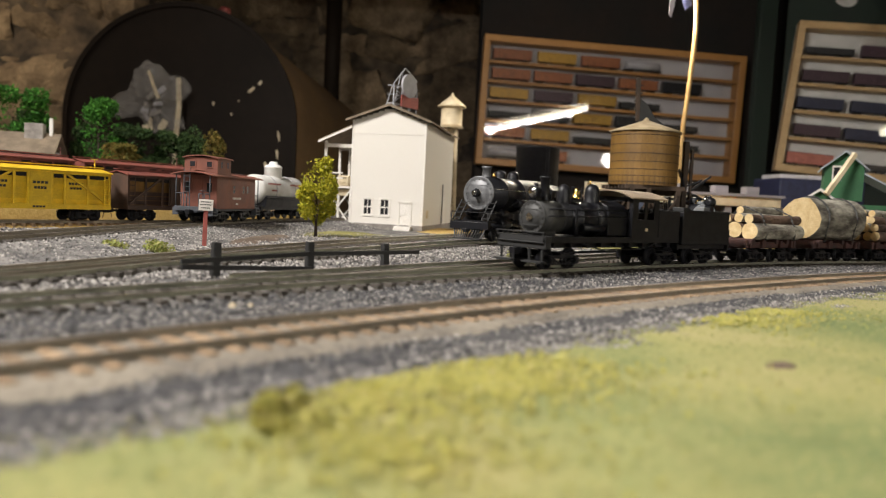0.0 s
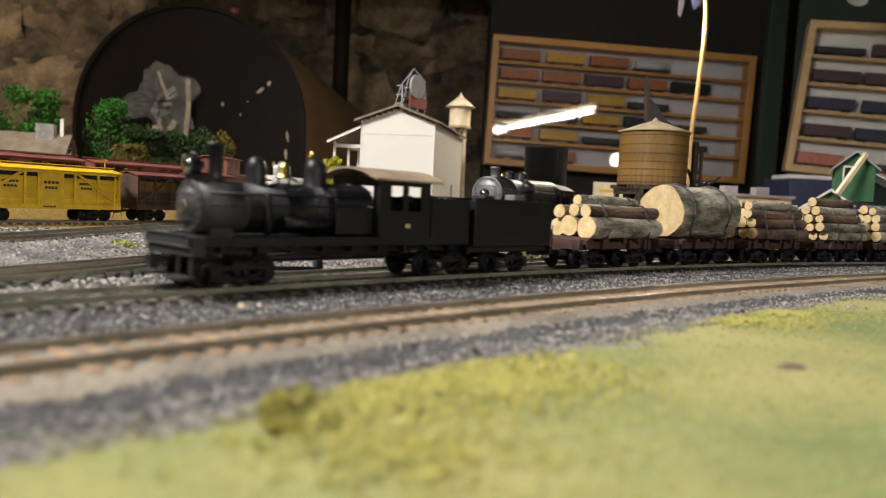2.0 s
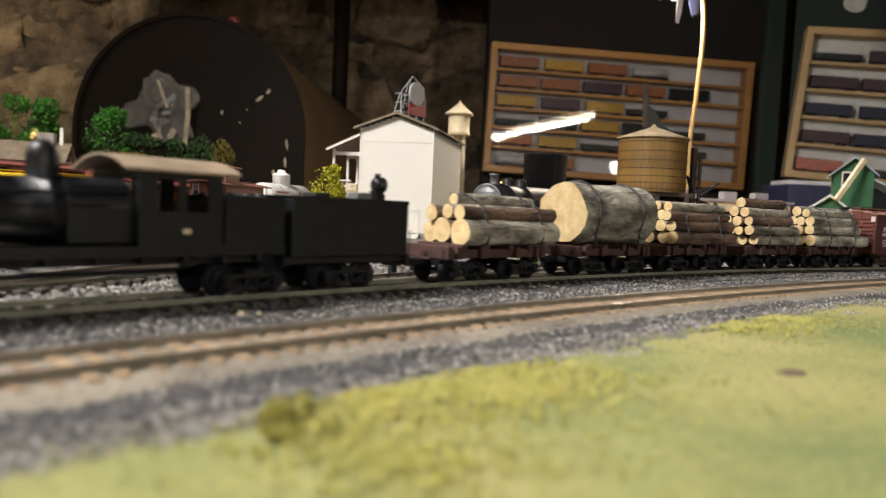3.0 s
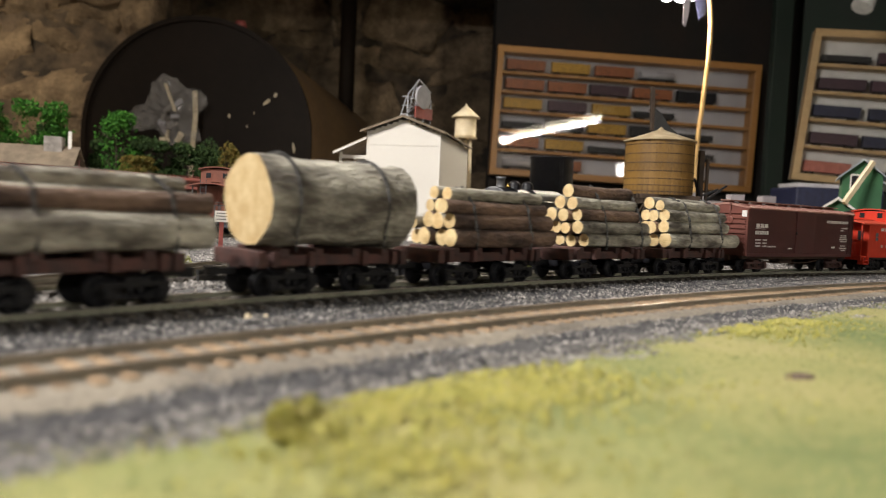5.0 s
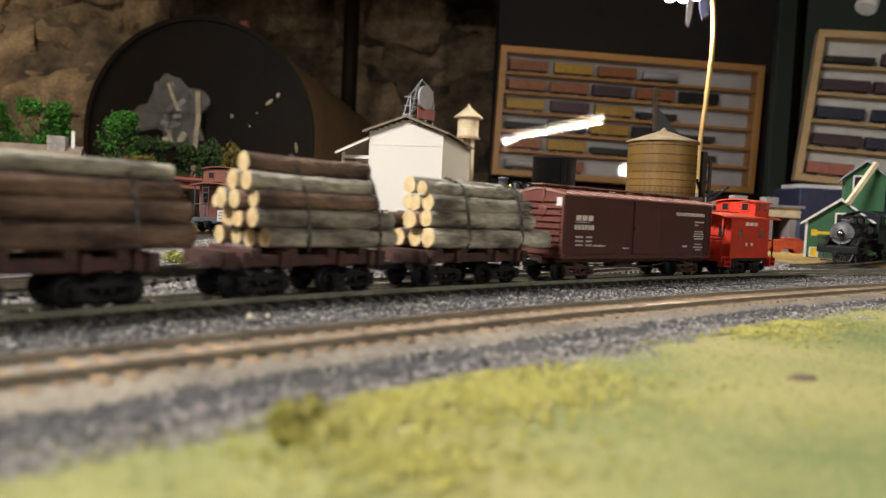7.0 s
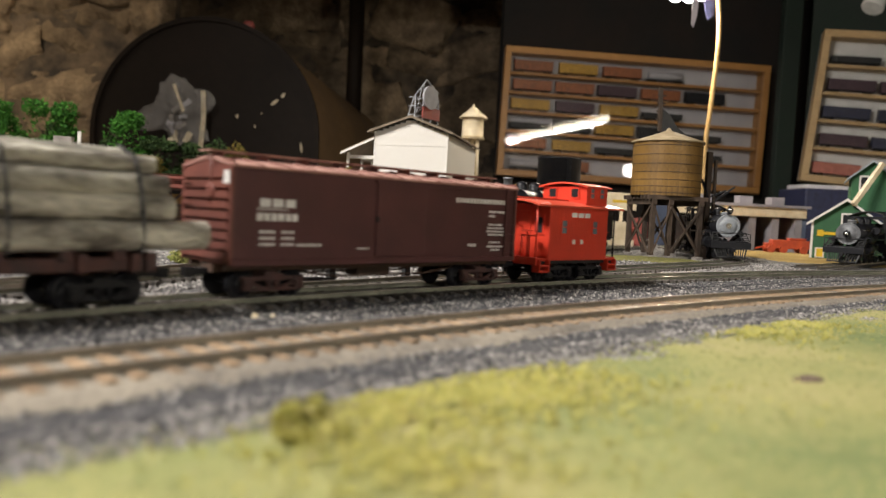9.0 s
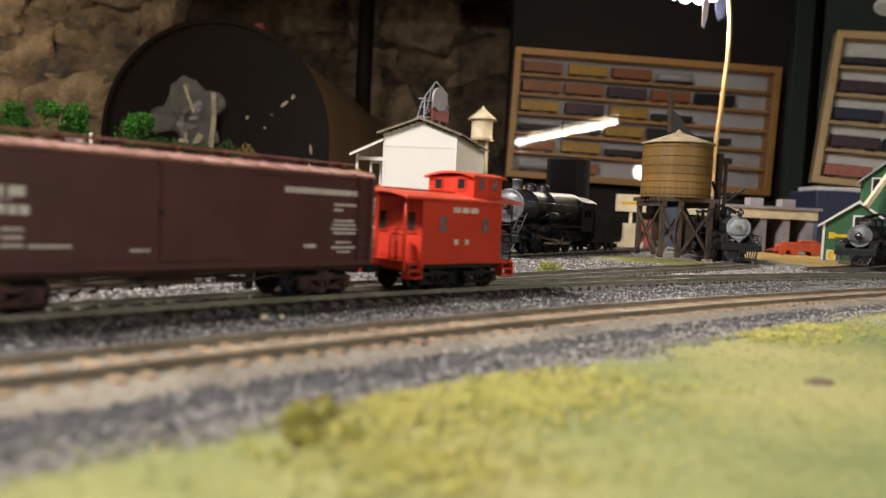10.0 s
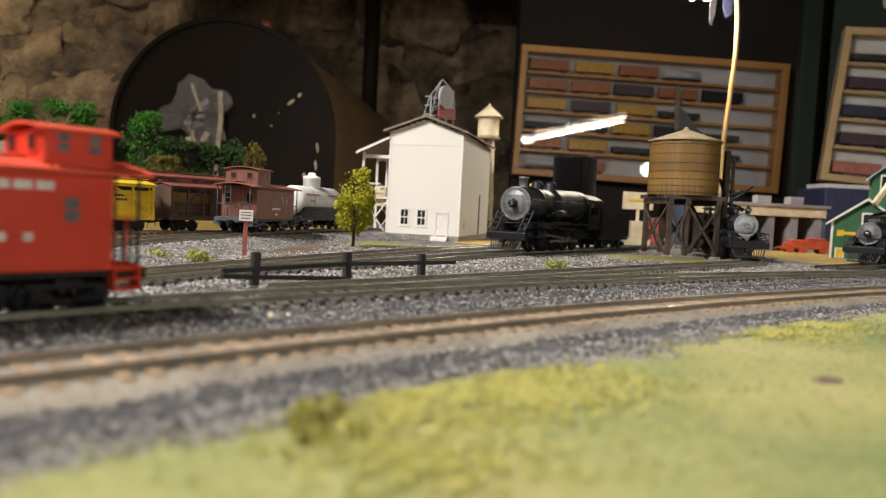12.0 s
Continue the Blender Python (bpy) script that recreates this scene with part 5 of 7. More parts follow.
def stone(x, z, w, h, seed, parent=None, y=3.75):
    """A rough block of rubble, bedded deep in the mortar."""
    rnd = random.Random(seed)
    bm = fresh()
    bmesh.ops.create_icosphere(bm, subdivisions=4, radius=1.0)
    skew, thick = rnd.uniform(-0.35, 0.35), rnd.uniform(0.045, 0.075)
    for v in bm.verts:
        c = v.co.copy()
        f = 1 / max(abs(c.x), abs(c.z), abs(c.y) * 0.9) ** 0.9
        o = Vector((seed * 3.7, seed * 1.3, 0))
        n = 1 + 0.26 * noise.noise(c * 1.5 + o)
        px, pz = c.x * f * n, c.z * f * n
        face = noise.noise(Vector((px * 1.6, 0, pz * 1.6)) + o) + 0.6 * abs(noise.noise(Vector((px * 3.4, 5, pz * 3.4)) + o)) + 0.22 * noise.noise(Vector((px * 9, 2, pz * 9)) + o)
        v.co = Vector(((px + skew * pz * 0.5) * w / 2, c.y * thick + 0.030 * face * (c.y < 0), pz * h / 2))
    for q in bm.faces:
        q.smooth = True
    ob = part("stone", bm, STONE, parent or wall_back, unit=1.0)
    ob.location = (x, y + rnd.uniform(-0.02, 0.02), z)
    ob.rotation_euler = (radians(rnd.uniform(-6, 6)), radians(rnd.uniform(-20, 20)), radians(rnd.uniform(-7, 7)))


rnd = random.Random(3)
z = -0.45
k = 0
while z < 1.1:
    h = rnd.uniform(0.14, 0.26)
    x = -2.55 + rnd.uniform(0, 0.15)
    while x < 1.5:
        w = rnd.uniform(0.16, 0.42)
        stone(x + w / 2, z + h / 2 + rnd.uniform(-0.05, 0.05), w * 1.12, h * rnd.uniform(0.85, 1.45), k)
        k += 1
        x += w
    z += h
z = -0.3
while z < 1.1:
    h = rnd.uniform(0.12, 0.22)
    x = -2.2 + rnd.uniform(0, 0.15)
    while x < -1.1:
        w = min(rnd.uniform(0.14, 0.36), -0.98 - x)
        stone(x + w / 2, z + h / 2 + rnd.uniform(-0.03, 0.03), w * 1.14, h * rnd.uniform(0.85, 1.5), k, wall_near, 2.65)
        k += 1
        x += w
    z += h
for k in range(7):
    bm = fresh()
    bx(bm, -2.6, 2.6, -2.6 + k * 0.95, -2.52 + k * 0.95, 0.97, 1.118)
    tagged(part("ceiling_joist", bm, TIMBER, unit=1.0), "dark wooden ceiling joist", "joist", "ceiling joists", "structure")


def oil_tank():
    ob = thing("oil_tank", "large black-brown steel oil tank with a domed end", "oil tank", pose(-0.667, 2.12, 0, 0, 0, -5))
    r, c = 334, 218
    arc = [(r * math.cos(radians(a)), c + r * math.sin(radians(a))) for a in range(0, 181, 6)]
    outline = arc + [(-r, -380), (r, -380)]
    bm = fresh()
    prism(bm, outline, 0, 1500, "y")
    part("shell", bm, OILSIDE, ob, "tan shell side, coloured as if lamplit")
    bm = fresh()
    prism(bm, [(x * 0.985, c + (z - c) * 0.985) for x, z in outline], -6, 2, "y")
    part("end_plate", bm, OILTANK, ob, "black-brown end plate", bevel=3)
    bm = fresh()
    n = len(arc)
    for (x0, z0), (x1, z1) in zip(arc, arc[1:]):
        beam(bm, (x0 * 1.0, -8, z0), (x1 * 1.0, -8, z1), 14, 14)
    beam(bm, (r, -8, c), (r, -8, -380), 14, 14), beam(bm, (-r, -8, c), (-r, -8, -380), 14, 14)
    part("rim", bm, OILTANK, ob)
    for x, z, w, h, lean in ((206, 321, 7, 20, -50), (231, 342, 8, 11, -30), (97, 277, 6, 8, 0), (289, 194, 6, 20, 8), (286, 143, 6, 22, 4), (253, 112, 7, 11, 0), (289, 60, 5, 34, 2), (170, 288, 3, 4, 0), (150, 250, 3, 5, 20)):
        bm = fresh()
        ring = []
        for k in range(11):
            a = 2 * math.pi * k / 11
            q = 1 + 0.45 * noise.noise(Vector((math.cos(a) * 1.7 + x, math.sin(a) * 1.7, z)))
            u, w_ = 0.6 * q * w * math.cos(a), 0.7 * q * h * math.sin(a)
            b = radians(lean)
            ring.append((x + u * math.cos(b) - w_ * math.sin(b), z + u * math.sin(b) + w_ * math.cos(b)))
        prism(bm, ring, -7.4, -6.2, "y")
        part("paint_chip", bm, CREAM, ob)
    bm = fresh()
    cy(bm, (103, 50, c + r - 40), (103, 50, c + r - 8), 13, 12)
    part("filler_neck", bm, OILTANK, ob)
    bm = fresh()
    lathe(bm, (103, 50, c + r - 10), (0, 0, 1), [(17, 0), (17, 14), (12, 21), (2, 23)], 14)
    part("filler_cap", bm, SIGNRED, ob, "faded red filler cap")
    for x in (-250, 250):
        for y in (120, 1380):
            bm = fresh()
            cy(bm, (x, y, -1100), (x, y, -370), 22, 10)
            part("leg", bm, OILTANK, ob)


oil_tank()
bm = fresh()
cy(bm, (-0.36, 3.2, 0.2), (-0.36, 3.2, 1.12), 0.035, 14)
tagged(part("standing_pipe", bm, OILTANK, unit=1.0), "black iron pipe rising to the ceiling", "pipe")


def plastic_bag():
    ob = thing("plastic_bag", "crumpled clear plastic bag of parts hung on the tank", "plastic bag", pose(-0.724, 2.075, 0.268))
    # reach of the film round its middle, every 20 degrees from the right, in mm
    reach = [66, 112, 104, 86, 96, 112, 102, 80, 84, 128, 122, 62, 60, 76, 96, 110, 104, 72]
    bm = fresh()
    rings = []
    for j in range(17):
        f = math.sin(math.pi * j / 16)
        ring = []
        for k in range(72):
            a = k / 4
            e = reach[int(a) % 18] * (1 - a % 1) + reach[(int(a) + 1) % 18] * (a % 1)
            w = math.radians(20 * a)
            n = Vector((math.cos(w) * 2.2, math.sin(w) * 2.2, j * 0.45))
            q = e * (0.06 + 0.94 * f) * (1 + 0.16 * noise.noise(n * 1.6))
            y = -24 * math.cos(math.pi * j / 16) + 26 * abs(noise.noise(n * 2.0 + Vector((9, 0, 0)))) + 15 * abs(noise.noise(n * 4.3)) - 12
            ring.append(bm.verts.new((q * math.cos(w), y, q * math.sin(w))))
        rings.append(ring)
    for a, b in zip(rings, rings[1:]):
        for k in range(72):
            bm.faces.new((a[k], a[(k + 1) % 72], b[(k + 1) % 72], b[k]))
    part("bag_film", bm, BAGCLEAR, ob)
    rnd = random.Random(9)
    for k in range(11):
        bm = fresh()
        cx, cz, a = rnd.uniform(-30, 38), rnd.uniform(-72, 40), rnd.uniform(0, 3.1)
        d = Vector((math.cos(a), 0, math.sin(a))) * rnd.uniform(8, 17)
        beam(bm, Vector((cx, rnd.uniform(-8, 8), cz)) - d, Vector((cx, rnd.uniform(-8, 8), cz)) + d, rnd.uniform(4, 10), rnd.uniform(8, 17))
        part("bagged_part", bm, [STONEBASE, CASEBACK, CREAM, SHEDGREY][k % 4], ob)
    for name, p, w, t in (("paper_strip", [(66, -10, 70), (70, -12, -10), (64, -10, -70), (60, -10, -190)], 13, 3), ("wooden_stick", [(-16, -14, 86), (14, -16, 10)], 8, 4)):
        bm = fresh()
        for a, b in zip(p, p[1:]):
            beam(bm, a, b, w, t)
        part(name, bm, CREAM, ob)


plastic_bag()

# ---- display cases with model cars on their shelves ----


def hung(m, x, y, z, lean, turn=0.0):
    """A pose that hangs askew about a point of the case: lean clockwise, turn about the upright."""
    return pose(x, y, z) @ pose(0, 0, 0, 0, lean, turn) @ pose(-x, -y, -z) @ m


def shelf_car(m, colour, kind):
    ob = thing("model_car", {0: "boxed model freight car on the shelf", 1: "low model gondola car on the shelf", 2: "model tank car on the shelf"}[kind], "model railway car", m, "cars in the display cases")
    ob["label"] = colour[1] + " " + ob["label"].replace("boxed ", "")
    if kind == 0:
        boxes("body", colour[0], ob, (-66, 66, -15, 15, 9, 42), bevel=0.8)
        bm = fresh()
        prism(bm, peaked(16, 42, 3, 1), -67, 67, "x")
        part("roof", bm, colour[0], ob)
        boxes("door", colour[0], ob, (-10, 12, -16, -15, 11, 40))
    elif kind == 1:
        boxes("body", colour[0], ob, (-68, 68, -15, -14, 9, 28), (-68, 68, 14, 15, 9, 28), (-68, -67, -14, 14, 9, 28), (67, 68, -14, 14, 9, 28), (-67, 67, -14, 14, 9, 14))
        boxes("rib", colour[0], ob, *[(x - 1, x + 1, -16, -15, 10, 28) for x in range(-60, 61, 15)])
    else:
        bm = fresh()
        cy(bm, (-58, 0, 26), (58, 0, 26), 13.5, 18)
        part("tank", bm, colour[0], ob)
        boxes("frame", BLACK, ob, (-66, 66, -12, 12, 8, 11))
        dome(ob, 0, 0, 38, 6, 8, colour[0])
    for x in (-46, 46):
        t = ready("truck", TRUCK_LOG, ob, pose(x * MM, 0, 0))
        for q in (-1, 1):
            ready("wheelset", WHEEL_SMALL, t, pose(q * 8.5 * MM, 0, 0.0046))
    return ob


PLUM = material("plum_brown_paint", (0.07, 0.03, 0.045), 0.5)
NAVY = material("navy_blue_paint", (0.02, 0.024, 0.06), 0.5)
PINKRED = material("pinkish_red_paint", (0.55, 0.18, 0.13), 0.5)
OCHRE = material("ochre_yellow_paint", (0.50, 0.28, 0.03), 0.5)
RUSTO = material("rust_orange_paint", (0.34, 0.11, 0.035), 0.5)
SHADES = {"y": (OCHRE, "ochre yellow"), "p": (PLUM, "plum brown"), "o": (RUSTO, "rust orange"), "b": (BLACK, "black"), "n": (NAVY, "navy blue"), "r": (PINKRED, "faded red"), "g": (CASEBACK, "pale grey"), "k": (CHARCOAL, "charcoal")}


def display_case(x0, x1, z0, z1, y, rows, wood, shelfwood, label, back=CASEBACK, step=0.150, lean=0.0, turn=0.0):
    ob = thing("display_case", label, "display case", hung(pose(0, 0, 0), x0, y, z0, lean, turn), "wall display cases")
    X0, X1, Z0, Z1, Y = [v * 1000 for v in (x0, x1, z0, z1, y)]
    boxes("back_panel", back, ob, (X0, X1, Y + 52, Y + 58, Z0, Z1))
    for d in ((X0, X1, Y - 6, Y + 52, Z1 - 22, Z1), (X0, X1, Y - 6, Y + 52, Z0, Z0 + 22), (X0, X0 + 22, Y - 6, Y + 52, Z0 + 22, Z1 - 22), (X1 - 22, X1, Y - 6, Y + 52, Z0 + 22, Z1 - 22)):
        boxes("frame_rail", wood, ob, d, bevel=2)
    n = len(rows)
    pitch = (Z1 - Z0 - 44) / n
    for k, row in enumerate(rows):
        zb = Z1 - 22 - pitch * (k + 1)
        if k < n - 1:
            boxes("shelf", shelfwood, ob, (X0 + 22, X1 - 22, Y + 6, Y + 52, zb - 5, zb + 5), bevel=1)
        for j, c in enumerate(row):
            if c == " ":
                continue
            xx = X0 / 1000 + 0.102 + step * j + 0.006 * math.sin(7 * j + 3 * k)
            if xx > x1 - 0.09:
                continue
            shelf_car(hung(pose(xx, y + 0.03, (zb + 5 if k < n - 1 else zb) * MM + 0.0002), x0, y, z0, lean, turn), SHADES[c], 1 if c in "k" else (2 if c in "g" else 0))
    pane = boxes("pane", PANE, ob, (X0 + 22, X1 - 22, Y - 1, Y + 1, Z0 + 22, Z1 - 22))
    pane.visible_shadow = False
    return ob


display_case(0.2205, 1.128, 0.165, 0.602, 2.45, ["oyog yo", "oopob kb"[:6], "ypyk k"[:6], "kbybkb", "oyk ky", "go  gy"], OAK, OAK, "oak-framed glazed wall case with shelves of model cars", lean=1.4)
display_case(1.147, 1.881, 0.182, 0.647, 2.22, ["kp kp", "ppnpk", "nnpnb", "pnynp", "rkrnp"], PINE, PINE, "pale pine wall case with model cars on shelves", WHITEPLASTIC, lean=4.9, turn=-20.0)
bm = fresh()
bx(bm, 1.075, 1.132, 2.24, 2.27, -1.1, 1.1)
tagged(part("green_post", bm, POSTGREEN, unit=1.0, bevel=0.003), "dark green wooden post, deepened for the dim corner", "post")
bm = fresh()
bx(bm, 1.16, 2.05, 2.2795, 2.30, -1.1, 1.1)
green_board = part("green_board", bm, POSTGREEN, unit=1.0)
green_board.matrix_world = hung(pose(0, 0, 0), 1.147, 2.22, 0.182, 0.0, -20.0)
tagged(green_board, "dark green board behind the pine case, deepened for the dim corner", "board")
bm = fresh()
bx(bm, 0.79, 0.98, 1.50, 1.62, -0.06, 0.118)
tray = tagged(part("storage_box", bm, NAVY, unit=1.0, bevel=0.004), "navy blue storage box behind the green mill", "box")
bm = fresh()
bx(bm, 0.80, 0.92, 1.52, 1.60, 0.1184, 0.127)
tagged(part("paper_stack", bm, CASEBACK, unit=1.0), "stack of pale papers on the navy box", "paper")

# ---- lamps ----


def hanging_lamp():
    ob = thing("hanging_lamp", "hanging lamp with bright bulbs over the layout", "lamp", pose(0.402, 1.2, 0.398))
    for k, (x, z) in enumerate(((-32, 8), (-12, 3), (11, 3), (32, 8))):
        bm = fresh()
        ball(bm, (x, 0, z + 6), 11, 14)
        part("bulb", bm, BULB, ob)
    bm = fresh()
    lathe(bm, (0, 0, 31), (0, 0, 1), [(47, 0), (46, 5), (30, 22), (8, 28)], 32)
    part("shade", bm, WHITEPLASTIC, ob)
    bm = fresh()
    cy(bm, (0, 0, 50), (0, 0, 720), 3, 8)
    part("stem", bm, BLACK, ob)
    bm = fresh()
    prism(bm, [(36, 18), (52, 14), (54, -20), (44, -28), (38, -12)], -1, 0, "y")
    part("blue_tag", bm, NAVY, ob)
    bm = fresh()
    prism(bm, [(1, -8), (11, -6), (9, -36), (5, -54), (1, -50)], -47, -45, "y")
    beam(bm, (6, -46, -8), (6, -40, 31), 1.5, 1.5)
    part("grey_tag", bm, SHEDGREY, ob)


hanging_lamp()
cv = bpy.data.curves.new("power_cord", "CURVE")
cv.dimensions, cv.bevel_depth, cv.bevel_resolution = "3D", 0.0037, 3
sp = cv.splines.new("BEZIER")
P = [(0.458, 1.2, 0.425), (0.466, 1.2, 0.36), (0.4615, 1.2, 0.235), (0.4565, 1.2, 0.165), (0.4573, 1.2, 0.10), (0.452, 1.2, -0.004)]
sp.bezier_points.add(len(P) - 1)
for q, p in zip(sp.bezier_points, P):
    q.co, q.handle_left_type, q.handle_right_type = p, "AUTO", "AUTO"
cv.materials.append(CORD)
tagged(new("power_cord", cv), "tan electric cord hanging from the lamp", "cord")


def tube_lamp():
    ob = thing("tube_lamp", "long lit fluorescent tube under the ceiling", "lamp", pose(1.18, -2.09, 0.874, 0, 0, 73.4))
    bm = fresh()
    cy(bm, (-1160, 0, 0), (1050, 0, 0), 26, 14)
    part("tube", bm, TUBE, ob)
    boxes("housing", WHITEPLASTIC, ob, (-1190, 1080, -70, 70, 40, 90), bevel=5)
    for x in (-1175, 1065):
        boxes("end_cap", BLACK, ob, (x - 12, x + 12, -30, 30, -30, 40), bevel=3)
    boxes("hanger", STEEL, ob, (-600, -590, -5, 5, 90, 220), (590, 600, -5, 5, 90, 220))


tube_lamp()
lp = thing("globe_lamp", "round white globe lamp on a tall stand", "lamp", pose(1.635, -1.0, 0.44))
bm = fresh()
ball(bm, (0, 0, 0), 57, 20)
part("globe", bm, BULB, lp)
bm = fresh()
cy(bm, (0, 0, -1540), (0, 0, -55), 12, 10)
lathe(bm, (0, 0, -1540), (0, 0, 1), [(140, 0), (140, 12), (30, 26), (12, 40)], 20)
part("stand", bm, BLACK, lp)
sl = thing("spot_lamp", "small white clamp spotlight near the ceiling", "lamp", pose(1.14, 1.9, 0.62, 0, 30, 20))
bm = fresh()
lathe(bm, (0, 0, 0), (0, 0, 1), [(26, 0), (28, 4), (24, 40), (14, 62), (12, 80)], 18)
part("reflector", bm, WHITEPLASTIC, sl)
boxes("clamp", BLACK, sl, (-6, 6, -6, 6, 80, 620))

# ---- plants ----


def foliage(name, parent, mat, blobs, n, size, seed):
    """Many small leaf clumps, thinned towards ragged edges. blobs: centre and half sizes, in mm."""
    g = np.random.default_rng(seed)
    V = []
    for (c, r) in blobs:
        m = n // len(blobs)
        d = g.normal(0, 1, (m, 3))
        d /= np.linalg.norm(d, axis=1)[:, None]
        rad = g.uniform(0.25, 1.0, m) ** 0.45
        lump = np.array([1 + 0.28 * noise.noise(Vector(q) * 2.4 + Vector((seed, 0, 0))) + 0.2 * noise.noise(Vector(q) * 5.5) for q in d])
        p = np.array(c) + d * np.array(r) * (rad * lump)[:, None]
        a, b = g.normal(0, 1, (m, 3)), g.normal(0, 1, (m, 3))
        a /= np.linalg.norm(a, axis=1)[:, None]
        b = np.cross(a, b)
        b /= np.linalg.norm(b, axis=1)[:, None]
        s = size * g.uniform(0.5, 1.4, (m, 1))
        V.append(np.stack([p - a * s, p + b * s * 0.6, p + a * s, p - b * s * 0.6 + np.cross(a, b) * s * 0.4], 1))
    V = np.concatenate(V)
    F = np.arange(len(V) * 4).reshape(-1, 4)
    me = bpy.data.meshes.new(name)
    me.from_pydata((V.reshape(-1, 3) * MM).tolist(), [], F.tolist())
    me.materials.append(mat)
    ob = new(name, me)
    ob.parent = parent
    return ob


def tree(x, y, z, h, w, mat, label, seed, n=2600, size=1.5, trunk=0.25, category="tree"):
    ob = thing("model_tree" if category == "tree" else "shrub", label, category, pose(x, y, z), "model trees")
    rnd = random.Random(seed)
    bm = fresh()
    cy(bm, (0, 0, -2), (rnd.uniform(-1, 1), 0, h * 0.55), h * 0.022, 8, h * 0.008)
    for k in range(7):
        a, z0 = rnd.uniform(0, 6.3), h * rnd.uniform(trunk * 0.7, 0.6)
        cy(bm, (0, 0, z0), (w * 0.36 * math.cos(a), w * 0.36 * math.sin(a), z0 + h * 0.18), h * 0.009, 6, h * 0.003)
    part("trunk", bm, TIMBER, ob)
    blobs = [((0, 0, h * (0.5 + trunk / 2)), (w * 0.42, w * 0.42, h * (1 - trunk) * 0.46))]
    for k in range(9):
        a, t = rnd.uniform(0, 6.3), rnd.uniform(0.05, 0.85)
        rr = w * 0.34 * math.sin(math.pi * (0.22 + 0.72 * t))
        blobs.append(((rr * math.cos(a), rr * math.sin(a), h * (trunk + (1 - trunk) * t)), (w * 0.2, w * 0.2, h * 0.12)))
    foliage("crown", ob, mat, blobs, n, size, seed)
    return ob


def shrub(x, y, z, w, h, mat, label, seed, n=700, size=0.8):
    ob = thing("shrub", label, "shrub", pose(x, y, z), "small shrubs")
    bm = fresh()
    for k in range(5):
        a = k * 1.26
        cy(bm, (0, 0, -0.5), (w * 0.25 * math.cos(a), w * 0.25 * math.sin(a), h * 0.5), 0.3, 5, 0.1)
    part("stem", bm, TIMBER, ob)
    rnd = random.Random(seed)
    foliage("crown", ob, mat, [((rnd.uniform(-w, w) * 0.3, rnd.uniform(-w, w) * 0.3, h * rnd.uniform(0.3, 0.6)), (w * 0.3, w * 0.3, h * 0.45)) for k in range(5)], n, size, seed)


tree(-0.0763, 0.604, -0.004, 68, 33, LEAFGOLD, "slender golden-green model tree beside the white mill", 11, 7500, 1.15, 0.2)
HILL = lambda x, y: -0.006 + 0.062 * max(0.0, min(1.0, (y - 0.80 - 0.25 * max(0, x + 0.45)) / 0.16)) * max(0.0, min(1.0, (-0.14 - x) / 0.16)) + 0.006 * wobble(x, y, 14, 2.0)
tagged(sheet("hillside", np.linspace(-1.25, -0.05, 70), np.linspace(0.78, 1.42, 40), lambda x, y: HILL(x, y) - 0.004, DIRT), "brown wooded hillside behind the yard", "hill", kind="structure")
for k, (x, y, zt, w, mat) in enumerate([(-0.66, 1.10, 0.170, 78, LEAF), (-0.572, 1.09, 0.176, 100, LEAF), (-0.465, 1.10, 0.163, 72, LEAF), (-0.70, 1.18, 0.165, 80, LEAF), (-0.75, 1.05, 0.17, 70, LEAF), (-0.62, 1.2, 0.15, 70, LEAFDARK), (-0.52, 1.2, 0.14, 60, LEAFDARK),
                                        (-0.425, 1.12, 0.130, 74, LEAFDARK), (-0.375, 1.15, 0.122, 70, LEAFDARK), (-0.335, 1.13, 0.128, 50, LEAFDARK), (-0.415, 1.05, 0.092, 56, LEAFOLIVE), (-0.296, 1.10, 0.122, 40, LEAFOLIVE)]):
    z0 = HILL(x, y) - 0.004
    tree(x, y, z0, (zt - z0) * 1000, w, mat, {LEAF: "dense bright green model tree on the hillside", LEAFDARK: "dull dark green bushy model tree", LEAFOLIVE: "olive and autumn brown model bush"}[mat], 30 + k, 5200, 2.3, 0.10)
shrub(-0.150, 0.378, -0.0045, 17, 8, SHRUB, "pale green shrub in the yard gravel", 1)
shrub(-0.132, 0.385, -0.0045, 15, 8, SHRUB, "pale green shrub in the yard gravel", 2)
shrub(0.0725, 0.452, -0.0045, 15, 9, SHRUB, "round pale green shrub beside the siding", 3)
shrub(-0.0175, 0.1045, -0.0032, 8.0, 6.2, FOAMYELLOW, "yellow-green foliage clump on the lawn edge", 4, 700, 0.8)
shrub(-0.0150, 0.1005, -0.0032, 10, 3, FOAMYELLOW, "low yellow-green foliage clump on the lawn", 5, 900, 0.7)


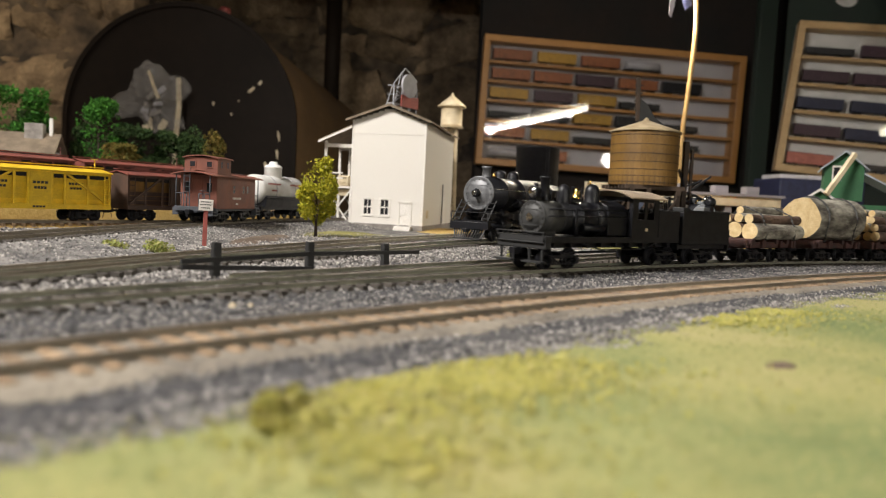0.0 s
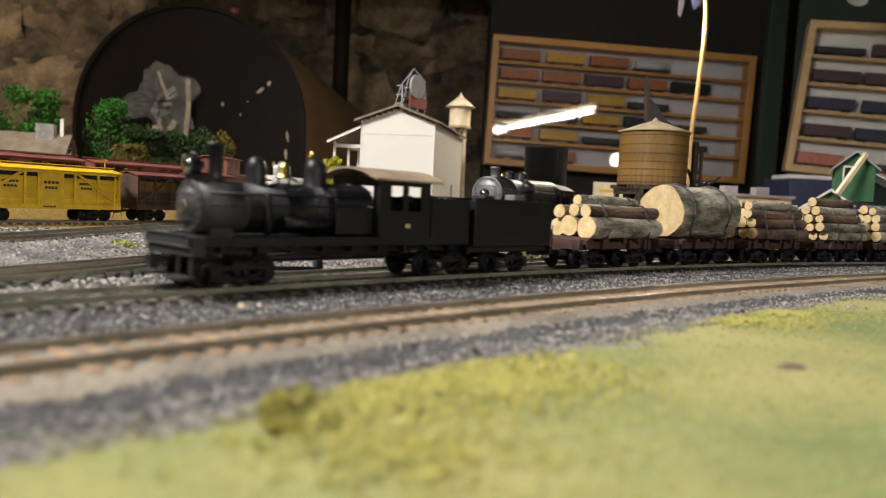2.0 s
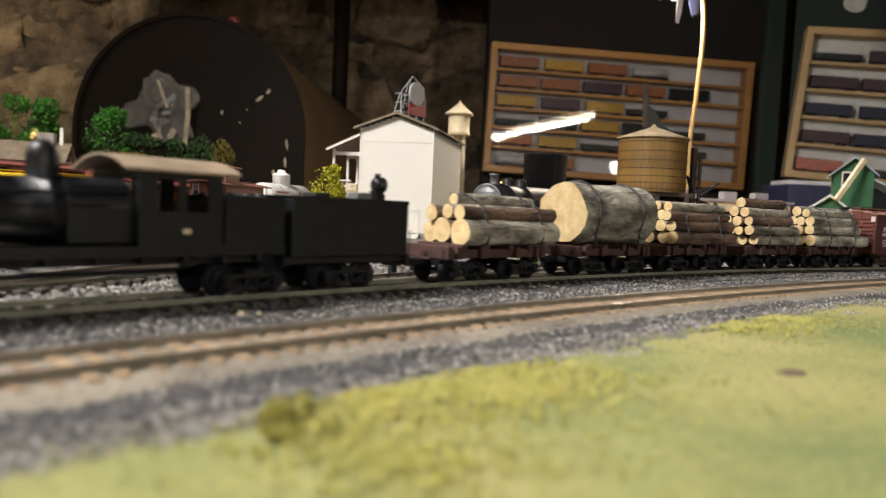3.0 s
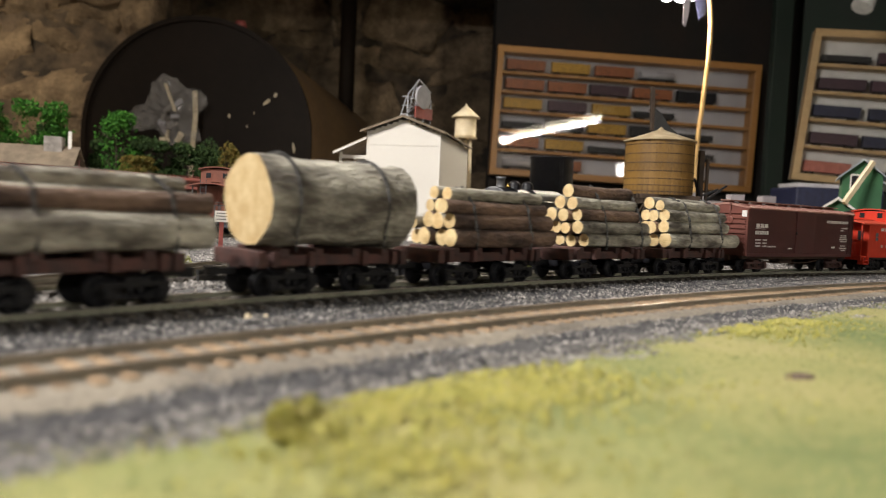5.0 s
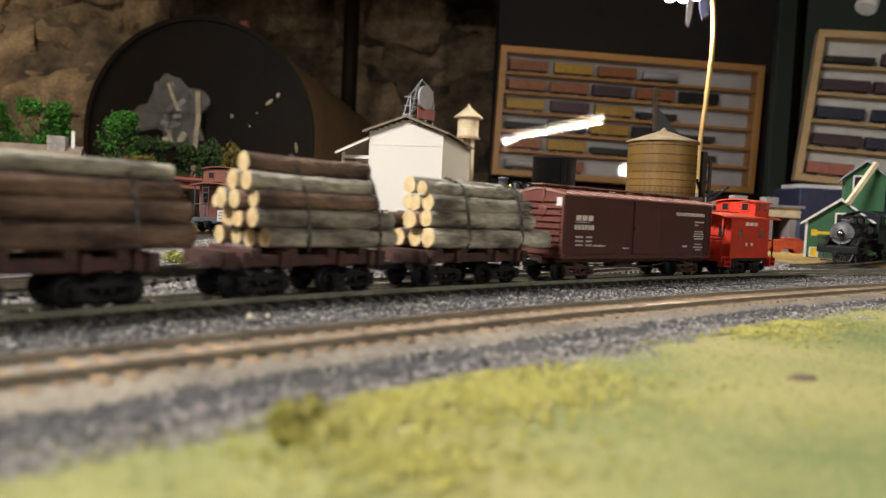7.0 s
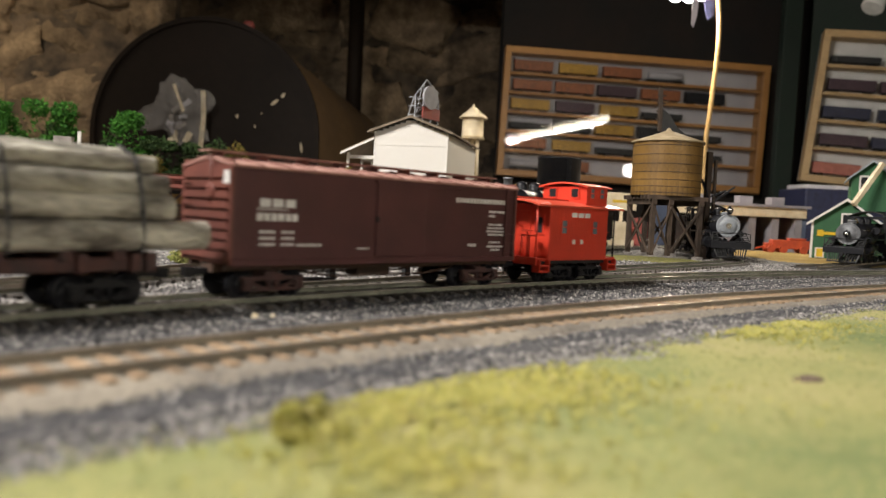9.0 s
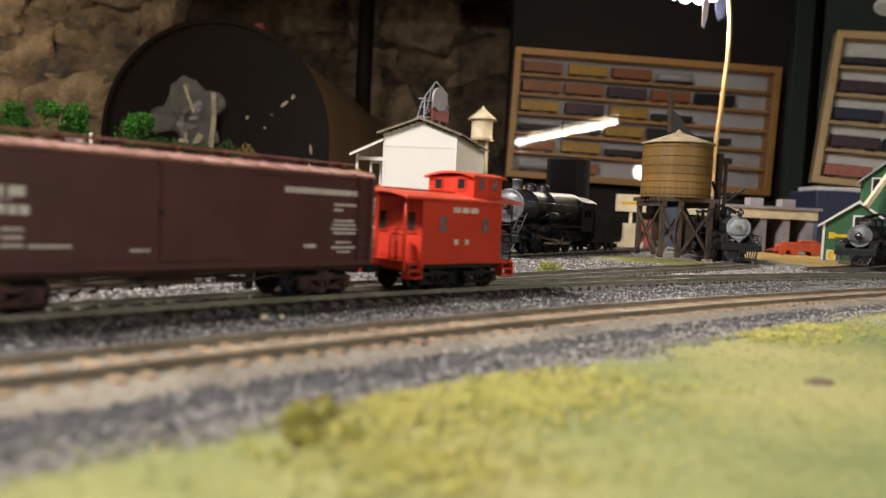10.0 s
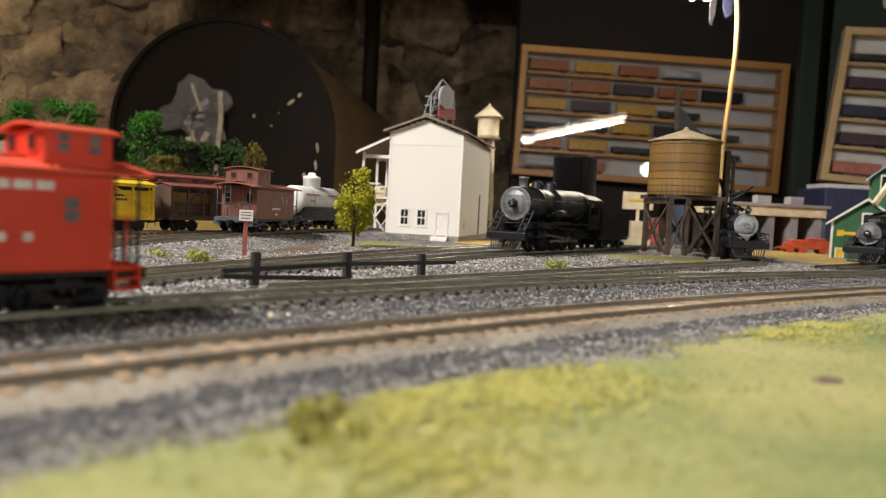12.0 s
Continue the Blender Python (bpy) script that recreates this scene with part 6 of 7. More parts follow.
def patch(name, cx, cy_, rx, ry, mat, label, category, z=-0.0030, seed=0):
    """A low mound of loose scenery material with a ragged edge."""
    bm = fresh()
    rings = []
    for j, f in enumerate((0.02, 0.3, 0.6, 0.85, 1.0)):
        ring = []
        for k in range(48):
            a = 2 * math.pi * k / 48
            q = f * (1 + 0.16 * wobble(math.cos(a), math.sin(a), 2.1, seed) + 0.07 * wobble(math.cos(a), math.sin(a), 6.0, seed))
            ring.append(bm.verts.new((cx + rx * q * math.cos(a), cy_ + ry * q * math.sin(a), z - 0.0025 * f ** 4)))
        rings.append(ring)
    for a, b in zip(rings, rings[1:]):
        for k in range(48):
            bm.faces.new((a[k], a[(k + 1) % 48], b[(k + 1) % 48], b[k])).smooth = True
    bm.faces.new(rings[0])
    return tagged(part(name, bm, mat, unit=1.0), label, category, kind="structure")


patch("sand_patch", 0.48, 0.87, 0.14, 0.20, SAND, "yellow sandy ground in front of the engine shed", "ground", -0.0026, 1.0)
patch("sand_patch", 0.06, 0.86, 0.08, 0.10, SAND, "sandy ground beside the white mill", "ground", -0.0030, 2.0)
patch("moss_patch", 0.20, 0.66, 0.075, 0.055, MOSS, "olive green scatter under the water tank", "ground", -0.0026, 3.0)
patch("moss_patch", -0.075, 0.67, 0.075, 0.08, MOSS, "dull green ground in front of the white mill", "ground", -0.0032, 4.0)
patch("dirt_patch", -0.12, 0.56, 0.03, 0.10, DIRT, "brown dirt bank beside the caboose track", "ground", -0.0024, 5.0)

patch("dirt_patch", 0.0865, 0.1565, 0.0042, 0.003, DIRT, "small dark bare spot in the lawn", "ground", -0.0014, 6.0)

# ---- the white mill house ----


def mill_house():
    ob = thing("mill_house", "tall cream-white clapboard mill house with a side porch", "building", pose(-0.0665, 0.8253, -0.0025, 0, 0, math.degrees(-0.2223)))
    W, Dp, E, R = 84.9, 190.0, 121.0, 136.5
    boxes("footing", STONEBASE, ob, (-0.8, W + 0.8, -0.8, Dp + 0.8, -3, 4.5), bevel=0.3)
    wins = [(15.5, 25.8, 14.5, 32.5), (35.2, 46.0, 14.5, 32.5)]
    door = (57.5, 71.5, 0, 30)
    bm = fresh()
    step = 2.4
    z = 4.5
    while z < R - 1:
        z1 = min(z + step, R)
        def edge(zz):
            return 0.0 if zz <= E else (zz - E) / (R - E) * W / 2
        lo = edge(z1)
        holes = sorted([(a, b) for a, b, c, d in wins + [door] if z1 > c and z < d])
        xs_ = [lo] + [e for q in holes for e in q] + [W - lo]
        for a, b in zip(xs_[::2], xs_[1::2]):
            if b - a > 0.2:
                v = [bm.verts.new(p) for p in ((a, -0.45, z), (b, -0.45, z), (b, -0.05, z1), (a, -0.05, z1), (a, 1.2, z), (b, 1.2, z), (b, 1.2, z1), (a, 1.2, z1))]
                for q in ((0, 1, 2, 3), (4, 7, 6, 5), (0, 4, 5, 1), (3, 2, 6, 7), (0, 3, 7, 4), (1, 5, 6, 2)):
                    bm.faces.new([v[i] for i in q])
        z = z1
    part("front_siding", bm, SIDING, ob)["kind"] = "stuff"
    for nm, x0, q in (("side_siding", W, 1), ("side_siding", 0.0, -1)):
        bm = fresh()
        z = 4.5
        while z < E:
            z1 = min(z + step, E)
            prism(bm, [(x0 - q * 1.2, z), (x0 + q * 0.45, z), (x0 + q * 0.05, z1), (x0 - q * 1.2, z1)], 1.2, Dp, "y")
            z = z1
        part(nm, bm, SIDING, ob)["kind"] = "stuff"
    bm = fresh()
    prism(bm, [(0, 4), (W, 4), (W, E), (W / 2, R), (0, E)], Dp - 1.2, Dp, "y")
    part("back_wall", bm, SIDING, ob)
    for x, y in ((-0.6, -0.8), (W - 1.6, -0.8), (W - 1.6, Dp - 1.4)):
        boxes("corner_board", TRIM, ob, (x, x + 2.2, y, y + 2.2, 4.5, E), bevel=0.15)
    boxes("belt_board", TRIM, ob, (1.6, W - 1.6, -0.75, -0.3, E - 15.5, E - 14.6))
    for q in (-1, 1):
        bm = fresh()
        ov, s = 7.0, (R - E) / (W / 2)
        xa, xb = W / 2, W / 2 + q * (W / 2 + ov)
        za, zb = R + 1.4, E - ov * s + 1.4
        prism(bm, [(xa, za), (xb, zb), (xb, zb + 1.6), (xa, za + 1.6)], -7, Dp + 5, "y")
        part("roof", bm, ROOFTAN, ob, "weathered tan shingle roof slope")
        bm = fresh()
        prism(bm, [(xa, za - 1.2), (xb, zb - 1.0), (xb, zb + 1.0), (xa, za + 1.0)], -7.4, -6.2, "y")
        part("verge_board", bm, ROOFTAN, ob)
    for a, b, c, d in wins:
        fr = fresh()
        for e in ((a - 1.4, b + 1.4, -1.2, 0.4, c - 2.0, c), (a - 1.4, b + 1.4, -1.0, 0.4, d, d + 1.8), (a - 1.2, a + 1.0, -0.9, 0.6, c, d), (b - 1.0, b + 1.2, -0.9, 0.6, c, d),
                  (a + 1, b - 1, -0.4, 0.6, (c + d) / 2 - 0.7, (c + d) / 2 + 0.7), ((a + b) / 2 - 0.35, (a + b) / 2 + 0.35, -0.2, 0.6, c, d), (a + 1, b - 1, -0.3, 0.6, c, c + 0.8), (a + 1, b - 1, -0.3, 0.6, d - 0.8, d)):
            bx(fr, *e)
        w = part("window", fr, TRIM, ob)
        boxes("pane", GLASSDARK, w, (a + 0.9, b - 0.9, 0.4, 0.8, c, d))
    a, b, c, d = door
    dr = boxes("door", TRIM, ob, (a + 1, b - 1, -0.2, 0.8, c + 1, d - 1), (a + 2.4, b - 2.4, -0.5, -0.15, 16, d - 4), (a + 2.4, b - 2.4, -0.5, -0.15, 4, 13), bevel=0.1)
    boxes("door_frame", SIDING, ob, (a - 0.8, a + 0.9, -1.0, 0.5, c, d + 1), (b - 0.9, b + 0.8, -1.0, 0.5, c, d + 1), (a - 0.8, b + 0.8, -1.0, 0.5, d - 0.9, d + 1.2))
    bm = fresh()
    ball(bm, (a + 2.2, -0.7, 14), 0.5, 8)
    part("door_knob", bm, BRASS, dr)
    boxes("door_step", TRIM, ob, (a - 3, b + 2, -9, -0.5, -3, 3.2), (a - 3, b + 2, -13, -9, -3, 0.6), bevel=0.3)
    # right side: freight door, placard, pipe
    boxes("side_door", TRIM, ob, (W + 0.3, W + 0.9, 118, 140, 4, 42), bevel=0.1)
    boxes("placard", CREAM, ob, (W + 0.45, W + 0.8, 18, 30, 13, 22))
    bm = fresh()
    cy(bm, (W + 1.5, 116, 4), (W + 1.5, 116, 55), 0.7, 6)
    part("down_pipe", bm, CHARCOAL, ob)
    # porch on the other side
    pr = boxes("porch_deck", TRIM, ob, (-36, -0.6, 8, 176, 43, 45.5), bevel=0.2)
    for y in (10, 62, 114, 172):
        boxes("porch_post", TRIM, ob, (-36, -33, y - 1.5, y + 1.5, -3, 97), bevel=0.2)
        boxes("porch_post", TRIM, ob, (-13, -10.6, y + 18, y + 20.4, 45.5, 92), bevel=0.2)
        bm = fresh()
        beam(bm, (-34, y + 2, 1), (-4, y + 2, 41), 2.4, 1.4)
        part("cross_brace", bm, TRIM, ob)
        bm = fresh()
        beam(bm, (-4, y + 3.6, 1), (-34, y + 3.6, 41), 2.4, 1.4)
        part("cross_brace", bm, TRIM, ob)
        boxes("wall_post", TRIM, ob, (-4.4, -2, y - 1.2, y + 1.2, -3, 43), bevel=0.2)
        boxes("tie_beam", TRIM, ob, (-33, -0.8, y - 1, y + 1, 90, 94))
    bm = fresh()
    prism(bm, [(-40, 95.5), (0, 113.5), (0, 115.5), (-40, 97.5)], -2, 182, "y")
    part("porch_roof", bm, ROOFTAN, ob)
    bm = fresh()
    prism(bm, [(-40, 93.8), (-0.5, 111.6), (-0.5, 114.0), (-40, 96.2)], -3, -2, "y")
    part("porch_verge", bm, TRIM, ob)
    for z in (54, 60):
        boxes("porch_rail", TRIM, ob, (-36, -34.6, 11, 172, z, z + 1.4), (-33, -13, 9.4, 10.6, z, z + 1.4))
    boxes("sack_pile", CREAM, ob, (-22, -8, 16, 34, 45.5, 58), (-20, -6, 14, 30, 34, 42.8), bevel=2)
    # roof sign on its lattice
    sg = fresh()
    a, b = Vector((44, 6, 138)), Vector((62, 46, 138))
    def q(u, w, o=0.0):
        p = a.lerp(b, u)
        return (p.x - 0.9 * o, p.y + 0.4 * o, p.z + w)
    for u in (0, 0.33, 0.66, 1.0):
        beam(sg, q(u, -3), q(u, 26 if u in (0, 1.0) else 42), 1.3, 1.3)
        beam(sg, q(u, -3, 12), q(u, 24 if u in (0, 1.0) else 40, 2), 1.1, 1.1)
    for w in (4, 14, 24):
        beam(sg, q(0, w), q(1, w), 1.1, 1.1)
        for u in (0, 0.33, 0.66, 1.0):
            beam(sg, q(u, w), q(u, w, 9), 0.9, 0.9)
    for u in (0, 0.33, 0.66):
        beam(sg, q(u, 4), q(u + 0.33, 14), 0.9, 0.9), beam(sg, q(u, 24), q(u + 0.33, 14), 0.9, 0.9)
    beam(sg, q(0, 26), q(0.45, 46), 1.2, 1.2), beam(sg, q(0.45, 46), q(1, 34), 1.2, 1.2)
    lat = part("sign_lattice", sg, LATTICE, ob, "grey metal lattice carrying a roof sign")
    c = Vector(q(0.55, 26))
    n = Vector((40, -18, 0)).normalized()
    bm = fresh()
    cy(bm, c + n * 1.5, c + n * 4.5, 13.5, 24)
    part("sign_disc", bm, CASEBACK, lat, "round pale sign disc")
    bm = fresh()
    beam(bm, Vector(q(0.25, 8)) + n * 2.5, Vector(q(0.98, 8)) + n * 2.5, 2.0, 13)
    part("sign_panel", bm, SIGNRED, lat, "faded red sign panel")


mill_house()


def white_water_tower():
    ob = thing("water_tower", "cream-white water tower with a conical roof", "water tower", pose(0.0575, 1.06, -0.005))
    bm = fresh()
    lathe(bm, (0, 0, 146), (0, 0, 1), [(13, 0), (16, 1), (16, 2.5), (15.6, 3), (15.6, 29), (16, 29.5)], 26)
    part("tank", bm, CREAM, ob)
    bm = fresh()
    lathe(bm, (0, 0, 175), (0, 0, 1), [(21, -1), (21, 0.5), (10, 9.5), (2, 16.5), (1.4, 19), (0.2, 20.5)], 26)
    part("roof", bm, CREAM, ob, "cream conical roof")
    bm = fresh()
    lathe(bm, (0, 0, 144), (0, 0, 1), [(18.5, 0), (18.5, 1.4), (15, 1.6)], 26)
    part("balcony", bm, CREAM, ob)
    for x, y in ((-9, -9), (9, -9), (9, 9), (-9, 9)):
        bm = fresh()
        beam(bm, (x * 1.2, y * 1.2, 0), (x * 0.85, y * 0.85, 145), 3.6, 3.6)
        part("leg", bm, CREAM, ob)
    bm = fresh()
    for k in range(6):
        z0, z1 = 8 + 22 * k, 30 + 22 * k
        for s in (-1, 1):
            beam(bm, (-9.5, s * 9.2, z0), (9.5, s * 9.2, z1), 1.0, 1.0), beam(bm, (9.5, s * 9.2, z0), (-9.5, s * 9.2, z1), 1.0, 1.0)
            beam(bm, (s * 9.2, -9.5, z0), (s * 9.2, 9.5, z1), 1.0, 1.0)
    part("bracing", bm, CREAM, ob)
    bm = fresh()
    cy(bm, (0, 0, 0), (0, 0, 146), 4.2, 12)
    part("riser_pipe", bm, CREAM, ob)


white_water_tower()


def wooden_tank():
    ob = thing("water_tank", "amber wooden water tank on a dark timber tower", "water tank", pose(0.2362, 0.72, -0.0045, 0, 0, 8))
    r, z0, z1 = 33.8, 61.5, 115.0
    n = 40
    bm = fresh()
    for s in (0.985,):
        cy(bm, (0, 0, z0), (0, 0, z1), r * 0.975, 40)
    part("tub", bm, TIMBER, ob)
    st = fresh()
    cy_half = math.pi / n * 0.99
    outline = [((r - 1.5) * math.cos(a), (r - 1.5) * math.sin(a)) for a in (-cy_half, cy_half)] + [(r * math.cos(a), r * math.sin(a)) for a in (cy_half, 0, -cy_half)]
    prism(st, outline, z0, z1, "z")
    me = mesh_of("stave", st, TANKWOOD)
    for k in range(n):
        ready("stave", me, ob, pose(0, 0, 0, 0, 0, 360 * k / n))
    for z in (64, 70, 76.5, 84, 92, 101, 110):
        bm = fresh()
        lathe(bm, (0, 0, z), (0, 0, 1), [(r - 0.5, 0), (r + 0.35, 0.08), (r + 0.35, 0.62), (r - 0.5, 0.7)], 40)
        part("hoop", bm, TIMBER, ob)
    bm = fresh()
    lathe(bm, (0, 0, z1), (0, 0, 1), [(r + 2.6, -0.8), (r + 2.6, 0.6), (r * 0.5, 7.2), (3, 12.2), (2, 14.0), (0.3, 15.2)], 12)
    part("roof", bm, TANKROOF, ob, "sandy faceted conical roof")
    for y in range(-28, 29, 8):
        boxes("joist", TIMBER, ob, (-31, 31, y - 1.6, y + 1.6, z0 - 4, z0))
    for x in (-24.5, -7, 24.5):
        boxes("girder", TIMBER, ob, (x - 2.4, x + 2.4, -30, 30, z0 - 9, z0 - 4))
    for x in (-24.5, -7, 24.5):
        for y in (-27, 27):
            boxes("post", TIMBER, ob, (x - 2.2, x + 2.2, y - 2.2, y + 2.2, 3, z0 - 9), bevel=0.2)
            boxes("pier", STONEBASE, ob, (x - 4, x + 4, y - 4, y + 4, -2, 3), bevel=0.5)
    for y in (-29.6, 29.6):
        for xa, xb in ((-24.5, -7), (-7, 24.5)):
            for p, q in (((xa, y, 5), (xb, y, z0 - 11)), ((xb, y, 5), (xa, y, z0 - 11))):
                bm = fresh()
                beam(bm, p, q, 1.2, 2.2)
                part("cross_brace", bm, TIMBER, ob)
    for x in (-27.1, 27.1):
        for p, q in (((x, -27, 5), (x, 27, z0 - 11)), ((x, 27, 5), (x, -27, z0 - 11))):
            bm = fresh()
            beam(bm, p, q, 1.2, 2.2)
            part("cross_brace", bm, TIMBER, ob)
    # spout gear
    boxes("gear_post", TIMBER, ob, (38, 43, -12, -7, -2, 108), (46, 48.5, -12, -9, -2, 100), bevel=0.3)
    bm = fresh()
    for p, q in (((40, -10, 62), (58, -14, 70)), ((40, -10, 50), (56, -14, 44)), ((44, -10, 56), (66, -16, 74)), ((36, -6, 80), (36, -20, 60))):
        beam(bm, p, q, 2.0, 2.0)
    part("spout_arm", bm, BLACK, ob)
    bm = fresh()
    lathe(bm, (50, -14, 50), (0.4, -0.1, -1), [(3, 0), (3, 14), (4.6, 18), (4.2, 18.4)], 12)
    part("spout", bm, BLACK, ob)
    bm = fresh()
    beam(bm, (-4, 12, 128), (-6, 12, 172), 3.6, 3.6)
    for k in range(4):
        beam(bm, (-9, 12, 140 + 8 * k), (0, 12, 140 + 8 * k), 1.4, 1.4)
    part("mast", bm, TIMBER, ob)
    bm = fresh()
    prism(bm, [(-3, 150), (3, 146), (14, 132), (33, 119), (26, 119), (2, 126), (-3, 126)], 9, 13, "y")
    part("vane", bm, CHARCOAL, ob, "dark triangular vane on the tank roof")


wooden_tank()
ob = thing("storage_tank", "plain black cylindrical storage tank", "tank", pose(0.172, 0.97, -0.006))
bm = fresh()
lathe(bm, (0, 0, 0), (0, 0, 1), [(29, 0), (29, 114), (29.6, 114.2), (29.6, 116), (28, 116.2), (4, 118), (1, 118.4)], 30)
part("shell", bm, BLACK, ob)
bm = fresh()
for x in (6, 10):
    beam(bm, (x, -29.4, 2), (x, -29.4, 116), 0.6, 0.6)
for k in range(18):
    beam(bm, (6, -29.6, 6 + 6 * k), (10, -29.6, 6 + 6 * k), 0.5, 0.5)
part("ladder", bm, BLACK, ob)


# ---- standing steam locomotives ----


def steam_loco(m, label, face, r=13.5, zc=37.0, length=112.0, stack_top=58.0, drivers=4, lamp_on_top=False, tender=True):
    ob = thing("steam_locomotive", label, "locomotive", m, "standing steam locomotives")
    boxes("frame", BLACK, ob, (-8, length + 26, -6, 6, 10, 16), bevel=0.3)
    bm = fresh()
    lathe(bm, (2, 0, zc), (1, 0, 0), [(r, 0), (r, 26), (r * 1.03, 26.2), (r * 1.03, 28), (r, 28.2), (r * 1.02, 60), (r * 1.06, 60.2), (r * 1.06, 62), (r * 1.03, 62.2), (r * 1.1, length)], 30)
    part("boiler", bm, BLACK, ob)
    smokebox_face(ob, 2, -1, 0, zc, r, face)
    headlight(ob, -1.5 if not lamp_on_top else 2, -1, 0, zc if not lamp_on_top else zc + r + 3.6, 2.6, BLACK)
    bm = fresh()
    lathe(bm, (14, 0, zc + r - 2), (0, 0, 1), [(5, 0), (3.8, 2), (3.6, stack_top - zc - r), (4.4, stack_top - zc - r + 0.4), (4.4, stack_top - zc - r + 2), (3.2, stack_top - zc - r + 2)], 18)
    part("stack", bm, face, ob)
    dome(ob, 40, 0, zc + r - 1.5, 5.2, 8.5, BLACK, "sand_dome")
    dome(ob, 66, 0, zc + r - 1.0, 5.4, 8.5, BLACK, "steam_dome")
    bm = fresh()
    lathe(bm, (28, 0, zc + r), (0, 0, 1), [(2.4, 0), (1.6, 2), (1.2, 3.6), (0.2, 4.4)], 12)
    part("bell", bm, BRASS, ob)
    bm = fresh()
    for s in (-1, 1):
        cy(bm, (4, s * (r + 1.3), zc + 4), (length - 2, s * (r + 1.3), zc + 4), 0.4, 6)
        for x in (6, 30, 54, 78, 102):
            cy(bm, (x, s * (r - 0.2), zc + 4), (x, s * (r + 1.3), zc + 4), 0.35, 5)
    part("handrail", bm, STEEL, ob)
    for s in (-1, 1):
        boxes("running_board", BLACK, ob, (0, length, *sorted((s * 8, s * 17)), 23.5, 25.0))
        bm = fresh()
        cy(bm, (10, s * 14, 15), (28, s * 14, 15), 5.2, 16), cy(bm, (12, s * 14.5, 23.5), (26, s * 14.5, 23.5), 3.2, 12)
        part("cylinder", bm, BLACK, ob)
        bm = fresh()
        cy(bm, (44, s * 14.5, 33), (66, s * 14.5, 33), 3.6, 14)
        part("air_tank", bm, BLACK, ob)
        bm = fresh()
        beam(bm, (28, s * 14, 15), (36 + 21 * (drivers - 1), s * 14.4, 8.5), 1.4, 2.0)
        beam(bm, (40, s * 14.8, 9), (36 + 21 * (drivers - 1), s * 14.8, 9), 1.4, 2.4)
        part("side_rod", bm, STEEL, ob)
        bm = fresh()
        for x0, zz in ((32, 30), (50, 27), (74, 31), (92, 28)):
            cy(bm, (x0, s * (r + 0.5), zz), (x0 + 14, s * (r + 1.5), zz + 5), 0.7, 6)
        part("piping", bm, BLACK, ob)
    me = wheelset_mesh(9.0)
    for k in range(drivers):
        ready("drive_wheelset", me, ob, pose((40 + 21 * k) * MM, 0, 0.009))
    ready("pilot_wheelset", WHEEL_SHAY, ob, pose(0.015, 0, 0.0052))
    # pilot deck, steps, beam and slatted pilot
    boxes("pilot_beam", BLACK, ob, (-13, -9, -18, 18, 10, 16), bevel=0.3)
    boxes("pilot_deck", BLACK, ob, (-10, 6, -16, 16, 15.5, 17))
    bm = fresh()
    for k in range(-6, 7):
        beam(bm, (-11, k * 2.4, 10), (-18 + abs(k) * 0.7, k * 2.0, 2.0), 0.8, 1.2)
    beam(bm, (-15, -13, 2.2), (-15, 13, 2.2), 3, 1.2)
    part("pilot", bm, CHARCOAL, ob)
    bm = fresh()
    for s in (-1, 1):
        for y in (10.5, 16.5):
            beam(bm, (-11, s * y, 17), (3, s * y, zc - 6), 0.9, 0.9)
        for k in range(4):
            t = (k + 0.5) / 4
            beam(bm, (-11 + 14 * t, s * 10.5, 17 + (zc - 23) * t), (-11 + 14 * t, s * 16.5, 17 + (zc - 23) * t), 2.0, 0.8)
        cy(bm, (-12, s * 17, 12), (-12, s * 17, 24), 0.45, 6)
    cy(bm, (-12, -17, 24), (-12, 17, 24), 0.4, 6)
    part("pilot_steps", bm, CHARCOAL, ob)
    coupler(ob, -12, -1, 9)
    L = length
    cab_shell(ob, L - 4, L + 24, 17, 20, 48, BLACK, (34, 45), [(L + 2, L + 10), (L + 12, L + 19)])
    bm = fresh()
    prism(bm, roof_outline(18.5, 47.6, 6, 0.9, 13), L - 6, L + 28, "x")
    part("cab_roof", bm, CHARCOAL, ob)
    if tender:
        a, b = L + 32, L + 112
        ten = boxes("tender", BLACK, ob, (a, b, -16, 16, 13, 37), bevel=0.6)
        boxes("tender_rim", BLACK, ten, (a, b, -16.2, -15.4, 36.6, 39.5), (a, b, 15.4, 16.2, 36.6, 39.5), (a, a + 28, -15.4, 15.4, 36, 41))
        boxes("tender_frame", BLACK, ten, (a - 2, b + 2, -14, 14, 9, 13))
        for x in (a + 17, b - 17):
            truck(ob, x, TRUCK_CAB, 15.5, moves=False)


steam_loco(pose(0.0575, 0.598, -0.0005, 0, 0, 56), "black steam locomotive with a silver-grey smokebox front", GRAPHITE, 14.4, 40.0, 122.0, 63.0)
FACE2 = material("pale_grey_smokebox", (0.30, 0.32, 0.34), 0.5, 0.1, (0.2, 0.21, 0.22), 160, 1500, 0.1)
steam_loco(pose(0.283, 0.672, -0.0005, 0, 0, 82), "black steam locomotive with pale grey front and top headlight", FACE2, 11.0, 31.0, 84, 44, 3, True)
steam_loco(pose(0.409, 0.692, -0.0005, 0, 0, 46), "small black steam locomotive beside the green mill", GRAPHITE, 11.0, 29.0, 78, 43, 3)

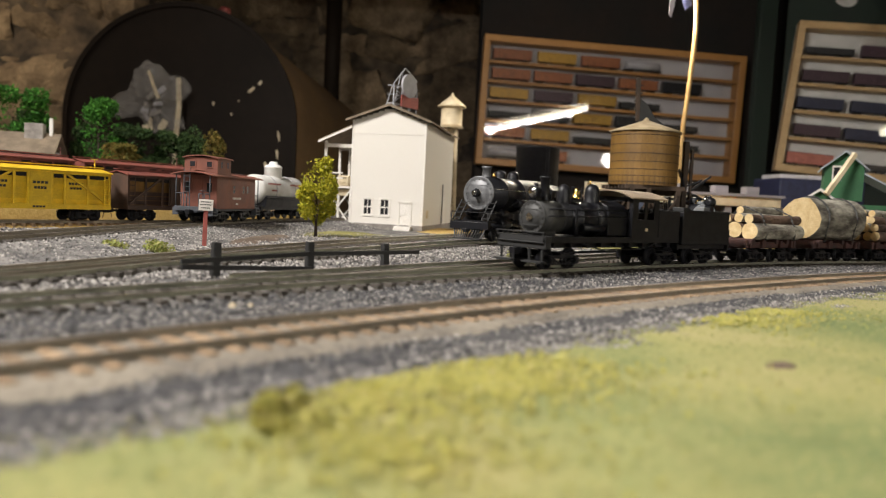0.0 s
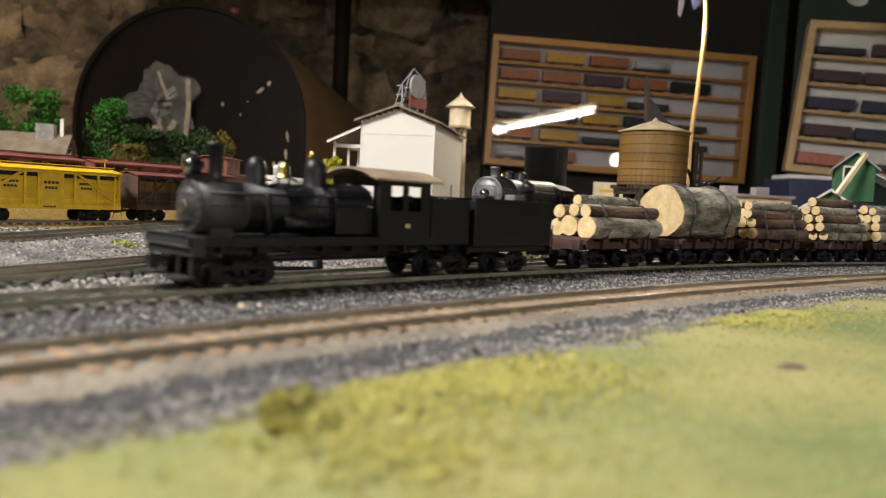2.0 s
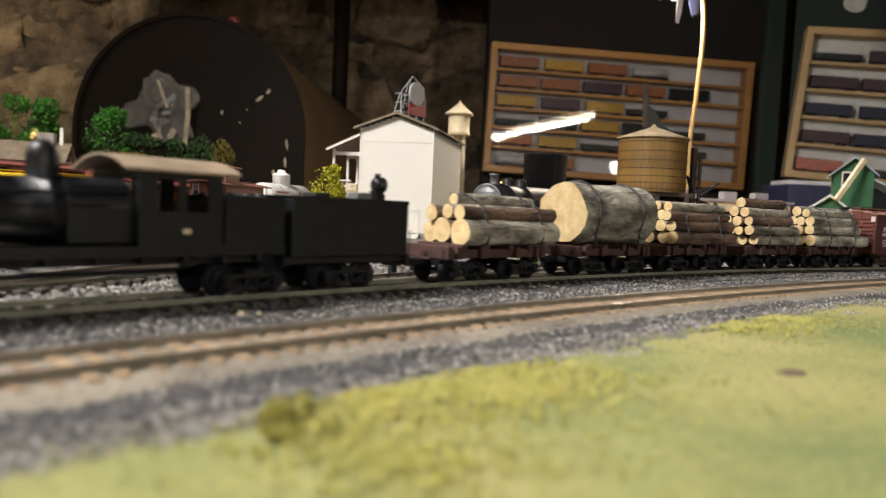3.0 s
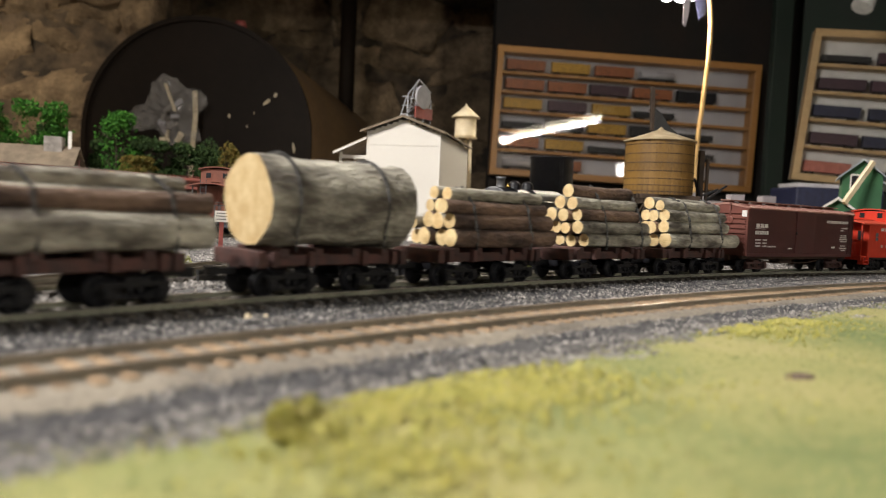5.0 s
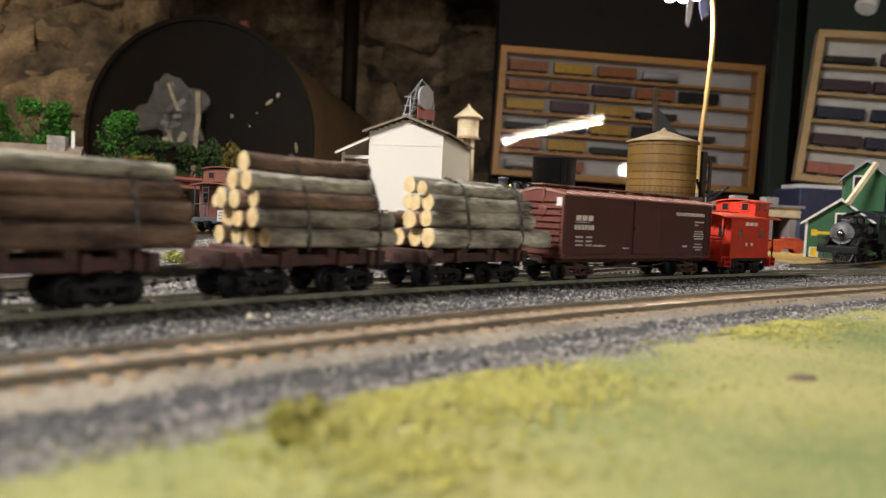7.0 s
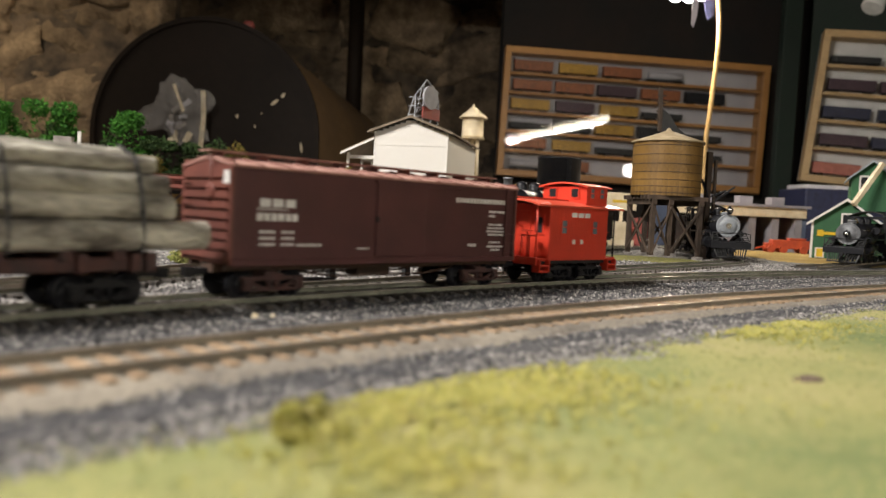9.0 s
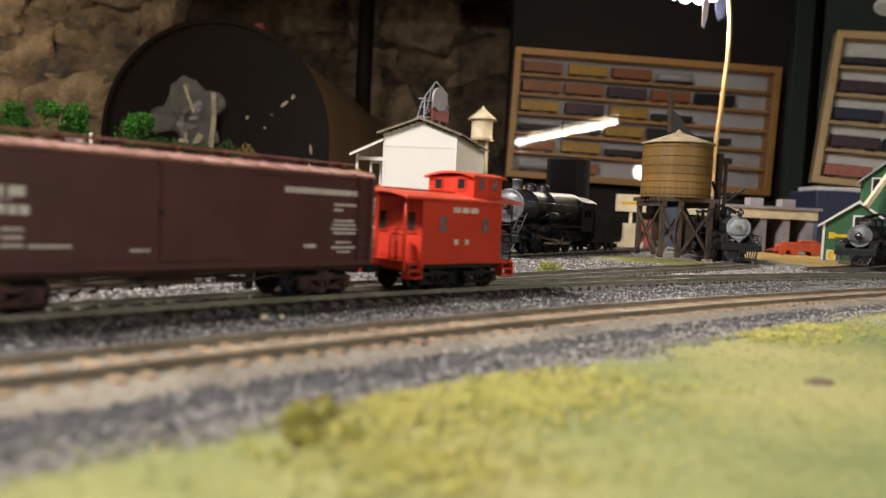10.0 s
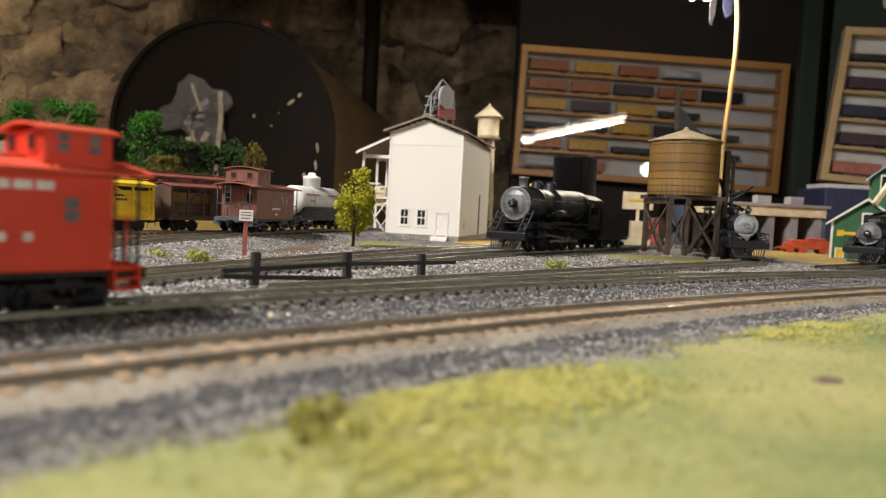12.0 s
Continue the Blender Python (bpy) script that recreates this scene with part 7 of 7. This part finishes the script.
# ---- standing cars of the yard ----
caboose("caboose", "weathered brown wooden caboose with a cupola", CABBROWN, CABBROWN, FRAMEBLUE, 36, 9.5, pose(-0.1562, 0.603, 0.0056, 0, 0, 78.5), None, (-33, -10), 52.5,
        ((-6, 12, 20), [(-8, 8, 18.4, 1.6, 7), (-2, 3, 14.0, 1.4, 2)]))


def tank_car(m):
    ob = thing("tank_car", "white tank car with a dome and red-brown lettering", "tank car", m)
    boxes("frame", BLACK, ob, (-50, 50, -10, 10, 9, 12.5), (-50, -46, -14, 14, 9, 13), (46, 50, -14, 14, 9, 13), bevel=0.3)
    bm = fresh()
    lathe(bm, (-46, 0, 28), (1, 0, 0), [(1, 0), (8, 0.6), (12.5, 3), (14.2, 6), (14.2, 86), (12.5, 89), (8, 91.4), (1, 92)], 30)
    part("tank", bm, TANKWHITE, ob)
    bm = fresh()
    lathe(bm, (-2, 0, 40), (0, 0, 1), [(8.6, 0), (8.6, 10), (8.9, 10.2), (8.9, 11), (7, 12.5), (4, 13.4), (4, 15.6), (2.4, 16.2), (0.2, 16.4)], 22)
    part("dome", bm, TANKWHITE, ob)
    bm = fresh()
    prism(bm, [(-13, 12), (13, 12), (14.6, 20), (14.6, 22.5), (-14.6, 22.5), (-14.6, 20)], -40, 40, "x")
    part("saddle", bm, BLACK, ob)
    for x in (-20, 20):
        bm = fresh()
        lathe(bm, (x, 0, 28), (1, 0, 0), [(14.3, 0), (14.5, 0.1), (14.5, 1.0), (14.3, 1.1)], 30)
        part("strap", bm, LATTICE, ob)
    bars("lettering", ob, -14.25, [(-38, -12, 33.0, 1.8, 10), (8, 34, 33.0, 1.8, 9), (-30, -20, 27, 1.6, 4)], SIGNRED)
    bm = fresh()
    for s in (-1, 1):
        cy(bm, (-48, s * 15.4, 20), (48, s * 15.4, 20), 0.4, 6)
    part("handrail", bm, BLACK, ob)
    for x in (-33, 33):
        truck(ob, x, TRUCK_CAB, 15.5, moves=False)
    coupler(ob, -50, -1), coupler(ob, 50, 1)


tank_car(pose(-0.1345, 0.722, 0.0055, 0, 0, 73))


def stock_car(m, paint, label, marks=True, roofmat=None, half=58, gap=True):
    ob = thing("stock_car", label, "freight car", m, "yard freight cars")
    h, w = half, 15.5
    boxes("floor", paint, ob, (-h, h, -w, w, 9.5, 13.2), bevel=0.3)
    boxes("inner_wall", paint if not gap else TANKWOOD, ob, (-h + 1, h - 1, -w + 3.2, w - 3.2, 13, 38))
    # solid dark box painted as the shade in the opening under the roof
    boxes("shadow_gap", DARKIN, ob, (-h + 1.2, h - 1.2, -w + 2.4, w - 2.4, 33.6, 38.4))
    for s in (-1, 1):
        y0, y1 = sorted((s * (w - 0.9), s * w))
        for k in range(5 if not gap else 3):
            z = 14.0 + 3.8 * k
            boxes("slat", paint, ob, (-h, h, *sorted((s * (w - 3.0), s * (w - 2.2))), z, z + 3.2))
        for x in (-h * 0.5, h * 0.5) if not gap else ():
            boxes("panel", paint, ob, (x - 8, x + 8, *sorted((s * (w - 2.2), s * (w - 1.2))), 17, 33))
        for x in [-h + 0.8, -h * 0.66, -h * 0.33, -9, 9, h * 0.33, h * 0.66, h - 0.8]:
            boxes("post", paint, ob, (x - 0.9, x + 0.9, y0, y1, 13, 38.6))
        for a, b in ((-h + 2, -h * 0.36), (h - 2, h * 0.36)):
            bm = fresh()
            beam(bm, (a, s * (w - 0.7), 14), (b, s * (w - 0.7), 37), 1.4, 1.7)
            part("diagonal_brace", bm, paint, ob)
        boxes("top_plate", paint, ob, (-h, h, y0, y1, 36.6, 39.2))
        boxes("side_sill", paint, ob, (-h, h, *sorted((s * w, s * (w + 0.6))), 9.6, 13.4))
        boxes("door", paint, ob, (-8, 8, *sorted((s * (w - 0.6), s * (w + 0.5))), 13.4, 37.4), bevel=0.2)
        for q in (-1, 1):
            bm = fresh()
            for k in range(6):
                beam(bm, (q * (h - 6), s * (w + 0.9), 14 + 4 * k), (q * (h - 1.4), s * (w + 0.9), 14 + 4 * k), 0.6, 0.6)
            beam(bm, (q * (h - 6), s * (w + 0.9), 12), (q * (h - 6), s * (w + 0.9), 38), 0.5, 0.5)
            part("ladder", bm, paint, ob)
        if marks:
            bars("lettering", ob, s * (w - 1.2), [(-h * 0.5 - 6, -h * 0.5 + 6, 28.5, 1.8, 5), (-h * 0.5 - 5, -h * 0.5 + 5, 25, 1.8, 4), (h * 0.5 - 6, h * 0.5 + 6, 28.5, 1.8, 5), (h * 0.5 - 5, h * 0.5 + 5, 25, 1.8, 4)], CHARCOAL, s)
            bars("lettering", ob, s * (w + 0.5), [(-6, 6, 28.5, 2.0, 4), (-5, 5, 24.5, 2.0, 4)], CHARCOAL, s)
            bars("lettering", ob, s * (w + 0.6), [(-6, 4, 10.6, 1.4, 4)], CHARCOAL, s)
    for q in (-1, 1):
        boxes("end_wall", paint, ob, (*sorted((q * (h - 1), q * h)), -w, w, 13, 40), bevel=0.2)
        coupler(ob, q * h, q)
    bm = fresh()
    prism(bm, peaked(w + 1.4, 39.2, 3.4, 0.9), -h - 1, h + 1, "x")
    rf = part("roof", bm, roofmat or paint, ob)
    boxes("walk_plank", roofmat or paint, rf, (-h - 2, h + 2, -3, 3, 43.2, 44.0))
    bm = fresh()
    cy(bm, (h - 2, 4, 40), (h - 2, 4, 50), 0.5, 6)
    lathe(bm, (h - 2, 4, 50), (0, 0, 1), [(2.6, 0), (2.6, 0.4), (0.4, 0.6)], 12)
    part("brake_wheel", bm, paint, ob)
    for x in (-h + 18, h - 18):
        truck(ob, x, TRUCK_LOG, 17, moves=False)


stock_car(pose(-0.290, 0.564, 0.0008, 0, 0, 56), YELLOW, "bright yellow wooden stock car with dark lettering", gap=False)
stock_car(pose(-0.219, 0.666, 0.0014, 0, 0, 54), DARKWOOD, "dark brown wooden stock car with a pale roof edge", False, RUSTCAR, 50)
stock_car(pose(-0.352, 0.636, 0.0120, 0, 0, 56), RUSTCAR, "rusty red freight car on the rear track", False, None, 58)
stock_car(pose(-0.281, 0.742, 0.0120, 0, 0, 54), RUSTCAR, "rusty red freight car on the rear track", False, None, 58)
stock_car(pose(-0.425, 0.533, 0.0120, 0, 0, 54), RUSTCAR, "rusty red freight car on the rear track", False, None, 58)

# ---- small buildings ----


def low_house():
    ob = thing("low_house", "low grey-brown roofed house among the trees", "building", pose(-0.535, 0.965, 0.044, 0, 0, 12))
    boxes("wall", SHEDGREY, ob, (-68, 68, -26, 26, -8, 26), bevel=0.3)
    bm = fresh()
    prism(bm, [(-32, 24), (0, 50), (32, 24), (32, 22), (0, 48), (-32, 22)], -74, 74, "x")
    part("roof", bm, ROOFTAN, ob)
    boxes("chimney", STONEBASE, ob, (32, 54, -10, 6, 34, 62), bevel=0.5)
    boxes("vent_pipe", TRIM, ob, (60, 64, -4, 0, 36, 70))
    for x in (-40, -10, 20, 48):
        w = boxes("window", TRIM, ob, (x - 6, x + 6, -27, -26, 4, 20))
        boxes("pane", GLASSDARK, w, (x - 4.5, x + 4.5, -27.4, -26.6, 5.5, 18.5))


low_house()


def green_mill():
    ob = thing("green_mill", "dark green gabled mill with pale tin roofs", "building", pose(0.4895, 0.834, -0.004, 0, 0, -28))
    bm = fresh()
    prism(bm, [(-35, 0), (35, 0), (35, 45), (0, 71), (-35, 45)], 0, 120, "y")
    part("lower_wall", bm, GREENPAINT, ob)
    for q in (-1, 1):
        bm = fresh()
        prism(bm, [(0, 71.5), (q * 41, 41), (q * 41, 43), (0, 73.5)], -5, 124, "y")
        part("roof", bm, TINROOF if q > 0 else SHEDGREY, ob)
        bm = fresh()
        prism(bm, [(0, 70), (q * 41, 40), (q * 41, 42.6), (0, 73)], -6, -5, "y")
        part("verge_board", bm, TRIM, ob)
        boxes("corner_board", TRIM, ob, (*sorted((q * 33, q * 35.6)), -0.8, 1, 0, 45))
    w = boxes("window", TRIM, ob, (-5, 6.5, -1.2, 0, 37, 56))
    boxes("pane", GLASSDARK, w, (-3, 4.5, -1.6, -1, 39, 54))
    w = boxes("window", TRIM, ob, (-30, -20, -1.2, 0, 2, 14))
    boxes("pane", YELLOW, w, (-28.5, -21.5, -1.6, -1, 3, 13))
    boxes("loading_arrow", YELLOW, ob, (-28, -8, -0.9, -0.3, 29.5, 33), (-29, -22, -1.0, -0.4, 27.5, 35))
    tw = fresh()
    prism(tw, [(4, 60), (46, 60), (46, 100), (25, 118), (4, 100)], 24, 90, "y")
    part("tower", tw, GREENPAINT, ob)
    for q in (-1, 1):
        bm = fresh()
        prism(bm, [(25, 118.5), (25 + q * 26, 96), (25 + q * 26, 98), (25, 120.5)], 18, 95, "y")
        part("tower_roof", bm, TINROOF, ob)
    w = boxes("window", TRIM, ob, (12, 22, 22.6, 24, 84, 102))
    boxes("pane", GLASSDARK, w, (13.6, 20.4, 22.2, 23, 86, 100))
    bm = fresh()
    prism(bm, [(46, 92), (120, 52), (120, 54), (46, 94)], 20, 110, "y")
    part("lean_to_roof", bm, TINROOF, ob)
    boxes("lean_to_wall", GREENPAINT, ob, (46, 114, 24, 104, 0, 56))
    bm = fresh()
    beam(bm, (6, -8, 66), (34, 16, 116), 5, 5)
    part("loading_pole", bm, CREAM, ob)


green_mill()


def engine_shed():
    ob = thing("engine_shed", "low dusty engine shed with dark open doors", "building", pose(0.40, 1.04, -0.006))
    for x in (0, 34, 68, 102, 136):
        boxes("pier", SHEDGREY, ob, (x, x + 10, 0, 60, 0, 52), bevel=0.4)
    boxes("fascia", CREAM, ob, (-40, 150, -4, 0, 52, 66), bevel=0.4)
    boxes("roof", SHEDGREY, ob, (-44, 154, -8, 130, 66, 70))
    for x in (0, 60, 108):
        boxes("roof_vent", SHEDGREY, ob, (x, x + 20, 20, 40, 70, 82), bevel=0.5)
    boxes("back_wall", DARKIN, ob, (-40, 150, 120, 126, 0, 66))
    boxes("side_wall", BLUEWALL, ob, (146, 152, 0, 126, 0, 66))
    boxes("side_wall", BLUEWALL, ob, (-40, -34, 0, 126, 0, 66))
    boxes("interior_bench", RUSTO, ob, (-6, 0, 70, 90, 0, 40))


engine_shed()


def red_machine():
    ob = thing("farm_machine", "orange-red farm machine on the sand", "machine", pose(0.487, 0.97, -0.0032, 0, 0, -8))
    boxes("body", ORANGERED, ob, (-18, 30, -9, 9, 6, 18), (-26, -18, -6, 6, 5, 13), (4, 26, -8, 8, 18, 21), bevel=1.0)
    for x in (-20, -4, 22):
        for y in (-10, 10):
            bm = fresh()
            cy(bm, (x, y - 1.5, 5), (x, y + 1.5, 5), 5, 16)
            part("wheel", bm, ORANGERED, ob)
    bm = fresh()
    beam(bm, (-26, 0, 8), (-38, 0, 5), 2, 2)
    part("drawbar", bm, ORANGERED, ob)


red_machine()
ob = thing("cream_kiosk", "small cream kiosk with a sign board", "building", pose(0.268, 1.0, -0.005))
boxes("base", CREAM, ob, (-18, 18, -8, 8, 0, 9), (-9, 9, -6, 6, 9, 34), bevel=0.6)
boxes("sign_board", CREAM, ob, (-22, 20, -4, 0, 50, 74), bevel=0.4)
boxes("sign_bars", YELLOW, ob, (-14, 12, -4.5, -4, 60, 64))
boxes("side_panel", SIGNRED, ob, (20, 40, 4, 20, 0, 40), bevel=0.4)
boxes("sign_post", CREAM, ob, (-2, 2, -2, 1, 34, 52))

# ---- fence, sign, pebbles ----


def rail_fence():
    ob = thing("rail_fence", "dark wooden rail fence with one fallen rail", "fence", pose(0, 0, 0))
    for x, y, h in ((-0.0765, 0.291, 14.5), (-0.0445, 0.333, 13.5), (-0.0105, 0.362, 12.5)):
        bm = fresh()
        bx(bm, -1.7, 1.7, -1.7, 1.7, -1, h)
        bmesh.ops.bevel(bm, geom=bm.edges[:], offset=0.35, segments=2, affect="EDGES")
        p = part("post", bm, CHARCOAL, ob)
        p.matrix_basis = pose(x, y, -0.0042, 0, random.Random(h).uniform(-2, 2), 42)
    def at(x, y, z):
        return (x * 1000, y * 1000, z)
    bm = fresh()
    beam(bm, at(-0.0855, 0.277, 3.2), at(-0.0440, 0.3312, 4.0), 1.5, 1.9), beam(bm, at(-0.0440, 0.3312, 4.0), at(0.0065, 0.374, 4.0), 1.5, 1.9)
    part("rail", bm, CHARCOAL, ob)
    bm = fresh()
    beam(bm, at(-0.0855, 0.2775, 1.0), at(-0.0430, 0.3290, -2.8), 1.5, 1.9)
    part("fallen_rail", bm, CHARCOAL, ob)


rail_fence()
ob = thing("warning_sign", "white warning sign on a rust-red post", "sign", pose(-0.1235, 0.444, -0.0042, 0, 1, 14))
boxes("post", SIGNRED, ob, (-1.3, 1.3, -0.9, 0.9, 0, 23), bevel=0.2)
boxes("board", TRIM, ob, (-4.2, 4.2, -1.8, -1.0, 22.4, 29.2), bevel=0.2)
bars("lettering", ob, -1.8, [(-3.0, 3.2, 27.4, 0.6, 6), (-3.4, 3.2, 25.7, 0.6, 7), (-2.8, 2.6, 23.8, 0.6, 5)], CHARCOAL)
for k, (x, y, s) in enumerate(((-0.0500, 0.2115, 1.3), (-0.0455, 0.2140, 0.9))):
    bm = fresh()
    bmesh.ops.create_icosphere(bm, subdivisions=2, radius=s)
    for v in bm.verts:
        v.co *= 1 + 0.35 * noise.noise(v.co * 0.9 + Vector((k * 5, 0, 0)))
        v.co.z *= 1.3
    p = part("pebble", bm, CREAM)
    p.location = (x, y, -0.0032)
    tagged(p, "pale pebble beside the main track", "pebble", "pale pebbles")


def motions():
    """The train runs on along the main track; every wheelset rolls."""
    for ob, s, reach in TRAIN:
        walk(ob, [(t, on_main(s - gone(t), reach)) for t in np.arange(0, 12.01, 0.25)])
    steps = [k / 15 for k in range(181)]
    for w, r in WHEELS:
        x, z = w.location.x, w.location.z
        walk(w, [(t, pose(x, 0, z, 0, -math.degrees(gone(t) / r), 0)) for t in steps])


motions()
